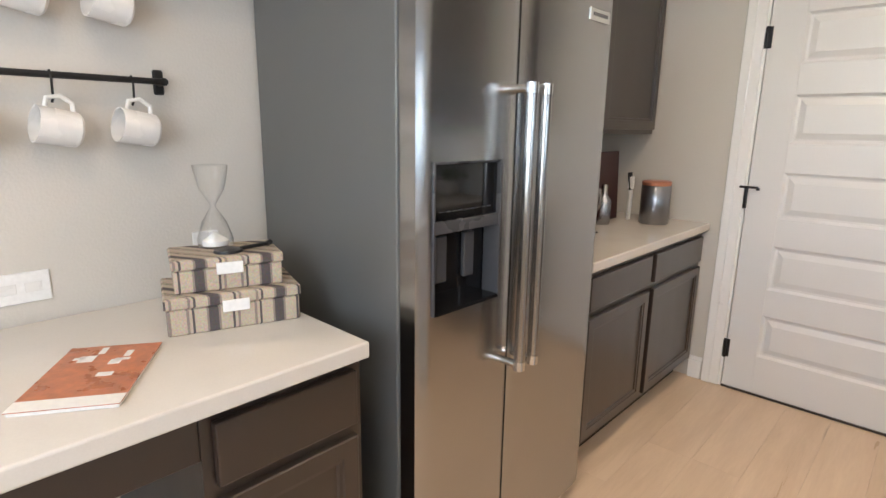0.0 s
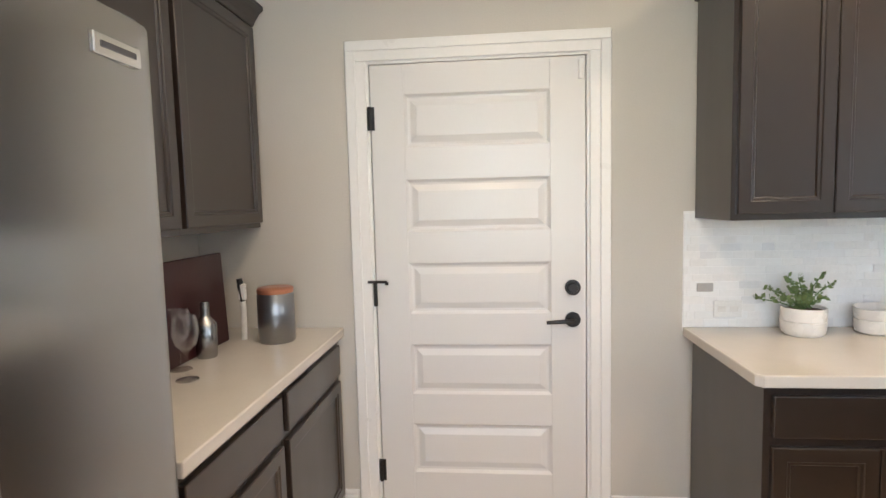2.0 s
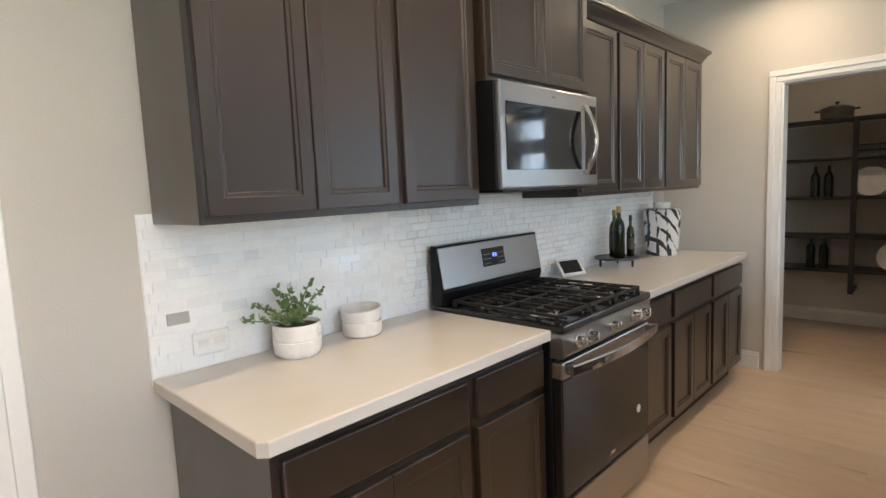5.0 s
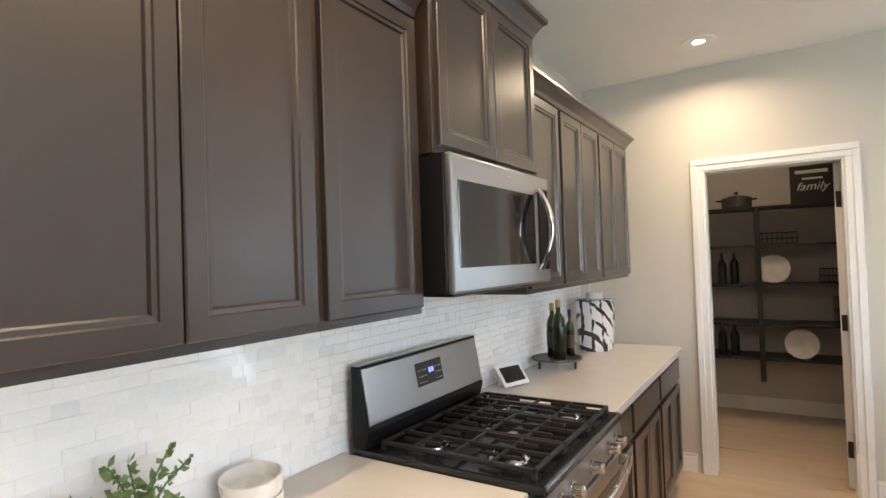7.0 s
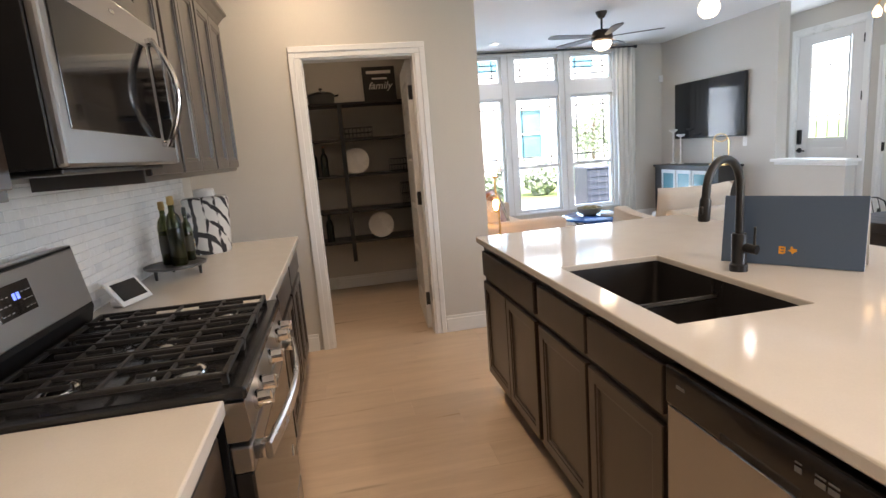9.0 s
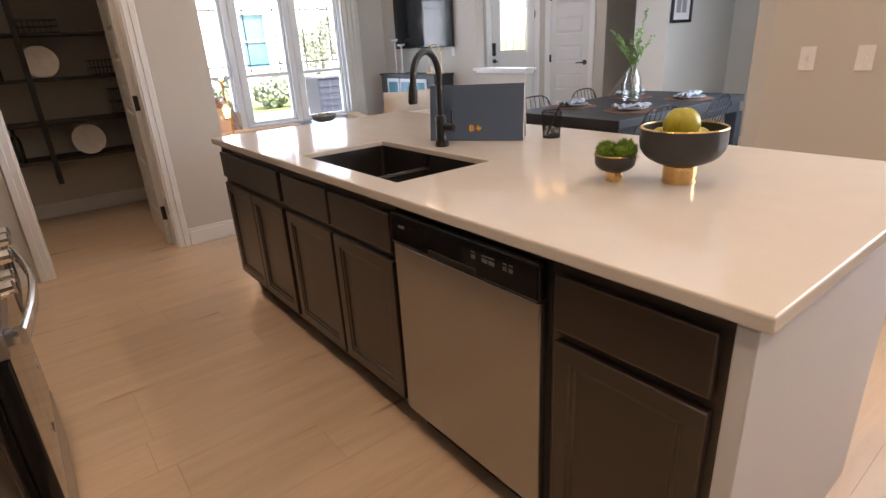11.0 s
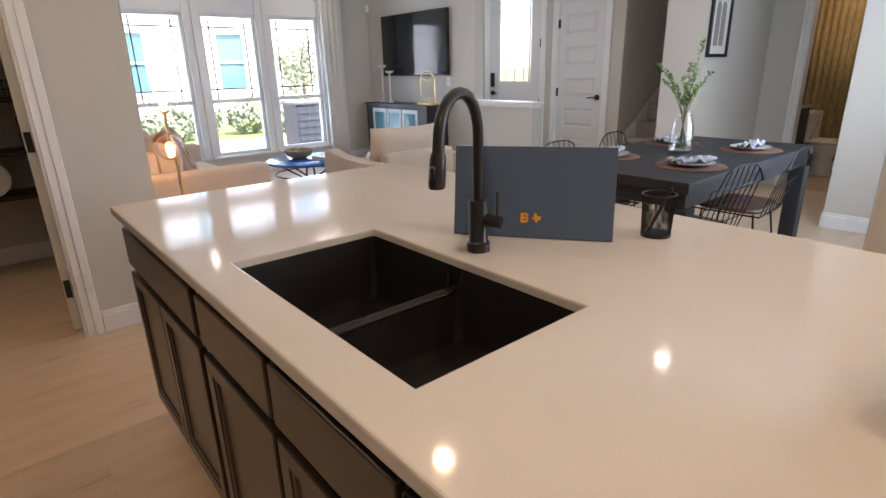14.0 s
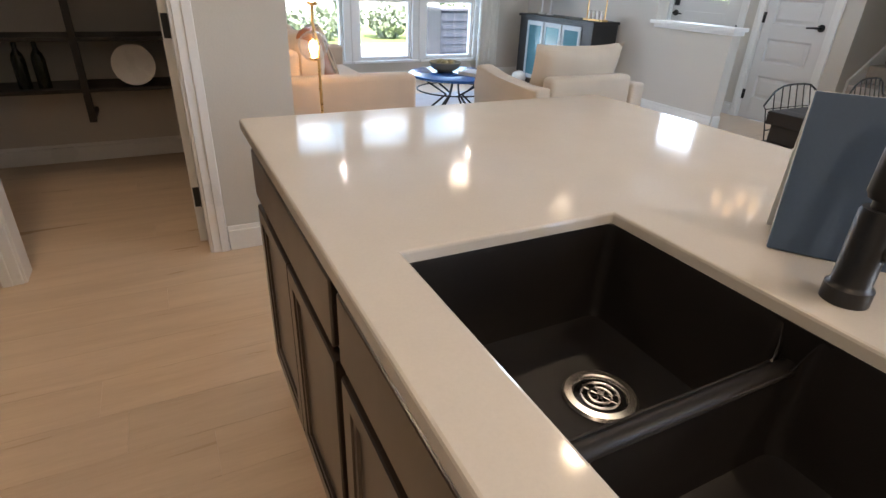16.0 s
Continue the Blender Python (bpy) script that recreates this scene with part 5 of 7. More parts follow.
turned("lower_bowl", [(0, 0), (0.058, 0), (0.069, 0.007), (0.073, 0.02), (0.074, 0.055), (0.069, 0.056), (0.066, 0.02), (0, 0.016)], CERAM, st, 32)
turned("upper_bowl", [(0, 0), (0.058, 0), (0.069, 0.007), (0.074, 0.02), (0.076, 0.052), (0.071, 0.054), (0.066, 0.018), (0, 0.014)], CERAM, st, 32, at=pose(0, 0, 0.052, 0, -5, 20))

tab = thing("tablet", "white smart display tilted on the counter", "tablet", pose(3.50, -0.13, CTW, 0, 0, -18))
boxes("frame", [((-0.085, -0.012, 0), (0.085, 0, 0.115))], WHITEP, tab, 0.004, pose(0, -0.02, 0.004, -38, 0, 0), 2)
boxes("screen", [((-0.068, -0.0135, 0.018), (0.068, -0.012, 0.098))], SCREEN, tab, 0.001, pose(0, -0.02, 0.004, -38, 0, 0))
boxes("stand", [((-0.06, -0.01, 0), (0.06, 0.05, 0.03))], WHITEP, tab, 0.006)

tray = thing("tray", "round dark metal tray on short legs", "tray", pose(4.0, -0.16, CTW))
turned("plate", [(0, 0.045), (0.132, 0.045), (0.138, 0.05), (0.138, 0.058), (0.132, 0.058), (0.13, 0.053), (0, 0.053)], surface("pewter", (0.10, 0.095, 0.09), 0.4, 0.7), tray, 36)
for a in (0.4, 2.5, 4.6):
    bm = bmesh.new()
    tube(bm, [(0.11 * math.cos(a), 0.11 * math.sin(a), 0), (0.11 * math.cos(a), 0.11 * math.sin(a), 0.046)], [0.006, 0.009], 8)
    made("leg", bm, BLACKM, tray, True)
BOT = [(0, 0), (0.03, 0.0), (0.033, 0.006), (0.033, 0.165), (0.026, 0.195), (0.012, 0.215), (0.012, 0.245), (0, 0.246)]
for bx, by, s, hgt in ((3.97, -0.19, 1.1, 1.18), (4.03, -0.13, 0.98, 1.08), (4.09, -0.21, 0.74, 0.92)):
    b = thing("oil_bottle", "dark green oil bottle with a black cap", "bottle", pose(bx, by, CTW + 0.053), "bottles on the tray")
    turned("glass_body", [(r * s, z * hgt) for r, z in BOT], GREEN_GL, b, 20)
    turned("oil", [(0, 0.004), (0.028 * s, 0.004), (0.028 * s, 0.15 * hgt), (0, 0.15 * hgt)], surface("olive_oil", (0.06, 0.05, 0.008), 0.2), b, 16)
    turned("stopper", [(0.013 * s, 0.0), (0.015 * s, 0.01), (0.013 * s, 0.04), (0, 0.042)], BLACKM if s < 0.8 else surface("cork_gold", (0.45, 0.30, 0.10), 0.5), b, 14, at=pose(0, 0, 0.24 * hgt))
    if s < 1:
        bm = bmesh.new()
        tube(bm, [(0, 0, 0.05 * hgt), (0, 0, 0.13 * hgt)], 0.0342 * s, 20)
        made("label", bm, surface("dark_label", (0.05, 0.045, 0.02), 0.5), b, True)
        boxes("print", [((-0.012, -0.0348 * s - 0.001, 0.07 * hgt), (0.012, -0.0345 * s, 0.085 * hgt))], GOLD, b)
        boxes("print", [((-0.009, -0.0348 * s - 0.001, 0.1 * hgt), (0.009, -0.0345 * s, 0.106 * hgt))], GOLD, b)

jar = thing("marbled_jar", "large black and white marbled ceramic jar with a lid", "jar", pose(4.64, -0.19, CTW))
turned("body", [(0, 0), (0.10, 0.0), (0.108, 0.01), (0.128, 0.30), (0.13, 0.315), (0.12, 0.325), (0.11, 0.328), (0, 0.33)], MARBLE, jar, 40)
turned("lid", [(0.055, 0.33), (0.058, 0.338), (0.058, 0.365), (0.05, 0.374), (0, 0.376)], CERAM, jar, 30)
cup2 = thing("dark_vase", "small dark marbled vase behind the jar", "vase", pose(4.83, -0.16, CTW))
turned("body", [(0, 0), (0.04, 0), (0.045, 0.01), (0.05, 0.2), (0.045, 0.22), (0.04, 0.2), (0, 0.19)], MARBLE, cup2, 24)

# counter beside the fridge
bd = thing("cutting_board", "dark maroon wooden board leaning on the wall", "board", pose(-0.585, -0.46, CTW))
boxes("board", [((-0.012, -0.26, 0), (0.012, 0.22, 0.365))], MAROON, bd, 0.004, pose(0, 0, 0.003, 0, -2.5, 0), 2)
ut = thing("ladle_rest", "pale handled utensil beside the board", "utensil", pose(-0.52, -0.215, CTW))
bm = bmesh.new()
tube(bm, [(0, 0, 0.0), (0.003, 0, 0.14), (0.0, 0, 0.16)], 0.012, 10)
made("handle", bm, CERAM, ut, True)
bm = bmesh.new()
tube(bm, [(0, 0, 0.155), (0, 0, 0.17), (-0.01, 0.0, 0.255)], [0.008, 0.013, 0.013], 10)
made("grip", bm, BLACKM, ut, True)
boxes("cap", [((-0.014, -0.012, 0.165), (0.016, 0.012, 0.235))], CERAM, ut, 0.005)
cn = thing("canister", "round steel canister with a copper-toned lid", "canister", pose(-0.37, -0.235, CTW))
turned("body", [(0, 0), (0.07, 0), (0.074, 0.006), (0.074, 0.195), (0.07, 0.2), (0, 0.2)], brushed("canister_steel", (0.30, 0.30, 0.31), 0.3, "z"), cn, 36)
turned("lid", [(0.0, 0.0), (0.071, 0.0), (0.073, 0.006), (0.073, 0.018), (0.068, 0.022), (0, 0.022)], COPPER, cn, 36, at=pose(0, 0, 0.2))
shk = thing("shaker", "slim steel cocktail shaker on the counter", "shaker", pose(-0.54, -0.475, CTW))
turned("body", [(0, 0), (0.034, 0), (0.037, 0.008), (0.039, 0.12), (0.035, 0.128), (0.018, 0.15), (0.016, 0.155), (0.016, 0.2), (0.012, 0.206), (0, 0.207)], brushed("shaker_steel", (0.34, 0.34, 0.35), 0.25, "z"), shk, 28)
GLASS_P = [(0, 0.0), (0.036, 0.0), (0.034, 0.003), (0.006, 0.007), (0.004, 0.02), (0.004, 0.085), (0.012, 0.095), (0.033, 0.115), (0.042, 0.15), (0.04, 0.185), (0.033, 0.21),
           (0.0318, 0.21), (0.0385, 0.185), (0.0405, 0.15), (0.0315, 0.117), (0.01, 0.099), (0, 0.098)]
for gx, gy in ((-0.545, -0.635), (-0.46, -0.74), (-0.62, -0.78)):
    wg = turned("wine_glass", GLASS_P, THIN, None, 28, at=pose(gx, gy, CTW + 0.0015))
    tagged(wg, "clear stemmed wine glass", "glass", "wine glasses")

# desk
mg = thing("magazine", "glossy magazine with a terracotta cover lying on the desk counter", "magazine", pose(-0.38, -2.812, CTW, 0, 0, 147))
boxes("pages", [((-0.135, -0.085, 0.0), (0.135, 0.085, 0.008))], PAGE, mg, 0.002)
boxes("cover", [((-0.137, -0.087, 0.008), (0.137, 0.087, 0.0095))], TERRA, mg)
boxes("cover_band", [((-0.137, -0.087, 0.0096), (-0.10, 0.087, 0.0104))], PAGE, mg)
bm = bmesh.new()
rnd = random.Random(5)
for i in range(7):
    x, y = rnd.uniform(-0.02, 0.10), rnd.uniform(-0.06, 0.05)
    box(bm, (x, y, 0.0096), (x + rnd.uniform(0.01, 0.035), y + rnd.uniform(0.01, 0.03), 0.0102))
tagged(made("cover_print", bm, CARD, mg), kind="stuff")


def cloth_box(m, w, d, h, label, lid=False):
    b = thing("storage_box", label, "box", m, "striped boxes")
    boxes("body", [((-w / 2, -d / 2, 0), (w / 2, d / 2, h * 0.68))], STRIPE, b, 0.003)
    boxes("lid", [((-w / 2 - 0.004, -d / 2 - 0.004, h * 0.68 + 0.001), (w / 2 + 0.004, d / 2 + 0.004, h))], STRIPE, b, 0.004)
    boxes("tag", [((-0.03, -d / 2 - 0.008, h * 0.5), (0.03, -d / 2 - 0.004, h * 0.5 + 0.028))], WHITEP, b, 0.001)
    return b


BXM = pose(-0.535, -2.465, CTW, 0, 0, 72)
cloth_box(BXM, 0.30, 0.20, 0.09, "striped cloth storage box with a white tag")
cloth_box(BXM @ pose(-0.005, 0.01, 0.0905), 0.245, 0.165, 0.08, "smaller striped cloth storage box with a white tag")
KY = thing("ornament_key", "black metal key ornament lying on the boxes", "ornament", BXM @ pose(0, -0.02, 0.171))
bm = bmesh.new()
lathe(bm, [(0, 0), (0.035, 0.0), (0.033, 0.006), (0, 0.008)], 20)
tube(bm, [(0.03, 0.0, 0.006), (0.10, 0.03, 0.006)], 0.005, 8)
tube(bm, [(0.10, 0.03, 0.006), (0.105, 0.018, 0.012)], 0.007, 8)
made("key", bm, BLACKM, KY, True)
hg = thing("hourglass", "clear glass hourglass standing by the boxes", "hourglass", BXM @ pose(-0.02, 0.05, 0.171))
HP = [(0.0, 0.0), (0.036, 0.003), (0.038, 0.02), (0.026, 0.06), (0.006, 0.095), (0.006, 0.101), (0.026, 0.136), (0.034, 0.175), (0.036, 0.192), (0.0, 0.195)]
HP = [(r * 1.15, z * 1.08) for r, z in HP]
turned("glass", HP, THIN, hg, 32)
turned("sand", [(0, 0.005), (0.032, 0.006), (0.031, 0.018), (0, 0.04)], CARD, hg, 20)


def mug_rail(z, y0, y1, mugs):
    r = thing("mug_rail", "black wall rail with hooks for mugs", "rail", pose(-0.82, (y0 + y1) / 2, z), "mug rails")
    L = (y1 - y0) / 2
    bars("bar", [[(0.045, -L, 0), (0.045, L, 0)]], 0.008, BLACKM, r, 10)
    for s in (-L, L):
        bm = bmesh.new()
        tube(bm, [(0.0, s, 0), (0.05, s, 0)], 0.010, 10)
        box(bm, (0, s - 0.013, -0.032), (0.01, s + 0.013, 0.032), 0.004)
        made("bracket", bm, BLACKM, r, True)
    for my in mugs:
        bars("hook", [[(0.045, my - (y0 + y1) / 2, 0.01), (0.056, my - (y0 + y1) / 2, -0.01), (0.05, my - (y0 + y1) / 2, -0.05), (0.035, my - (y0 + y1) / 2, -0.06)]], 0.003, BLACKM, r, 6)
        mug = thing("mug", "white ceramic mug hanging on a hook", "mug", pose(-0.768, my, z - 0.117, 0, 80, -84), "hanging mugs")
        turned("cup", [(0, -0.045), (0.034, -0.045), (0.041, -0.038), (0.043, 0.045), (0.0405, 0.045), (0.039, -0.036), (0, -0.04)], CERAM, mug, 28)
        bars("handle", [[(-0.04, 0, 0.028), (-0.062, 0, 0.026), (-0.072, 0, 0.0), (-0.060, 0, -0.026), (-0.038, 0, -0.03)]], 0.0055, CERAM, mug, 8)


mug_rail(1.468, -3.50, -2.49, (-2.567, -2.736, -2.905, -3.075, -3.245))
mug_rail(1.755, -3.50, -2.49, (-2.60, -2.77, -2.94, -3.11))
tagged(boxes("wall_shelf", [((-0.82, -3.60, 1.86), (-0.58, -2.30, 1.90))], OAKSH, None, 0.003), "oak floating shelf above the mug rails", "shelf")

# ---- things on the island ----
sg = thing("tent_sign", "slate blue standing card with a small orange emblem", "sign", pose(2.832, -2.441, CT, 0, 0, 35.2 + 180))
boxes("board", [((-0.210, -0.01, 0), (0.210, 0.0, 0.240))], SLATE, sg, 0.001, pose(0, 0, 0, -10, 0, 0))
boxes("edge", [((-0.210, 0.0005, 0), (0.210, 0.012, 0.240))], CARD, sg, 0.001, pose(0, 0, 0, -10, 0, 0))
boxes("back_leg", [((-0.210, 0.0, 0), (0.210, 0.006, 0.240))], CARD, sg, 0.001, pose(0, 0.10, 0, 12.3, 0, 0))
bm = bmesh.new()
for lo, hi in (((-0.028, -0.0118, 0.04), (-0.022, -0.01, 0.066)), ((-0.022, -0.0118, 0.06), (-0.012, -0.01, 0.066)), ((-0.022, -0.0118, 0.05), (-0.012, -0.01, 0.056)), ((-0.022, -0.0118, 0.04), (-0.012, -0.01, 0.046)),
               ((-0.012, -0.0118, 0.042), (-0.008, -0.01, 0.064))):
    box(bm, lo, hi)
made("emblem_mark", bm, ORANGE, sg, False, pose(0, 0, 0, -10, 0, 0))
bm = bmesh.new()
o = [(-0.002, 0.052), (0.006, 0.050), (0.014, 0.040), (0.019, 0.047), (0.026, 0.05), (0.026, 0.058), (0.014, 0.060), (0.014, 0.066), (0.007, 0.066), (0.007, 0.056)]
a = [bm.verts.new((x, -0.0118, z)) for x, z in o]
b = [bm.verts.new((x, -0.0100, z)) for x, z in o]
bm.faces.new(a)
bm.faces.new(b[::-1])
for i in range(len(o)):
    bm.faces.new((a[i], b[i], b[(i + 1) % len(o)], a[(i + 1) % len(o)]))
made("emblem_shape", bm, ORANGE, sg, False, pose(0, 0, 0, -10, 0, 0))

pc = thing("pen_cup", "black wire mesh pen cup holding one pen", "pen cup", pose(2.612, -2.69, CT))
bm = bmesh.new()
n = 96
for i in range(n):
    for s in (0.6, -0.6):
        a0, a1 = 2 * math.pi * i / n, 2 * math.pi * (i + s * 1.0) / n
        tube(bm, [(0.037 * math.cos(a0), 0.037 * math.sin(a0), 0.008), (0.042 * math.cos(a1), 0.042 * math.sin(a1), 0.112)], 0.0004, 3)
tagged(made("mesh_side", bm, SMOKE, pc), kind="stuff")
bm = bmesh.new()
tube(bm, [(0.042 * math.cos(2 * math.pi * i / 28), 0.042 * math.sin(2 * math.pi * i / 28), 0.113) for i in range(28)], 0.0022, 8, True)
made("rim", bm, SMOKE, pc, True)
turned("base", [(0, 0), (0.038, 0), (0.039, 0.01), (0.036, 0.011), (0, 0.006)], BLACKM, pc)
bars("pen", [[(0.015, 0.012, 0.012), (-0.022, -0.02, 0.128)]], 0.0045, BLACKM, pc, 8)


def footed(name, m, R, h, foot_r, foot_h, label):
    b = thing(name, label, "bowl", m, "footed bowls")
    prof = [(foot_r * 0.9, foot_h)] + [(R * math.sin(radians(a)) ** 0.8, foot_h + h * 0.62 * (1 - math.cos(radians(a)))) for a in (30, 45, 60, 75, 90)] + [(R, foot_h + h)]
    inn = [(r - 0.006, z + (0.006 if i < 5 else -0.0005)) for i, (r, z) in enumerate(prof)]
    turned("bowl", [(0, foot_h)] + prof + [(R - 0.003, foot_h + h + 0.001)] + inn[::-1] + [(0, foot_h + 0.006)], BOWL, b, 48)
    turned("rim", [(R - 0.0065, foot_h + h), (R - 0.006, foot_h + h + 0.003), (R - 0.001, foot_h + h + 0.003), (R + 0.0005, foot_h + h)], GOLD, b, 48)
    turned("foot", [(0, 0), (foot_r, 0), (foot_r, foot_h), (0, foot_h + 0.002)], GOLD, b, 36)
    return b


BB = footed("fruit_bowl", pose(1.813, -2.32, CT), 0.117, 0.108, 0.046, 0.05, "large charcoal footed bowl with a gold rim and foot")
for fx, fy, fz, r in ((0.005, 0.005, 0.165, 0.05), (-0.055, 0.035, 0.11, 0.045), (0.058, 0.0, 0.112, 0.045), (-0.01, -0.055, 0.110, 0.045), (0.03, 0.06, 0.108, 0.043)):
    bm = bmesh.new()
    lathe(bm, [(r * math.sin(radians(a)) * (1 - 0.05 * math.cos(radians(a))), -r * 0.96 * math.cos(radians(a)) - (0.004 if a > 165 else 0)) for a in range(0, 181, 12)], 24)
    f = made("fruit", bm, PEAR, None, True, pose(1.813 + fx, -2.32 + fy, CT + fz, 12, 8, 0))
    tagged(f, "waxy yellow-green fruit resting in the bowl", "fruit", "fruits in the bowl")
SB = footed("moss_bowl", pose(1.964, -2.222, CT), 0.059, 0.052, 0.024, 0.026, "small charcoal footed bowl with a gold rim and foot")
for i, (mx, my, r) in enumerate(((0.024, 0.012, 0.034), (-0.022, -0.014, 0.038))):
    bm = bmesh.new()
    rnd = random.Random(20 + i)
    blob(bm, (0, 0, 0), (r * 0.86, r * 0.86, r * 0.8), 0.15, i, 16, 10)
    for q in range(900):
        d = Vector((rnd.gauss(0, 1), rnd.gauss(0, 1), rnd.gauss(0, 1))).normalized()
        p = d * r * 0.8
        s = d.orthogonal().normalized() * 0.0010
        e = p + (d + Vector((rnd.uniform(-0.5, 0.5), rnd.uniform(-0.5, 0.5), rnd.uniform(-0.5, 0.5)))) * r * 0.3
        bm.faces.new([bm.verts.new(v) for v in (p - s, p + s, e)])
    tagged(made("moss_ball", bm, MOSS, None, False, pose(1.964 + mx, -2.222 + my, CT + 0.085)), "bright green moss ball in the small bowl", "moss", "moss balls")

# ---- pantry ----
sh = thing("pantry_shelves", "black open pantry shelving on the back wall", "shelving", pose(6.95, -1.0, 0))
for z in (0.555, 0.855, 1.20, 1.545, 1.88):
    boxes("shelf", [((-0.36, -0.88, z - 0.022), (-0.004, 0.95, z))], SHELF, sh, 0.002)
for y in (-0.88, -0.055, 0.80):
    boxes("post", [((-0.365, y - 0.02, 0.35 if abs(y) < 0.1 else 0.35), (-0.33, y + 0.02, 1.88))], SHELF, sh, 0.002)
for i in range(3):
    boxes("bracket", [((-0.33, -0.055 - 0.012 + (i - 1) * 0.84, 0.35), (-0.004, -0.055 + 0.012 + (i - 1) * 0.84, 0.375))], SHELF, sh)
for y, z, r in ((-1.165, 1.2, 0.125), (-1.345, 0.555, 0.125)):
    pl = turned("plate", [(0, 0.006), (r * 0.6, 0.004), (r * 0.66, 0.012), (r, 0.02), (r, 0.024), (r * 0.64, 0.017), (0, 0.011)], CERAM, None, 40, at=pose(6.66, y, z + r + 0.001, 0, -80, 0))
    tagged(pl, "round white plate standing upright on a pantry shelf", "plate", "standing plates")
for y, z in ((-0.86, 1.2), (-0.76, 1.2), (-0.84, 0.555), (-0.74, 0.555)):
    wb = thing("wine_bottle", "dark wine bottle standing on a pantry shelf", "bottle", pose(6.70, y, z), "pantry bottles")
    turned("bottle_body", [(0, 0), (0.036, 0), (0.037, 0.17), (0.03, 0.2), (0.014, 0.225), (0.013, 0.275), (0, 0.276)], surface("dark_bottle", (0.015, 0.018, 0.01), 0.12), wb, 20)
    turned("cork", [(0.011, 0.0), (0.011, 0.012), (0, 0.012)], COPPER, wb, 12, at=pose(0, 0, 0.275))
cp = thing("cooking_pot", "grey lidded cooking pot with two side handles", "pot", pose(6.72, -0.90, 1.88))
turned("pan", [(0, 0), (0.11, 0), (0.12, 0.01), (0.125, 0.085), (0.13, 0.09)], surface("grey_pot", (0.12, 0.12, 0.11), 0.35, 0.6), cp, 32)
turned("lid", [(0.13, 0.09), (0.11, 0.105), (0.05, 0.12), (0, 0.123)], surface("grey_lid", (0.14, 0.14, 0.13), 0.3, 0.6), cp, 32)
turned("knob", [(0.008, 0.12), (0.008, 0.135), (0.018, 0.14), (0.016, 0.152), (0, 0.154)], BLACKM, cp, 16)
bars("handle", [[(0, s * 0.12, 0.075), (0.03, s * 0.16, 0.08), (-0.03, s * 0.16, 0.08), (0, s * 0.12, 0.075)] for s in (1, -1)], 0.007, BLACKM, cp)
ps = thing("wall_sign", "black framed sign with white script lettering", "sign", pose(6.80, -1.475, 1.88, 0, 0, -90))
boxes("panel", [((-0.16, -0.012, 0), (0.16, 0.0, 0.34))], SHELF, ps, 0.003, pose(0, 0, 0.004, -6, 0, 0))
boxes("text_bar", [((-0.12, -0.0135, 0.27), (0.12, -0.012, 0.30)), ((-0.07, -0.0135, 0.215), (0.08, -0.012, 0.232))], CARD, ps, 0, pose(0, 0, 0.004, -6, 0, 0))
cu = bpy.data.curves.new("family", "FONT")
cu.body, cu.size, cu.shear, cu.extrude, cu.align_x = "family", 0.10, 0.35, 0.0008, "CENTER"
tmp = new("lettering", cu)
me = bpy.data.meshes.new_from_object(tmp)
bpy.data.objects.remove(tmp)
me.materials.append(CARD)
tx = new("lettering", me)
tx.parent = ps
tx.matrix_basis = pose(0, -0.0125, 0.125, 90 - 6, 0, 0)
for y, z, w, h in ((-1.2, 1.545, 0.30, 0.10), (-1.62, 1.2, 0.24, 0.12), (-1.66, 0.855, 0.14, 0.22)):
    bk = thing("wire_basket", "dark wire basket on a pantry shelf", "basket", pose(6.75, y, z), "pantry baskets")
    bm = bmesh.new()
    for zz in (0.004, h * 0.5, h):
        tube(bm, [(-0.09, -w / 2, zz), (-0.09, w / 2, zz), (0.09, w / 2, zz), (0.09, -w / 2, zz)], 0.003, 6, True)
    for k in range(9):
        yy = -w / 2 + w * k / 8
        tube(bm, [(-0.09, yy, h), (-0.09, yy, 0.004), (0.09, yy, 0.004), (0.09, yy, h)], 0.002, 5)
    made("wires", bm, WIRE, bk, True)

# ---- dining ----
tb = thing("dining_table", "charcoal dining table with thick straight legs", "table", pose(3.625, -4.875, 0))
TX, TY = 0.49, 0.90
boxes("top", [((-TX, -TY, 0.70), (TX, TY, 0.76))], TABLE, tb, 0.004, seg=2)
boxes("apron", [((-TX + 0.02, -TY + 0.02, 0.62), (TX - 0.02, TY - 0.02, 0.70))], TABLE, tb, 0.003)
for sx in (-1, 1):
    for sy in (-1, 1):
        boxes("leg", [((sx * (TX - 0.05) - 0.05, sy * (TY - 0.05) - 0.05, 0), (sx * (TX - 0.05) + 0.05, sy * (TY - 0.05) + 0.05, 0.62))], TABLE, tb, 0.004)


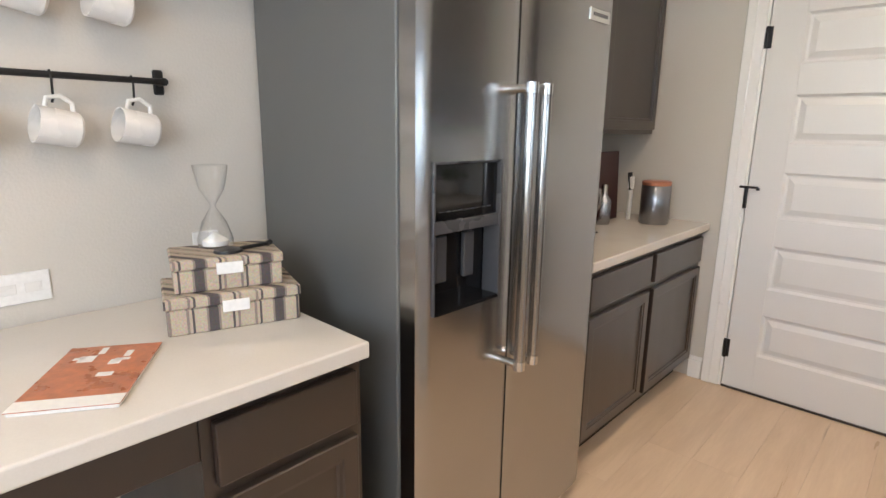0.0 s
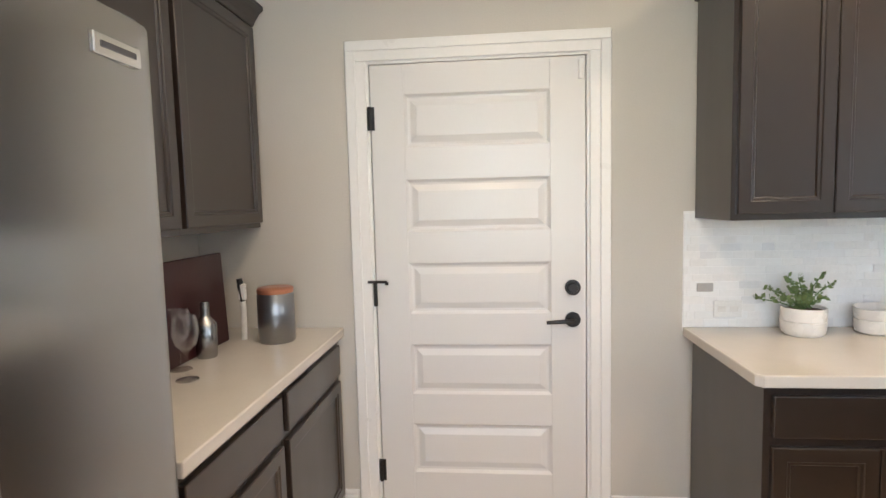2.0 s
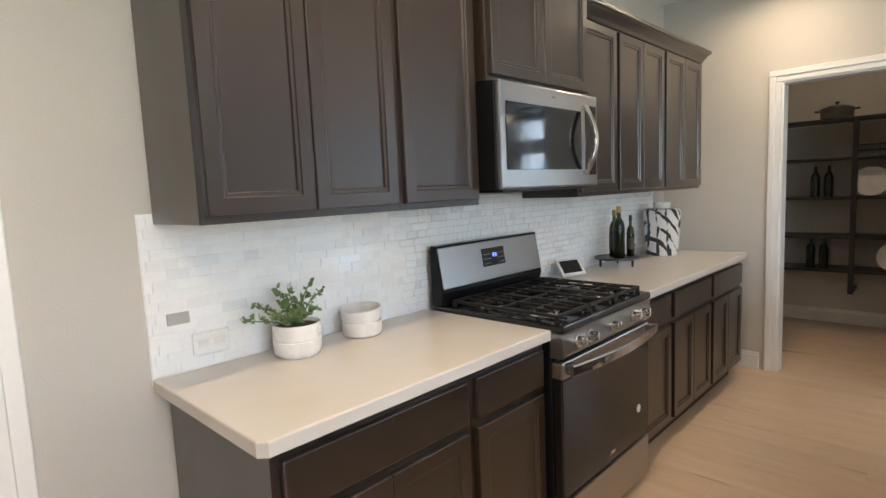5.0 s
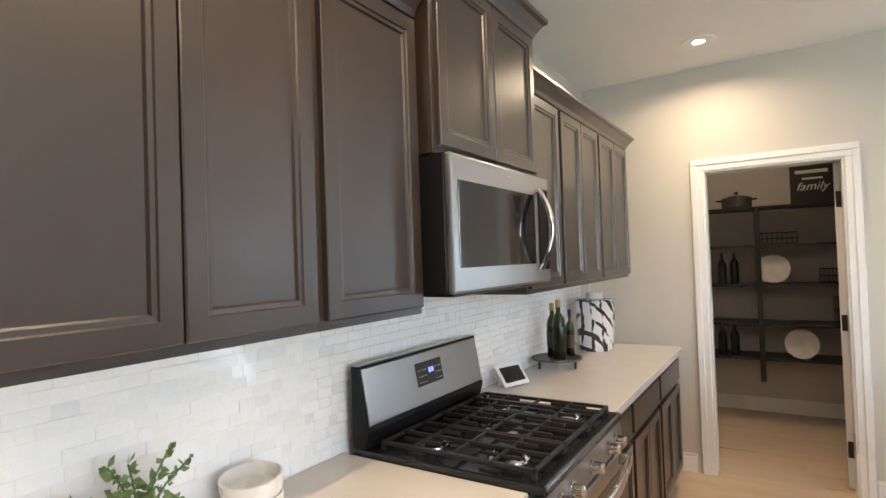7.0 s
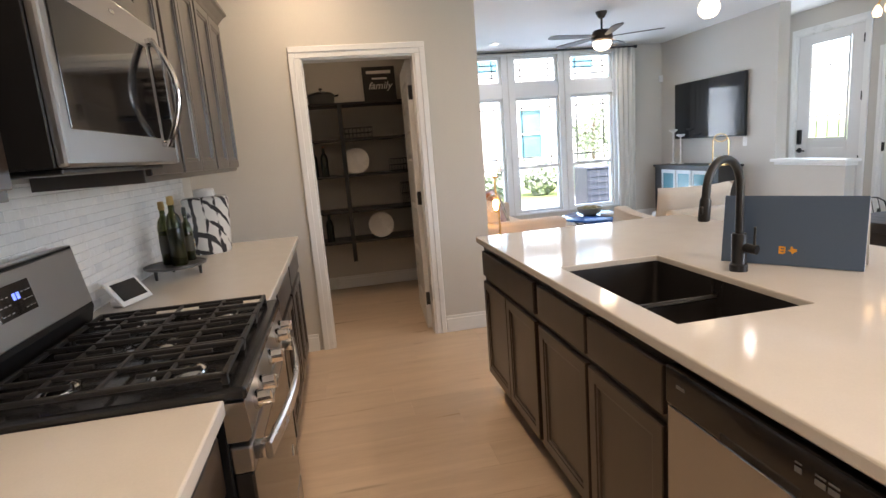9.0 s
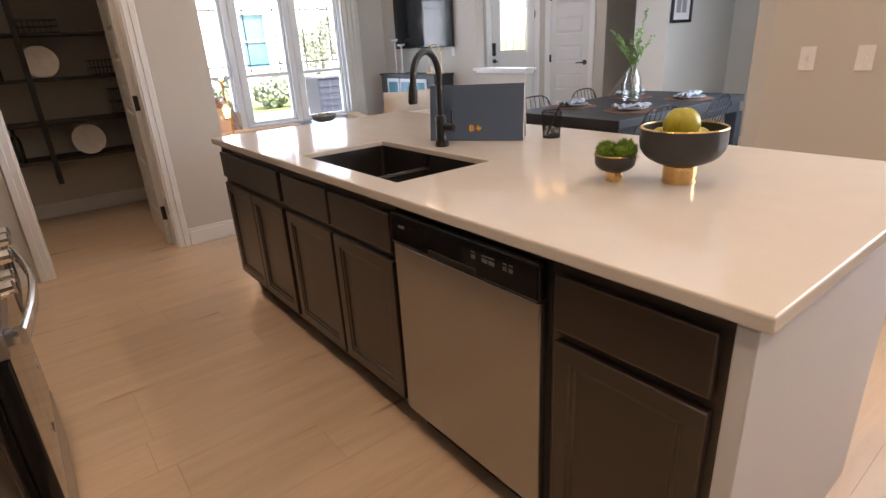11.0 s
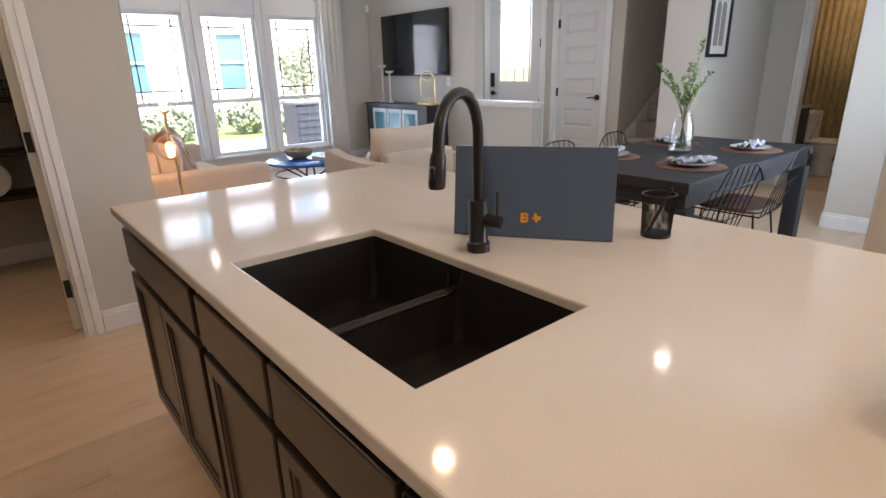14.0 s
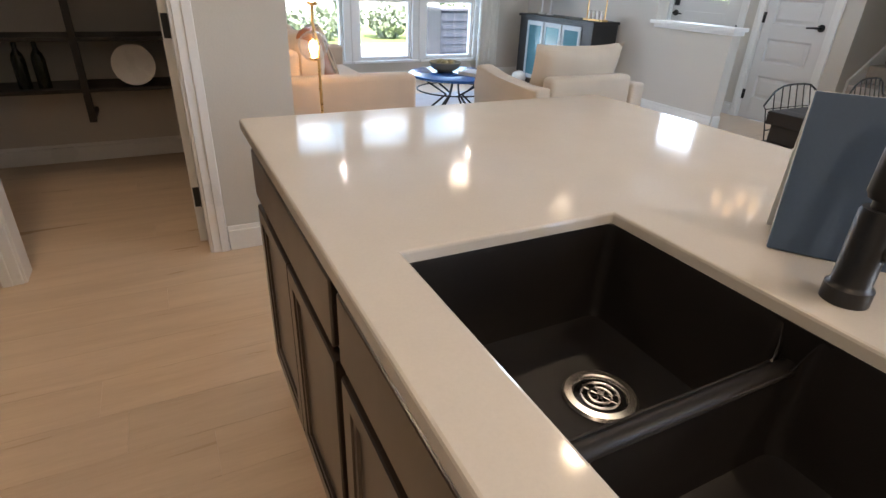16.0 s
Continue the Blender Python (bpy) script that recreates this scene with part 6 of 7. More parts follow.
def setting_at(x, y, turn):
    m = turned("placemat", [(0, 0.0), (0.185, 0.0), (0.19, 0.003), (0.185, 0.006), (0, 0.006)], MAT, None, 36, at=pose(x, y, 0.76))
    tagged(m, "round brown woven placemat on the dining table", "placemat", "placemats")
    p = turned("dinner_plate", [(0, 0.002), (0.08, 0.0), (0.09, 0.006), (0.125, 0.016), (0.126, 0.02), (0.085, 0.010), (0, 0.008)], surface("grey_plate", (0.35, 0.35, 0.36), 0.3), None, 36, at=pose(x, y, 0.767))
    tagged(p, "grey dinner plate on a placemat", "plate", "dinner plates")
    bm = bmesh.new()
    n = 18
    rows = []
    for j in range(9):
        rows.append([bm.verts.new((-0.14 + 0.28 * i / n, (-0.05 + 0.1 * j / 8) * (0.55 + 0.45 * abs(i / n - 0.5) * 2),
                                   0.028 + 0.014 * math.sin(j * 1.9 + i * 0.5) + 0.012 * noise.noise((i * 0.4, j * 0.6, x * 3 + y)))) for i in range(n + 1)])
    for a, b in zip(rows, rows[1:]):
        for i in range(n):
            bm.faces.new((a[i], a[i + 1], b[i + 1], b[i]))
    nk = made("napkin", bm, NAPKIN, None, True, pose(x, y, 0.771, 0, 0, turn))
    md = nk.modifiers.new("cloth", "SOLIDIFY")
    md.thickness = 0.006
    tagged(nk, "folded black and white checked napkin on a plate", "napkin", "napkins")


for x, y, t in ((3.36, -4.45, 70), (3.36, -5.28, 95), (3.90, -4.45, 100), (3.90, -5.26, 80)):
    setting_at(x, y, t)

vs = thing("glass_vase", "clear glass vase holding leafy green branches", "vase", pose(3.66, -4.91, 0.76) @ Matrix.Diagonal((0.76, 0.76, 0.84, 1)))
turned("glass_body", [(0, 0), (0.092, 0), (0.098, 0.008), (0.095, 0.13), (0.086, 0.215), (0.07, 0.262), (0.058, 0.288), (0.056, 0.302), (0.054, 0.302), (0.056, 0.287), (0.067, 0.261), (0.083, 0.213), (0.092, 0.13), (0.094, 0.018), (0, 0.016)], THIN, vs, 40)
bt = [(-0.05, -0.10, 0.84), (-0.08, 0.02, 0.64), (0.22, 0.10, 0.66), (0.17, 0.02, 0.58), (-0.14, -0.10, 0.60), (0.03, -0.08, 0.66), (0.02, 0.04, 0.56), (-0.10, 0.02, 0.50), (0.15, 0.12, 0.54)]
bm = bmesh.new()
for x, y, z in bt:
    tube(bm, [(x * -0.2, y * -0.2, 0.03), (x * 0.12, y * 0.12, 0.31), (x * 0.5, y * 0.5, 0.31 + (z - 0.31) * 0.6), (x, y, z)], [0.003, 0.003, 0.0025, 0.0015], 5)
made("branch", bm, surface("green_stem", (0.09, 0.12, 0.04), 0.6), vs, True)
bm = bmesh.new()
leafy(bm, (0, 0, 0.34), bt, 21, 0.031, 8)
tagged(made("leaves", bm, surface("bright_leaf", (0.13, 0.24, 0.055), 0.5, 0, 0.3, 30, 120, 0.05), vs), kind="stuff")


def wire_chair(m):
    c = thing("dining_chair", "black wire dining chair with a brown leather seat pad", "chair", m, "chairs round the table")
    bm = bmesh.new()
    n = 9
    rim = []
    for i in range(n):
        s = i / (n - 1) - 0.5
        x = s * 0.46
        back = [(x * 0.95, 0.20 + 0.02 * (1 - (2 * s) ** 2), 0.43), (x, 0.245, 0.58), (x * 0.98, 0.285, 0.72), (x * 0.92, 0.31, 0.83 - 0.10 * (2 * s) ** 4)]
        tube(bm, back, 0.003, 5)
        rim.append(back[-1])
    tube(bm, rim, 0.005, 6)
    for z, y in ((0.52, 0.225), (0.62, 0.258), (0.72, 0.285)):
        tube(bm, [(-0.225, y, z), (0, y + 0.012, z), (0.225, y, z)], 0.003, 5)
    tube(bm, [(-0.22, 0.2, 0.43), (-0.24, -0.2, 0.44), (0.24, -0.2, 0.44), (0.22, 0.2, 0.43)], 0.005, 6, True)
    made("wire_back", bm, WIRE, c, True)
    for sx in (-1, 1):
        bm = bmesh.new()
        tube(bm, [(sx * 0.17, -0.15, 0.43), (sx * 0.22, -0.20, 0.0)], 0.006, 6)
        tube(bm, [(sx * 0.17, 0.15, 0.43), (sx * 0.21, 0.22, 0.0)], 0.006, 6)
        tube(bm, [(sx * 0.195, -0.175, 0.22), (sx * 0.19, 0.185, 0.22)], 0.004, 6)
        made("leg_frame", bm, WIRE, c, True)
    bm = bmesh.new()
    blob(bm, (0, 0, 0.452), (0.22, 0.20, 0.02), 0.03, 1, 20, 8, 0.45)
    made("seat", bm, SEATL, c, True)
    return c


ch = wire_chair(pose(3.31, -4.30, 0, 0, 0, 84))
for x, y, t in ((3.30, -5.03, 94), (3.97, -4.40, -92), (3.98, -5.12, -86)):
    copy_thing(ch, pose(x, y, 0, 0, 0, t))

# ---- living room ----
sf = thing("sofa", "beige linen sofa with square arms", "sofa", pose(7.15, -2.62, 0))
bm = bmesh.new()
for lo, hi in (((-0.98, -0.50, 0.10), (-0.80, 0.48, 0.63)), ((0.80, -0.50, 0.10), (0.98, 0.48, 0.63)), ((-0.80, -0.46, 0.10), (0.80, 0.30, 0.30)), ((-0.80, 0.28, 0.10), (0.80, 0.48, 0.78))):
    box(bm, lo, hi, 0.035, 3)
made("frame", bm, SOFA, sf, True)
for x in (-0.4, 0.4):
    boxes("seat_cushion", [((x - 0.395, -0.50, 0.30), (x + 0.395, 0.28, 0.46))], SOFA, sf, 0.045, seg=3)
for x in (-0.4, 0.4):
    bm = bmesh.new()
    blob(bm, (x, 0.20, 0.64), (0.39, 0.13, 0.23), 0.06, x, 20, 12, 0.55)
    made("back_cushion", bm, SOFA, sf, True)
for x, y in ((-0.9, -0.42), (0.9, -0.42), (-0.9, 0.42), (0.9, 0.42)):
    boxes("foot", [((x - 0.03, y - 0.03, 0), (x + 0.03, y + 0.03, 0.10))], SHELF, sf, 0.003)
for x, y, mat, label, rot in ((6.62, -2.52, COGNAC, "cognac leather cushion on the sofa", -25), (6.86, -2.62, STRIPE, "striped woven cushion on the sofa", -10)):
    bm = bmesh.new()
    blob(bm, (0, 0, 0), (0.22, 0.075, 0.22), 0.06, x, 20, 12, 0.5)
    tagged(made("cushion", bm, mat, None, True, pose(x, y, 0.69, -18, 0, rot)), label, "cushion", "sofa cushions")

ac = thing("armchair", "cream upholstered armchair with flared arms and a loose back cushion", "armchair", pose(6.02, -4.25, 0))
bm = bmesh.new()
box(bm, (-0.412, -0.366, 0.04), (-0.285, 0.366, 0.66), 0.035, 3)
box(bm, (-0.30, -0.36, 0.045), (0.40, 0.36, 0.32), 0.03, 3)
for s in (-1, 1):
    o = [(-0.42, 0.60), (-0.2, 0.585), (0.1, 0.60), (0.36, 0.65), (0.42, 0.64), (0.43, 0.50), (0.39, 0.035), (-0.42, 0.035)]
    y0, y1 = sorted((s * 0.37, s * 0.50))
    a = [bm.verts.new((x, y0, z)) for x, z in o]
    b = [bm.verts.new((x, y1, z)) for x, z in o]
    fs = [bm.faces.new(a), bm.faces.new(b[::-1])] + [bm.faces.new((a[i], b[i], b[(i + 1) % 8], a[(i + 1) % 8])) for i in range(8)]
    bmesh.ops.bevel(bm, geom=list({e for f in fs for e in f.edges}), offset=0.025, segments=3, affect="EDGES", profile=0.5)
made("frame", bm, CREAM, ac, True)
boxes("seat_cushion", [((-0.28, -0.365, 0.32), (0.42, 0.365, 0.47))], CREAM, ac, 0.04, seg=3)
bm = bmesh.new()
n = 14
sheets = []
for side in (-1, 1):
    grid = []
    for u in range(n + 1):
        for v in range(n + 1):
            p, q = 2 * u / n - 1, 2 * v / n - 1
            puff = ((1 - p ** 4) * (1 - q ** 4)) ** 0.6
            wy, wz = 0.40 * (1 - 0.05 * (1 - q * q)), 0.235 * (1 - 0.07 * (1 - p * p))
            grid.append(bm.verts.new((-0.17 + side * 0.115 * puff - 0.06 * q, p * wy, 0.63 + q * wz + 0.006 * noise.noise((p * 2, q * 2, side)))))
    sheets.append(grid)
for side, grid in zip((-1, 1), sheets):
    for u in range(n):
        for v in range(n):
            k = u * (n + 1) + v
            bm.faces.new((grid[k], grid[k + 1], grid[k + n + 2], grid[k + n + 1]))
bmesh.ops.remove_doubles(bm, verts=bm.verts, dist=0.014)
made("back_cushion", bm, CREAM, ac, True)
for x, y in ((-0.36, -0.42), (0.34, -0.42), (-0.36, 0.42), (0.34, 0.42)):
    boxes("foot", [((x - 0.025, y - 0.025, 0), (x + 0.025, y + 0.025, 0.036))], OAKSH, ac, 0.003)

ctb = thing("coffee_table", "round coffee table with a glossy blue top and spider legs", "coffee table", pose(7.22, -3.98, 0))
turned("top", [(0, 0.42), (0.42, 0.42), (0.44, 0.428), (0.44, 0.445), (0.43, 0.45), (0, 0.45)], BLUETOP, ctb, 48)
bars("legs", [[(0.36 * math.cos(a), 0.36 * math.sin(a), 0.0), (0.08 * math.cos(a), 0.08 * math.sin(a), 0.25), (0.34 * math.cos(a + 0.5), 0.34 * math.sin(a + 0.5), 0.42)] for a in (i * math.pi / 3 for i in range(6))], 0.011, BLACKM, ctb, 8)
bars("ring", [[(0.36 * math.cos(2 * math.pi * i / 24), 0.36 * math.sin(2 * math.pi * i / 24), 0.30) for i in range(25)]], 0.007, BLACKM, ctb, 6)
db = thing("wooden_bowl", "carved pale bowl on the coffee table", "bowl", pose(7.34, -3.93, 0.45))
turned("bowl", [(0, 0), (0.07, 0), (0.13, 0.035), (0.155, 0.085), (0.15, 0.09), (0.12, 0.045), (0.06, 0.015), (0, 0.012)], surface("grey_wood_bowl", (0.30, 0.28, 0.20), 0.6), db, 32)
bm = bmesh.new()
for i, (x, y) in enumerate(((0.05, 0.02), (-0.05, 0.03), (0.0, -0.05))):
    blob(bm, (x, y, 0.07), (0.045, 0.045, 0.04), 0.1, i, 12, 8)
made("filler", bm, surface("dried_pods", (0.28, 0.25, 0.13), 0.8), db, True)
cb = thing("book", "large pale book on the coffee table", "book", pose(7.05, -4.12, 0.45, 0, 0, 25))
boxes("pages", [((-0.14, -0.105, 0.004), (0.14, 0.105, 0.026))], PAGE, cb)
boxes("cover", [((-0.145, -0.11, 0.0), (0.145, 0.11, 0.004)), ((-0.145, -0.11, 0.026), (0.145, 0.11, 0.03))], surface("pale_blue_cover", (0.45, 0.50, 0.56), 0.4), cb)
rug = tagged(boxes("rug", [((5.85, -5.2, 0.001), (8.5, -3.05, 0.012))], surface("pale_rug", (0.55, 0.56, 0.60), 0.95, 0, 0.1, 6, 300, 0.4), None, 0.004), "pale woven rug under the coffee table", "rug")

fl = thing("floor_lamp", "brass floor lamp with clear globes and lit amber bulbs", "floor lamp", pose(5.98, -2.373, 0))
turned("base", [(0, 0), (0.13, 0), (0.135, 0.012), (0.1, 0.02), (0, 0.024)], GOLD, fl, 32)
bars("stem", [[(0, 0, 0.02), (0, 0, 0.80), (0.0, -0.005, 0.86), (0.02, 0.02, 0.98), (0.0, 0.02, 1.08)]], 0.009, GOLD, fl, 10)
for x, y, z in ((0.0, 0.03, 0.855), (0.0, 0.02, 1.165)):
    turned("cup", [(0, 0), (0.02, 0.0), (0.03, 0.015), (0.03, 0.02), (0, 0.02)], GOLD, fl, 16, at=pose(x, y, z - 0.085))
    turned("bulb", [(0, 0), (0.012, 0.0), (0.014, 0.02), (0.024, 0.05), (0.02, 0.085), (0, 0.10)], BULB, fl, 14, at=pose(x, y, z - 0.065))
    g = turned("globe", [(0.02, -0.083)] + [(0.088 * math.sin(radians(a)), -0.088 * math.cos(radians(a))) for a in range(25, 181, 15)], THIN, fl, 28, at=pose(x, y, z))
    g.visible_shadow = False

tv = thing("television", "large black wall-mounted flat television", "television", pose(8.24, -6.25, 1.645, 0, 0, 180))
boxes("bezel", [((-0.735, -0.055, -0.41), (0.735, -0.015, 0.41))], BLACKM, tv, 0.004)
boxes("screen", [((-0.725, -0.057, -0.395), (0.725, -0.055, 0.40))], SCREEN, tv)
boxes("mount", [((-0.2, -0.015, -0.2), (0.2, 0.0, 0.2))], GREY, tv)
con = thing("media_console", "black media console with pale glazed doors", "console", pose(8.28, -6.05, 0, 0, 0, 180))
boxes("cabinet", [((-0.72, -0.18, 0.05), (0.72, 0.18, 0.84))], SHELF, con, 0.004)
boxes("top", [((-0.74, -0.20, 0.84), (0.74, 0.185, 0.87))], SHELF, con, 0.004)
boxes("plinth", [((-0.70, -0.16, 0.0), (0.70, 0.17, 0.05))], BLACKM, con)
for x in (-0.36, 0.0, 0.36):
    bm = bmesh.new()
    w = 0.17
    for lo, hi in (((x - w, -0.195, 0.10), (x - w + 0.04, -0.18, 0.80)), ((x + w - 0.04, -0.195, 0.10), (x + w, -0.18, 0.80)), ((x - w + 0.04, -0.195, 0.10), (x + w - 0.04, -0.18, 0.15)), ((x - w + 0.04, -0.195, 0.75), (x + w - 0.04, -0.18, 0.80))):
        box(bm, lo, hi, 0.002)
    made("door_frame", bm, surface("pale_blue_frame", (0.50, 0.56, 0.58), 0.4), con)
    boxes("door_glass", [((x - w + 0.04, -0.189, 0.15), (x + w - 0.04, -0.184, 0.75))], FARWIN, con)
orn = turned("round_ornament", [(0, 0), (0.05, 0.0), (0.09, 0.04), (0.10, 0.09), (0.08, 0.14), (0.04, 0.165), (0, 0.17)], CERAM, None, 24, at=pose(8.82, -5.80, 0.0))
tagged(orn, "round white ornament beside the console", "ornament")
cdl = thing("candle_stand", "gold candle stand with an oval ring and small candles", "candle holder", pose(7.72, -6.02, 0.87))
boxes("base", [((-0.16, -0.05, 0), (0.16, 0.05, 0.02))], GOLD, cdl, 0.003)
bars("frame", [[(-0.15, 0, 0.02), (-0.15, 0, 0.33), (-0.12, 0, 0.36)], [(0.15, 0, 0.02), (0.15, 0, 0.33), (0.12, 0, 0.36)],
               [(0.12 * math.cos(2 * math.pi * i / 20), 0, 0.36 + 0.05 * math.sin(2 * math.pi * i / 20)) for i in range(21)]], 0.008, GOLD, cdl, 8)
for x in (-0.1, -0.035, 0.035, 0.1):
    turned("candle", [(0, 0.02), (0.02, 0.02), (0.02, 0.10), (0.012, 0.105), (0, 0.105)], CERAM, cdl, 14, at=pose(x, 0, 0))
for x, h in ((8.80, 0.52), (8.62, 0.44)):
    cs = thing("candlestick", "tall white candlestick on the console", "candlestick", pose(x, -6.05, 0.87), "candlesticks")
    turned("stick", [(0, 0), (0.045, 0), (0.05, 0.01), (0.012, 0.03), (0.010, h * 0.9), (0.03, h * 0.92), (0.06, h * 0.96), (0.06, h), (0, h)], CERAM, cs, 20)
sens = tagged(boxes("motion_sensor_box", [((9.34, -6.24, 2.15), (9.39, -6.19, 2.25))], WHITEP, None, 0.006), "small white sensor in the corner of the wall", "sensor")
sens.name = "wall_sensor"

# ---- hall, stairs and bath ----
stair = thing("staircase", "carpeted staircase with a painted skirt board", "stairs", pose(4.48, -6.72, 0))
for i in range(12):
    bm = bmesh.new()
    box(bm, (0.004 if i < 6 else 0.13, -2.97, 0.165 * i), (1.012, -0.245 * i, 0.165 * (i + 1)), 0.014, 2)
    made("step", bm, CARPET, stair)
bm = bmesh.new()
o = [(-0.505, 0.30), (-0.505, 0.525), (-2.96, 2.26), (-2.96, 1.9)]
a = [bm.verts.new((1.016, y, z)) for y, z in o]
b = [bm.verts.new((1.036, y, z)) for y, z in o]
bm.faces.new(a)
bm.faces.new(b[::-1])
for i in range(4):
    bm.faces.new((a[i], b[i], b[(i + 1) % 4], a[(i + 1) % 4]))
made("skirt_board", bm, TRIM, stair)

pic = thing("framed_picture", "black framed picture of pale arches with a white mount", "picture", pose(4.35, -6.775, 1.365, 0, 0, -90))
boxes("frame", [((-0.20, -0.03, 0), (0.20, -0.004, 0.03)), ((-0.20, -0.03, 0.63), (0.20, -0.004, 0.66)), ((-0.20, -0.03, 0.03), (-0.17, -0.004, 0.63)), ((0.17, -0.03, 0.03), (0.20, -0.004, 0.63))], BLACKM, pic, 0.002)
boxes("mount", [((-0.17, -0.012, 0.03), (0.17, -0.004, 0.63))], CARD, pic)
bm = bmesh.new()
for x in (-0.055, 0.055):
    pts = [(x - 0.045, 0.10), (x + 0.045, 0.10)] + [(x + 0.045 * math.cos(radians(t)), 0.42 + 0.06 * math.sin(radians(t))) for t in range(0, 181, 20)]
    f = [bm.verts.new((p, -0.0135, z)) for p, z in pts]
    bm.faces.new(f)
made("print", bm, surface("grey_arches", (0.30, 0.27, 0.25), 0.7), pic)

wc = thing("toilet", "white ceramic toilet with a closed lid", "toilet", pose(3.92, -9.02, 0))
turned("pedestal", [(0, 0), (0.13, 0), (0.12, 0.05), (0.10, 0.2), (0.17, 0.34), (0.19, 0.38), (0, 0.39)], CERAM, wc, 28)
turned("seat", [(0, 0.385), (0.19, 0.385), (0.195, 0.40), (0.185, 0.415), (0, 0.42)], CERAM, wc, 28)
boxes("cistern", [((0.12, -0.2, 0.38), (0.32, 0.2, 0.74))], CERAM, wc, 0.02, seg=2)
vn = thing("bath_vanity", "dark wood bathroom vanity with a pale top", "vanity", pose(4.28, -8.5, 0))
boxes("cabinet", [((-0.2, -0.30, 0.08), (0.19, 0.30, 0.80))], SHELF, vn, 0.004)
boxes("top", [((-0.22, -0.32, 0.80), (0.19, 0.32, 0.83))], QUARTZ, vn, 0.004)
boxes("plinth", [((-0.15, -0.28, 0.0), (0.19, 0.28, 0.08))], BLACKM, vn)
tubm = thing("bathtub", "white bathtub behind a shower curtain", "bathtub", pose(3.75, -9.45, 0))
boxes("apron", [((-0.70, -0.22, 0), (0.70, 0.22, 0.40))], CERAM, tubm, 0.02, seg=2)
bm = bmesh.new()
n = 60
rows = []
for zi in range(2):
    rows.append([bm.verts.new((-0.30 + 0.60 * i / n, 0.022 * math.sin(i * 0.9), zi * 1.95)) for i in range(n + 1)])
for i in range(n):
    bm.faces.new((rows[0][i], rows[0][i + 1], rows[1][i + 1], rows[1][i]))
sc = made("shower_curtain", bm, CURTG, None, True, pose(4.05, -9.19, 0.15))
md = sc.modifiers.new("cloth", "SOLIDIFY")
md.thickness = 0.003
tagged(sc, "gold and grey patterned shower curtain", "curtain")
bars_ob = tagged(bars("curtain_rail", [[(3.0, -9.19, 2.12), (4.5, -9.19, 2.12)]], 0.012, CHROME), "chrome shower curtain rail", "rail")
lamp("bath_lamp", 3.6, -8.7, H - 0.02, 0.7, 0.07, WARM)
copy_thing(can, pose(3.6, -8.7, H))
copy_thing(can, pose(6.1, -1.0, H))

# ---- outside ----
bm = bmesh.new()
bmesh.ops.create_grid(bm, x_segments=2, y_segments=2, size=300)
setting(made("ground", bm, GROUND, None, False, pose(0, 0, -0.15)), "green lawn around the house", "ground")
setting(boxes("pavement", [((9.8, -16, -0.149), (14.6, 8, -0.12))], PATHM, None, 0.005), "pale concrete path outside the windows", "pavement")
setting(boxes("porch", [((5.0, -10.2, -0.149), (9.5, -9.83, -0.05)), ((3.0, -20, -0.149), (9.5, -10.2, -0.06))], PATHM), "pale concrete porch by the front door", "pavement")
nb = thing("neighbour_house", "pale stucco neighbouring house with blue-green windows", "house", pose(19.5, -3.0, -0.15))
WINS = [(-8.2, 1.0), (-4.8, 1.0), (-2.0, 1.0), (2.2, 1.0), (-6.8, 3.9), (-3.4, 3.9), (0.4, 3.9)]
nx = wall("house_wall", "x", 0.0, 0.25, -11.0, 9.0, [(y - 0.45, y + 0.45, z, z + 1.6) for y, z in WINS if z < 3], 3.2, "pale stucco facade", STUCCO)
nx.parent = nb
ny = wall("house_wall_upper", "x", 0.0, 0.25, -11.0, 9.0, [(y - 0.45, y + 0.45, z, z + 1.6) for y, z in WINS if z > 3], 6.2, "pale stucco facade", STUCCO, 3.2)
ny.parent = nb
for o2 in (nx, ny):
    for key in ("category", "kind", "label"):
        del o2[key]
for y, z in WINS:
    boxes("window", [((0.10, y - 0.45, z), (0.14, y + 0.45, z + 1.6))], FARWIN, nb)
    boxes("window_frame", [((0.04, y - 0.45, z), (0.16, y - 0.39, z + 1.6)), ((0.04, y + 0.39, z), (0.16, y + 0.45, z + 1.6)), ((0.04, y - 0.39, z + 0.77), (0.16, y + 0.39, z + 0.83)), ((-0.05, y - 0.5, z - 0.06), (0.1, y + 0.5, z))], TRIM, nb)
bm = bmesh.new()
o = [(-0.5, 6.15), (4.5, 9.0), (9.5, 6.15), (9.5, 6.0), (-0.5, 6.0)]
a = [bm.verts.new((x, -11.4, z)) for x, z in o]
b = [bm.verts.new((x, 9.4, z)) for x, z in o]
bm.faces.new(a)
bm.faces.new(b[::-1])
for i in range(5):
    bm.faces.new((a[i], b[i], b[(i + 1) % 5], a[(i + 1) % 5]))
made("roof", bm, surface("grey_shingle", (0.12, 0.11, 0.10), 0.9, 0, 0.3, 8, 60, 0.3), nb)


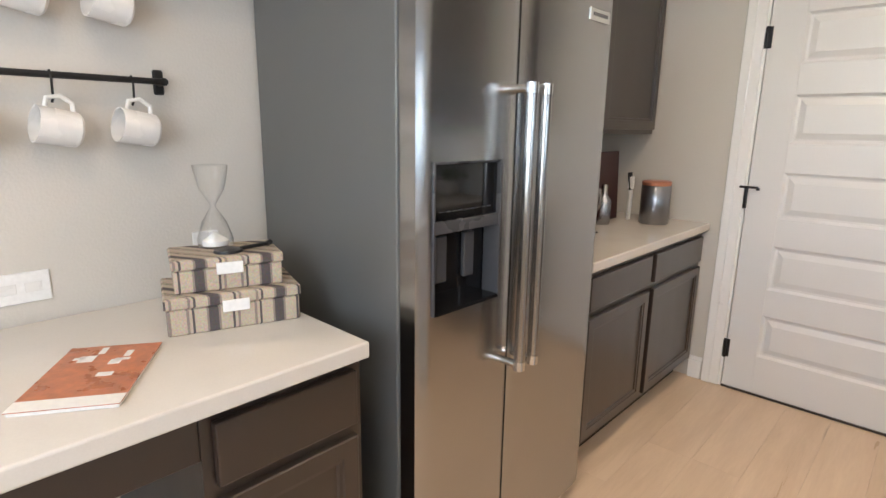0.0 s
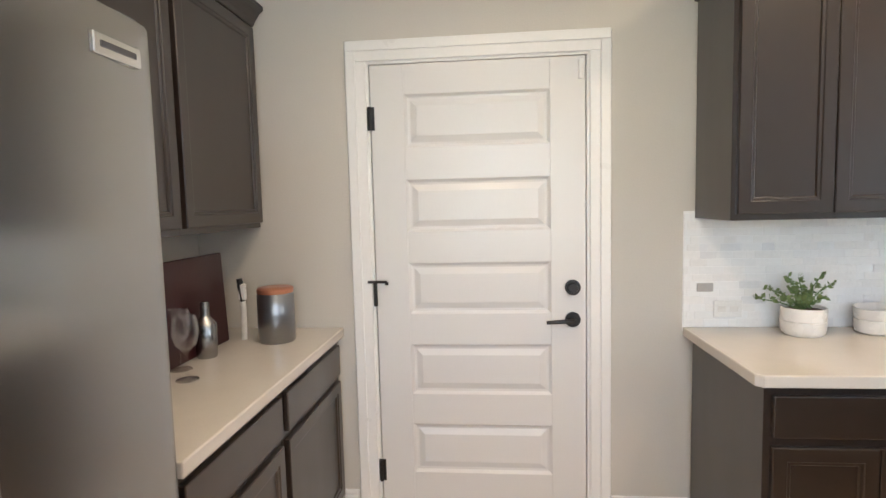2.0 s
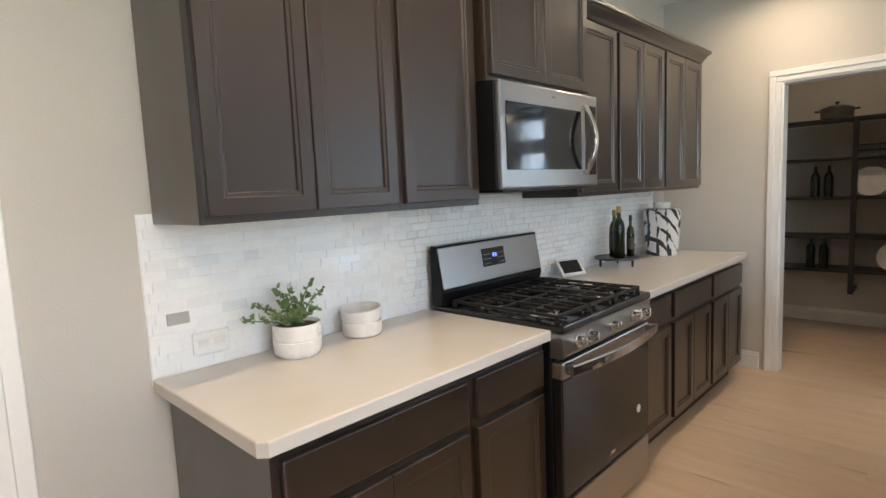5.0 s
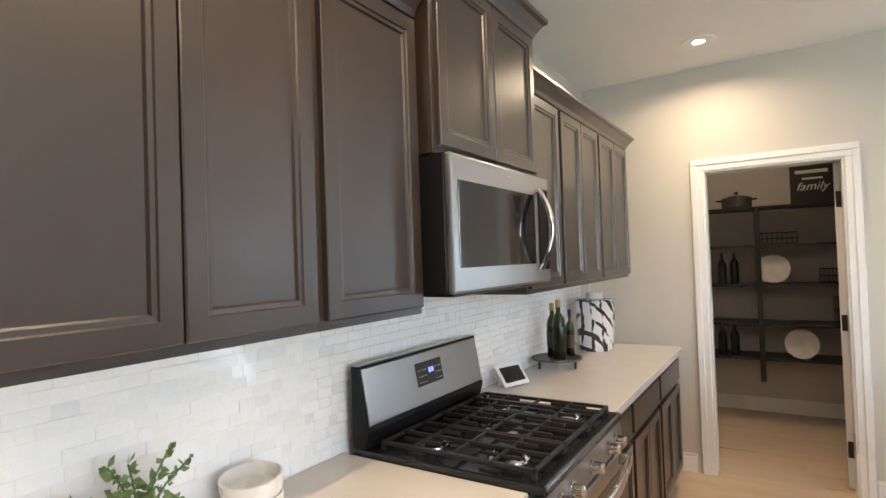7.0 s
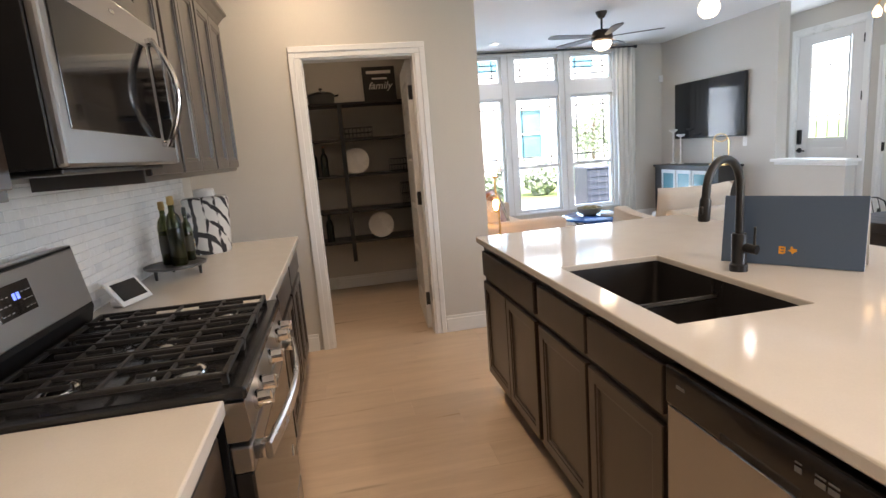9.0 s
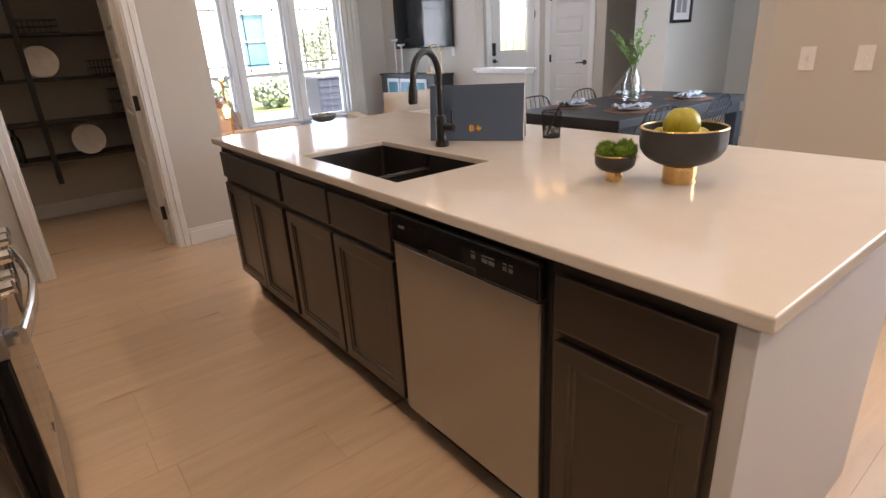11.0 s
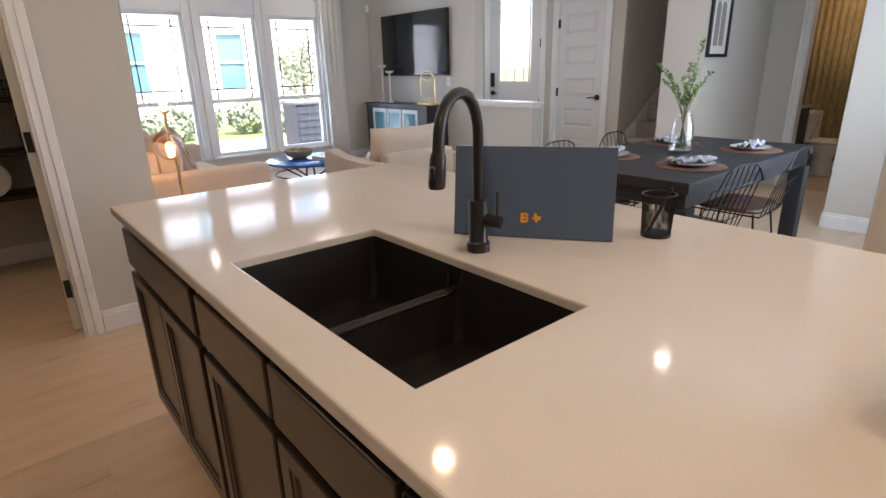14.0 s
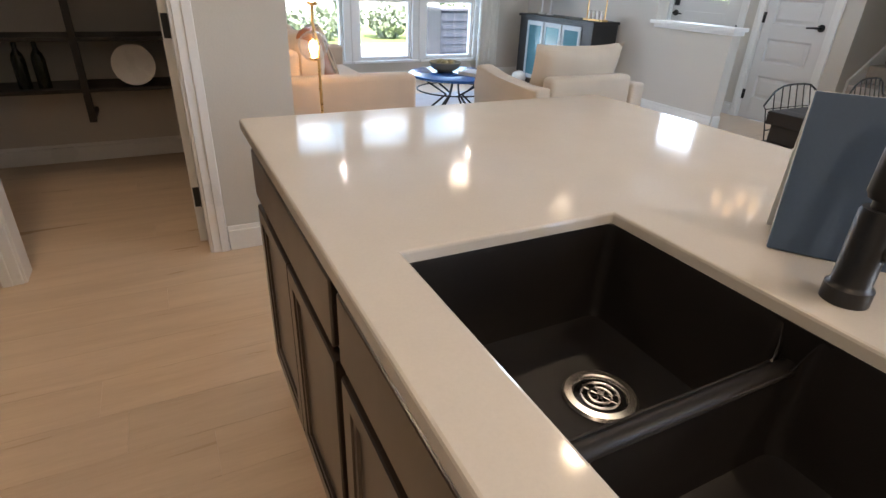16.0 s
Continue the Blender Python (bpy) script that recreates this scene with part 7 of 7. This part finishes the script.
def shrub(x, y, r, h, seed):
    bm = bmesh.new()
    rnd = random.Random(seed)
    for q in range(420):
        d = Vector((rnd.gauss(0, 1), rnd.gauss(0, 1), rnd.gauss(0, 1))).normalized()
        p = Vector((d.x * r, d.y * r, h * 0.5 + d.z * h * 0.5)) * rnd.uniform(0.65, 1.05)
        u = Vector((rnd.uniform(-1, 1), rnd.uniform(-1, 1), rnd.uniform(-1, 1))).normalized()
        v = u.orthogonal().normalized()
        s = rnd.uniform(0.05, 0.10)
        bm.faces.new([bm.verts.new(w) for w in (p - u * s, p + v * s * 0.6, p + u * s, p - v * s * 0.6)])
    tube(bm, [(0, 0, 0), (0, 0, h * 0.5)], 0.03, 6)
    return tagged(made("shrub", bm, SHRUBL, None, False, pose(x, y, -0.15)), "low leafy green garden shrub", "shrub", "garden shrubs")


for i in range(13):
    shrub(15.9 + 0.4 * math.sin(i * 2.1), -9.5 + i * 0.95, 0.55 + 0.12 * math.sin(i * 1.3), 0.85 + 0.15 * math.cos(i * 1.7), 40 + i)

tree = thing("tree", "young leafy green tree on the lawn", "tree", pose(18.0, -9.4, -0.15) @ Matrix.Diagonal((0.78, 0.78, 0.78, 1)))
bm = bmesh.new()
tube(bm, [(0, 0, 0), (0.03, 0.02, 0.8), (0.0, 0.05, 1.6), (0.05, 0.0, 2.6)], [0.09, 0.075, 0.06, 0.03], 9)
rnd = random.Random(77)
tips = []
for i in range(11):
    a = i * 2.4
    z = 1.1 + 0.13 * i
    tip = (math.cos(a) * rnd.uniform(0.7, 1.15), math.sin(a) * rnd.uniform(0.7, 1.15), z + rnd.uniform(0.4, 1.0))
    tube(bm, [(0.02, 0.02, z), (tip[0] * 0.5, tip[1] * 0.5, z + (tip[2] - z) * 0.6), tip], [0.03, 0.02, 0.008], 6)
    tips.append(tip)
made("trunk", bm, BARK, tree, True)
bm = bmesh.new()
for tip in tips:
    for q in range(190):
        p = Vector(tip) * rnd.uniform(0.75, 1.05) + Vector((rnd.gauss(0, 0.22), rnd.gauss(0, 0.22), rnd.gauss(0, 0.2)))
        u = Vector((rnd.uniform(-1, 1), rnd.uniform(-1, 1), rnd.uniform(-1, 1))).normalized()
        v = u.orthogonal().normalized()
        s = rnd.uniform(0.04, 0.075)
        bm.faces.new([bm.verts.new(w) for w in (p - u * s, p + v * s * 0.6, p + u * s, p - v * s * 0.6)])
tagged(made("leaves", bm, SHRUBL, tree), kind="stuff")

pl = thing("outdoor_unit", "grey slatted outdoor utility box on the path", "utility box", pose(12.0, -6.35, -0.12))
boxes("casing", [((-0.3, -0.32, 0.0), (0.3, 0.32, 0.85))], surface("grey_metal_box", (0.05, 0.06, 0.075), 0.5, 0.3), pl, 0.01)
for z in (0.2, 0.35, 0.5, 0.65, 0.8):
    boxes("slat", [((-0.312, -0.29, z * 0.85), (-0.30, 0.29, z * 0.85 + 0.06))], surface("grey_slat", (0.06, 0.07, 0.09), 0.5, 0.3), pl)
boxes("lid", [((-0.33, -0.35, 0.85), (0.33, 0.35, 0.89))], surface("grey_lid_metal", (0.12, 0.13, 0.15), 0.5, 0.3), pl, 0.005)

# ---- backsplash tiles ----
back = setting(boxes("backsplash", [((1.314, -0.006, CTW - 0.02), (4.93, -0.0005, UZ + 0.03))], GROUT), "white and pale grey interlocking mosaic backsplash", "backsplash")
rnd = random.Random(11)
shared = {}


def tile_mesh(w, h, d, k):
    key = (w, h, d, k)
    if key not in shared:
        bm = bmesh.new()
        c = 0.0016
        lo = [bm.verts.new((x, 0, z)) for x, z in ((0, 0), (w, 0), (w, h), (0, h))]
        mi = [bm.verts.new((x, -d + 0.0005, z)) for x, z in ((0, 0), (w, 0), (w, h), (0, h))]
        hi = [bm.verts.new((x, -d, z)) for x, z in ((c, c), (w - c, c), (w - c, h - c), (c, h - c))]
        for a, b in ((lo, mi), (mi, hi)):
            for i in range(4):
                bm.faces.new((a[i], a[(i + 1) % 4], b[(i + 1) % 4], b[i]))
        bm.faces.new(hi)
        bmesh.ops.recalc_face_normals(bm, faces=bm.faces)
        me = bpy.data.meshes.new("tile")
        bm.to_mesh(me)
        bm.free()
        me.materials.append(TILES[k])
        shared[key] = me
    return shared[key]


far = [bmesh.new() for _ in TILES]
RH, NT = 0.0318, 0
for row in range(15):
    z = CTW + 0.002 + row * RH
    x = 1.316 + (row % 3) * 0.012
    if x > 1.32:
        w0 = x - 1.316 - 0.0015
        t = new("tile", tile_mesh(round(w0, 4), RH - 0.0002, 0.0035, 0))
        t.parent, t.location = back, (1.316, -0.006, z)
        NT += 1
    while x < 4.925:
        w = min(rnd.choice((0.034, 0.05, 0.066, 0.082, 0.10)), 4.927 - x)
        k = rnd.choices((0, 1, 2), (0.52, 0.38, 0.10))[0]
        d = rnd.choice((0.003, 0.0034, 0.0039))
        if w > 0.012:
            wt = round(w - 0.0002, 4)
            if x < 2.3 and NT < 290:
                t = new("tile", tile_mesh(wt, RH - 0.0002, d, k))
                t.parent, t.location = back, (x, -0.006, z)
                t.rotation_euler = (radians(rnd.uniform(-1.6, 1.6)), 0, radians(rnd.uniform(-0.9, 0.9)))
                NT += 1
            else:
                bmf = far[k]
                h = RH - 0.0002
                lo = [bmf.verts.new((x + a, -0.006, z + b)) for a, b in ((0, 0), (wt, 0), (wt, h), (0, h))]
                hi = [bmf.verts.new((x + a, -0.006 - d + rnd.uniform(-0.0004, 0.0004), z + b)) for a, b in ((0.0016, 0.0016), (wt - 0.0016, 0.0016), (wt - 0.0016, h - 0.0016), (0.0016, h - 0.0016))]
                for i in range(4):
                    bmf.faces.new((lo[i], lo[(i + 1) % 4], hi[(i + 1) % 4], hi[i]))
                bmf.faces.new(hi)
        x += w
for bmf, mat in zip(far, TILES):
    tagged(made("tiles", bmf, mat, back), kind="stuff")

accent = boxes("tile", [((0, -0.007, 0), (0.066, 0, 0.036))], surface("tile_taupe", (0.46, 0.44, 0.42), 0.12, 0, 0.06, 14, 80, 0.01), back, 0.0015)
accent.location = (1.369, -0.006, 1.036)
tagged(accent, "taupe grey tile among the white ones")

# ---- floor planks ----
floor = bpy.data.objects["floor"]
rnd = random.Random(4)
PW = 0.19
x, col = -0.82, 0
while x < 9.4:
    w = min(PW, 9.4 - x)
    y_end = -8.0 if x > 2.25 else -4.1
    y = 0.0 + rnd.uniform(0.2, 1.5)
    while y > y_end:
        L = rnd.choice((1.5, 1.8, 2.1, 2.4))
        a, b = max(y - L, y_end), min(y, 0.0)
        if b - a > 0.02:
            bm = bmesh.new()
            c = 0.0003
            hx, hy = (w - 0.0002) / 2, (b - a - 0.0002) / 2
            lo = [bm.verts.new((sx * hx, sy * hy, 0)) for sx, sy in ((-1, -1), (1, -1), (1, 1), (-1, 1))]
            hi = [bm.verts.new((sx * (hx - c), sy * (hy - c), 0.008)) for sx, sy in ((-1, -1), (1, -1), (1, 1), (-1, 1))]
            for i in range(4):
                bm.faces.new((lo[i], lo[(i + 1) % 4], hi[(i + 1) % 4], hi[i]))
            bm.faces.new(hi)
            p = made("plank", bm, PLANK, floor)
            p.location = (x + w / 2, (a + b) / 2, -0.008)
        y -= L
    x += w
